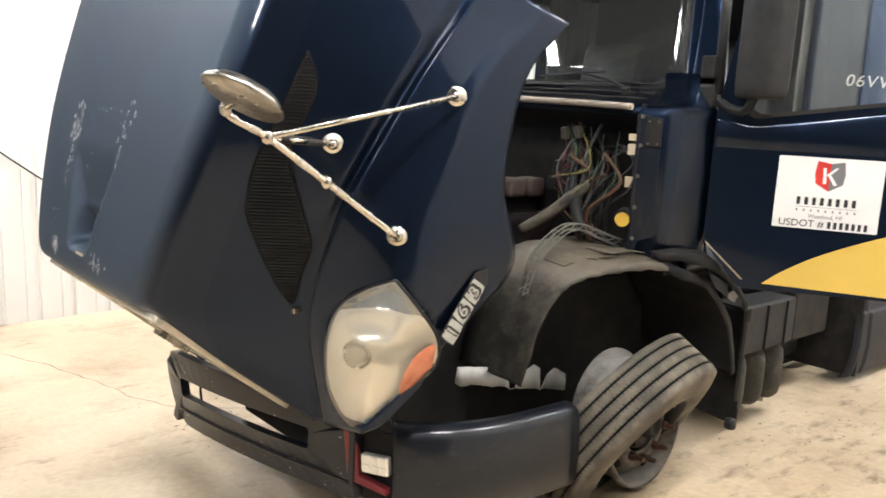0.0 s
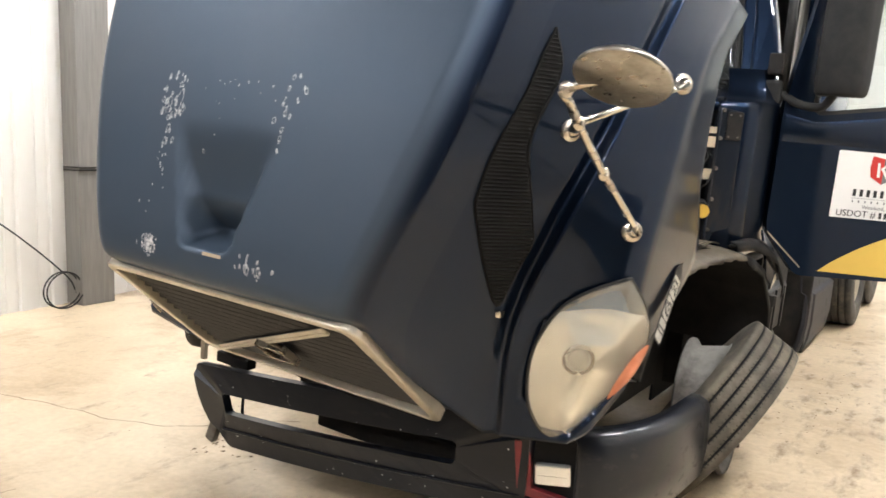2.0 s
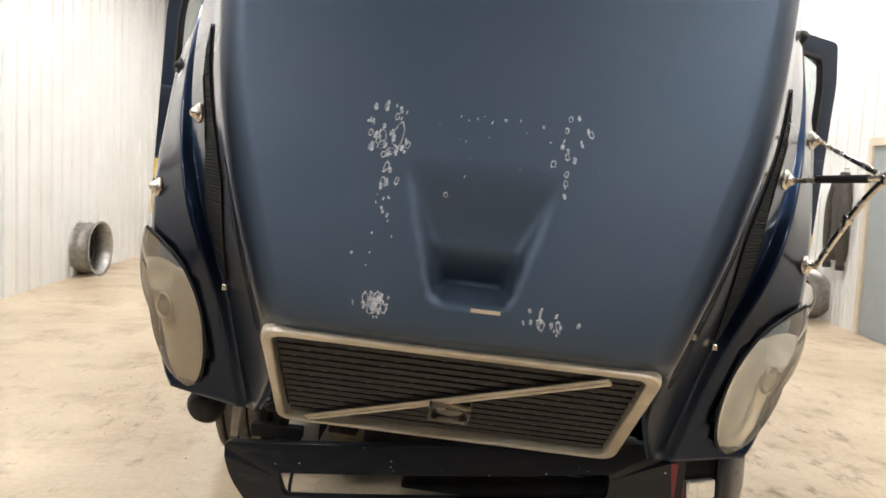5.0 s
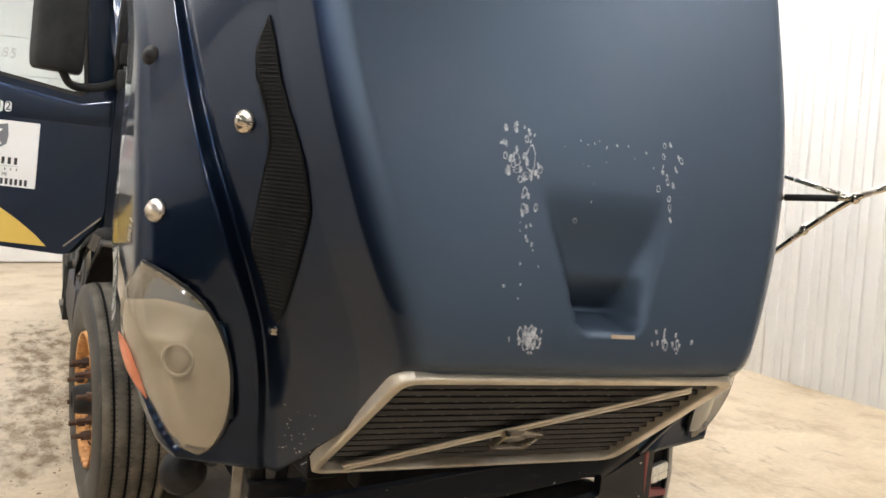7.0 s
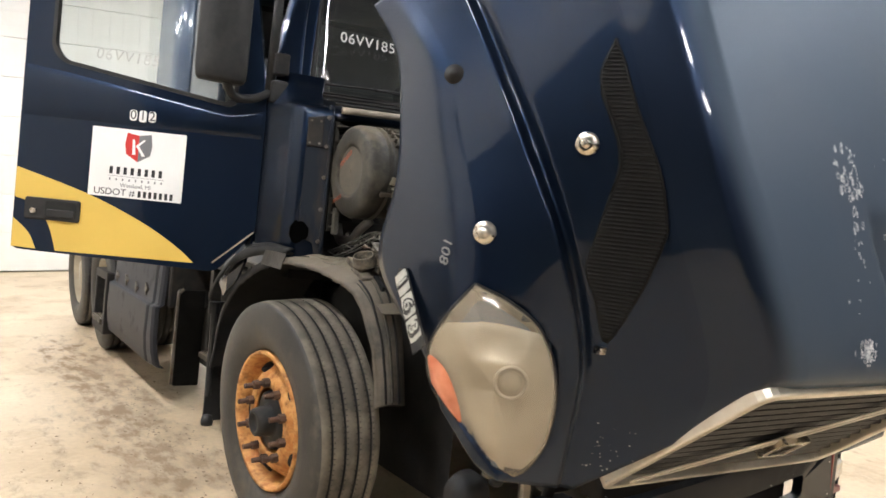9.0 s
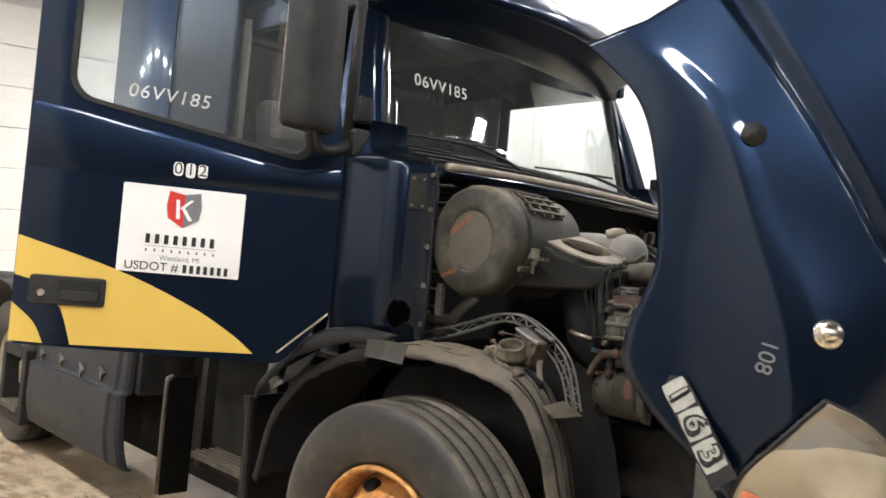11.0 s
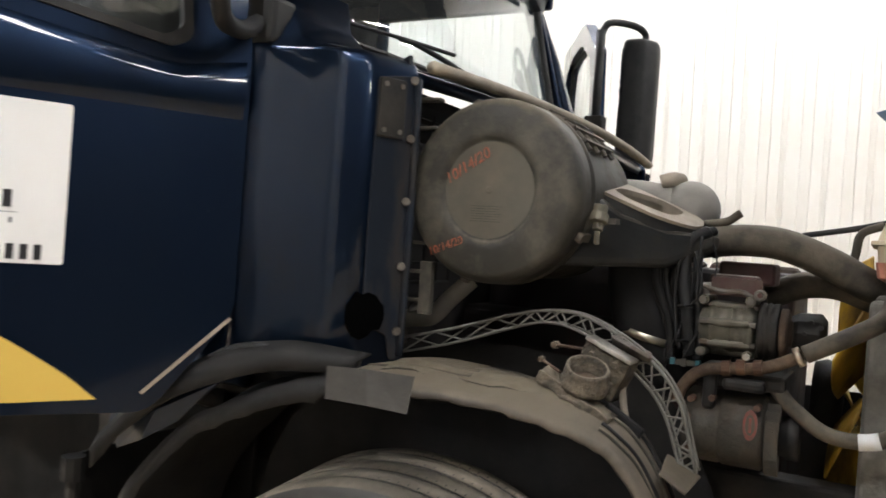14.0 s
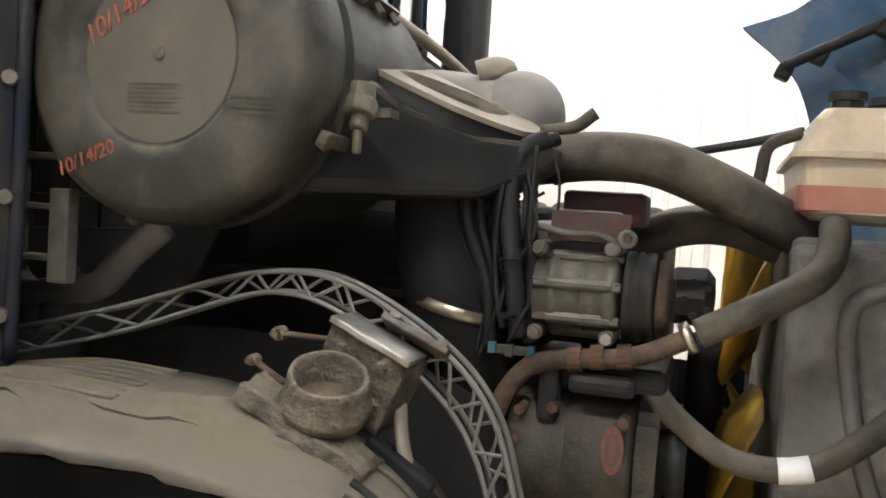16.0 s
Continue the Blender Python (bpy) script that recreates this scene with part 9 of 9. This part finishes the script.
prism(b, rect(-0.16, 0, 0.16, 0.30), plane_at((-0.012, 0, 0), (0, -1, 0), (0, 0, 1)), 0.01)
part("notice_board", b, TRIM, notice)
for y0, z0, y1, z1, mt in ((-0.14, 0.20, 0.14, 0.28, material("blue_heading", (0.05, 0.16, 0.36), 0.5)), (-0.14, 0.02, 0.14, 0.185, GREYINK)):
    b = bmesh.new()
    prism(b, rect(y0, z0, y1, z1), plane_at((-0.024, 0, 0), (0, -1, 0), (0, 0, 1)), 0.003)
    part("notice_bar", b, mt, notice)

# west wall: post, tool chest, hose
post = slab("steel_post", (WALL_L + 0.02, 3.50, 0), (WALL_L + 0.30, 3.82, CEIL), POST, "grey steel building post against the wall", "post", bev=0.01)
bmx = bmesh.new()
for z in (1.18, 1.205):
    box(bmx, (0.30, 0.335, 0.008), (WALL_L + 0.165, 3.66, z))
tagged(finish("post_strap", bmx, DARK), "dark steel strap round the post", "strap", kind="structure")

chest = thing("tool_chest", (WALL_L + 0.33, 5.30, 0), "black steel tool chest with clutter on its top", "tool chest")
b = bmesh.new()
box(b, (0.55, 0.72, 0.86), (0, 0, 0.45))
body = part("chest_body", b, CASEBLACK, chest, mods=BEV(0.012, 3))
for k in range(4):
    b = bmesh.new()
    box(b, (0.02, 0.66, 0.17), (0.28, 0, 0.14 + k * 0.195))
    dr = part("drawer", b, CASEBLACK, chest, mods=BEV(0.006))
    b = bmesh.new()
    box(b, (0.02, 0.40, 0.014), (0.295, 0, 0.20 + k * 0.195))
    part("drawer_pull", b, DARK, dr)
b = bmesh.new()
box(b, (0.56, 0.73, 0.012), (0, 0, 0.886))
part("chest_top", b, DARK, chest)
random.seed(4)
for k in range(5):
    c = thing("hand_tool", (WALL_L + 0.28 + 0.05 * (k % 3), 5.08 + 0.10 * k, 0.893), "small dark hand tool lying on the chest", "tool")
    b = bmesh.new()
    tube(b, [(0, -0.06, 0.015), (0.02, 0.0, 0.04), (0.0, 0.06, 0.018)], 0.015, 10, 8)
    part("tool_body", b, BLACK if k % 2 else REDX, c, smooth=True)

coil = thing("air_hose", (WALL_L + 0.12, 3.30, 0), "thin black air hose hung along the wall, coiled on the floor", "hose")
b = bmesh.new()
pts = [(0.33, -3.4, 2.9), (0.22, -2.2, 2.05), (0.14, -1.35, 1.42), (0.11, -1.0, 1.17), (0.05, -0.3, 0.66), (0.05, 0.12, 0.28), (0.07, 0.20, 0.14)]
for k in range(26):
    a = -0.4 + k * 0.5
    pts.append((0.14 - 0.06 * math.cos(a) + 0.004 * k, 0.02 + 0.20 * math.cos(a), 0.17 + 0.15 * math.sin(a)))
tube(b, pts, 0.007, 220, 6)
part("hose_run", b, BLACK, coil, smooth=True)
sbox = thing("charger_box", (WALL_L + 0.30, 4.35, 0), "small black charger box on the floor by the wall", "box")
b = bmesh.new()
box(b, (0.22, 0.30, 0.12), (0, 0, 0.06))
part("box_body", b, BLACK, sbox, mods=BEV(0.012))

# ---- floor: cracks and dried mud ----
random.seed(8)


def crack(pts, w, label):
    b = bmesh.new()
    c = curve_points([(x, y, 0) for x, y in pts], 60)
    rows = []
    for i, p in enumerate(c):
        d = (c[min(i + 1, 60)] - c[max(i - 1, 0)]).normalized()
        n = Vector((-d.y, d.x, 0))
        j = n * (noise.noise(p * 6.0) * 0.035 + noise.noise(p * 23.0) * 0.012)
        ww = w * (0.35 + 0.9 * abs(noise.noise(p * 9.0)))
        rows.append([p + j + n * ww + Vector((0, 0, 0.003)), p + j - n * ww + Vector((0, 0, 0.003))])
    quad_strip(b, rows)
    return tagged(finish("floor_crack", b, CRACK), label, "crack", kind="structure")


crack([(-4.3, 1.2), (-3.1, 1.65), (-2.2, 1.85), (-1.45, 2.0), (-0.9, 2.5)], 0.006, "dark jagged crack in the concrete floor")
crack([(-1.25, 1.15), (-1.55, 0.55), (-2.3, 0.1), (-3.0, -0.2)], 0.005, "thin crack in the concrete floor")
crack([(-4.6, 6.2), (-2.0, 6.25), (2.0, 6.28), (4.2, 6.3)], 0.003, "straight sawn joint in the concrete floor")


def mud_patch(at, count, spread, size, label):
    b = bmesh.new()
    for _ in range(count):
        x, y = random.gauss(at[0], spread[0]), random.gauss(at[1], spread[1])
        r = size * random.uniform(0.25, 1.0)
        k = random.randint(6, 9)
        st = random.uniform(0.4, 1.0)
        top = []
        base = []
        a0 = random.uniform(0, 6)
        for i in range(k):
            a = a0 + 2 * math.pi * i / k
            rr = r * random.uniform(0.5, 1.15)
            base.append(bm_v(b, x + rr * math.cos(a) * st, y + rr * math.sin(a), 0.001))
            top.append(bm_v(b, x + rr * 0.6 * math.cos(a) * st, y + rr * 0.6 * math.sin(a), 0.002 + r * 0.09))
        for i in range(k):
            j = (i + 1) % k
            b.faces.new((base[i], base[j], top[j], top[i]))
        b.faces.new(top)
    return tagged(finish("dried_mud", b, MUDDY, smooth=True), label, "mud", kind="stuff")


def bm_v(b, x, y, z):
    return b.verts.new((x, y, z))


mud_patch((-1.30, 5.0), 200, (0.12, 1.2), 0.013, "crumbs of dried mud in a line beside the truck")
mud_patch((-1.75, 4.3), 70, (0.3, 0.55), 0.010, "crumbs of dried mud on the concrete")
mud_patch((-1.9, 3.9), 60, (0.5, 0.5), 0.009, "scattered small mud crumbs on the concrete")
mud_patch((-0.95, 2.1), 60, (0.12, 0.12), 0.014, "dark mud crumbs under the bumper")
mud_patch((1.35, 4.6), 50, (0.15, 0.4), 0.010, "mud crumbs below the air tanks")
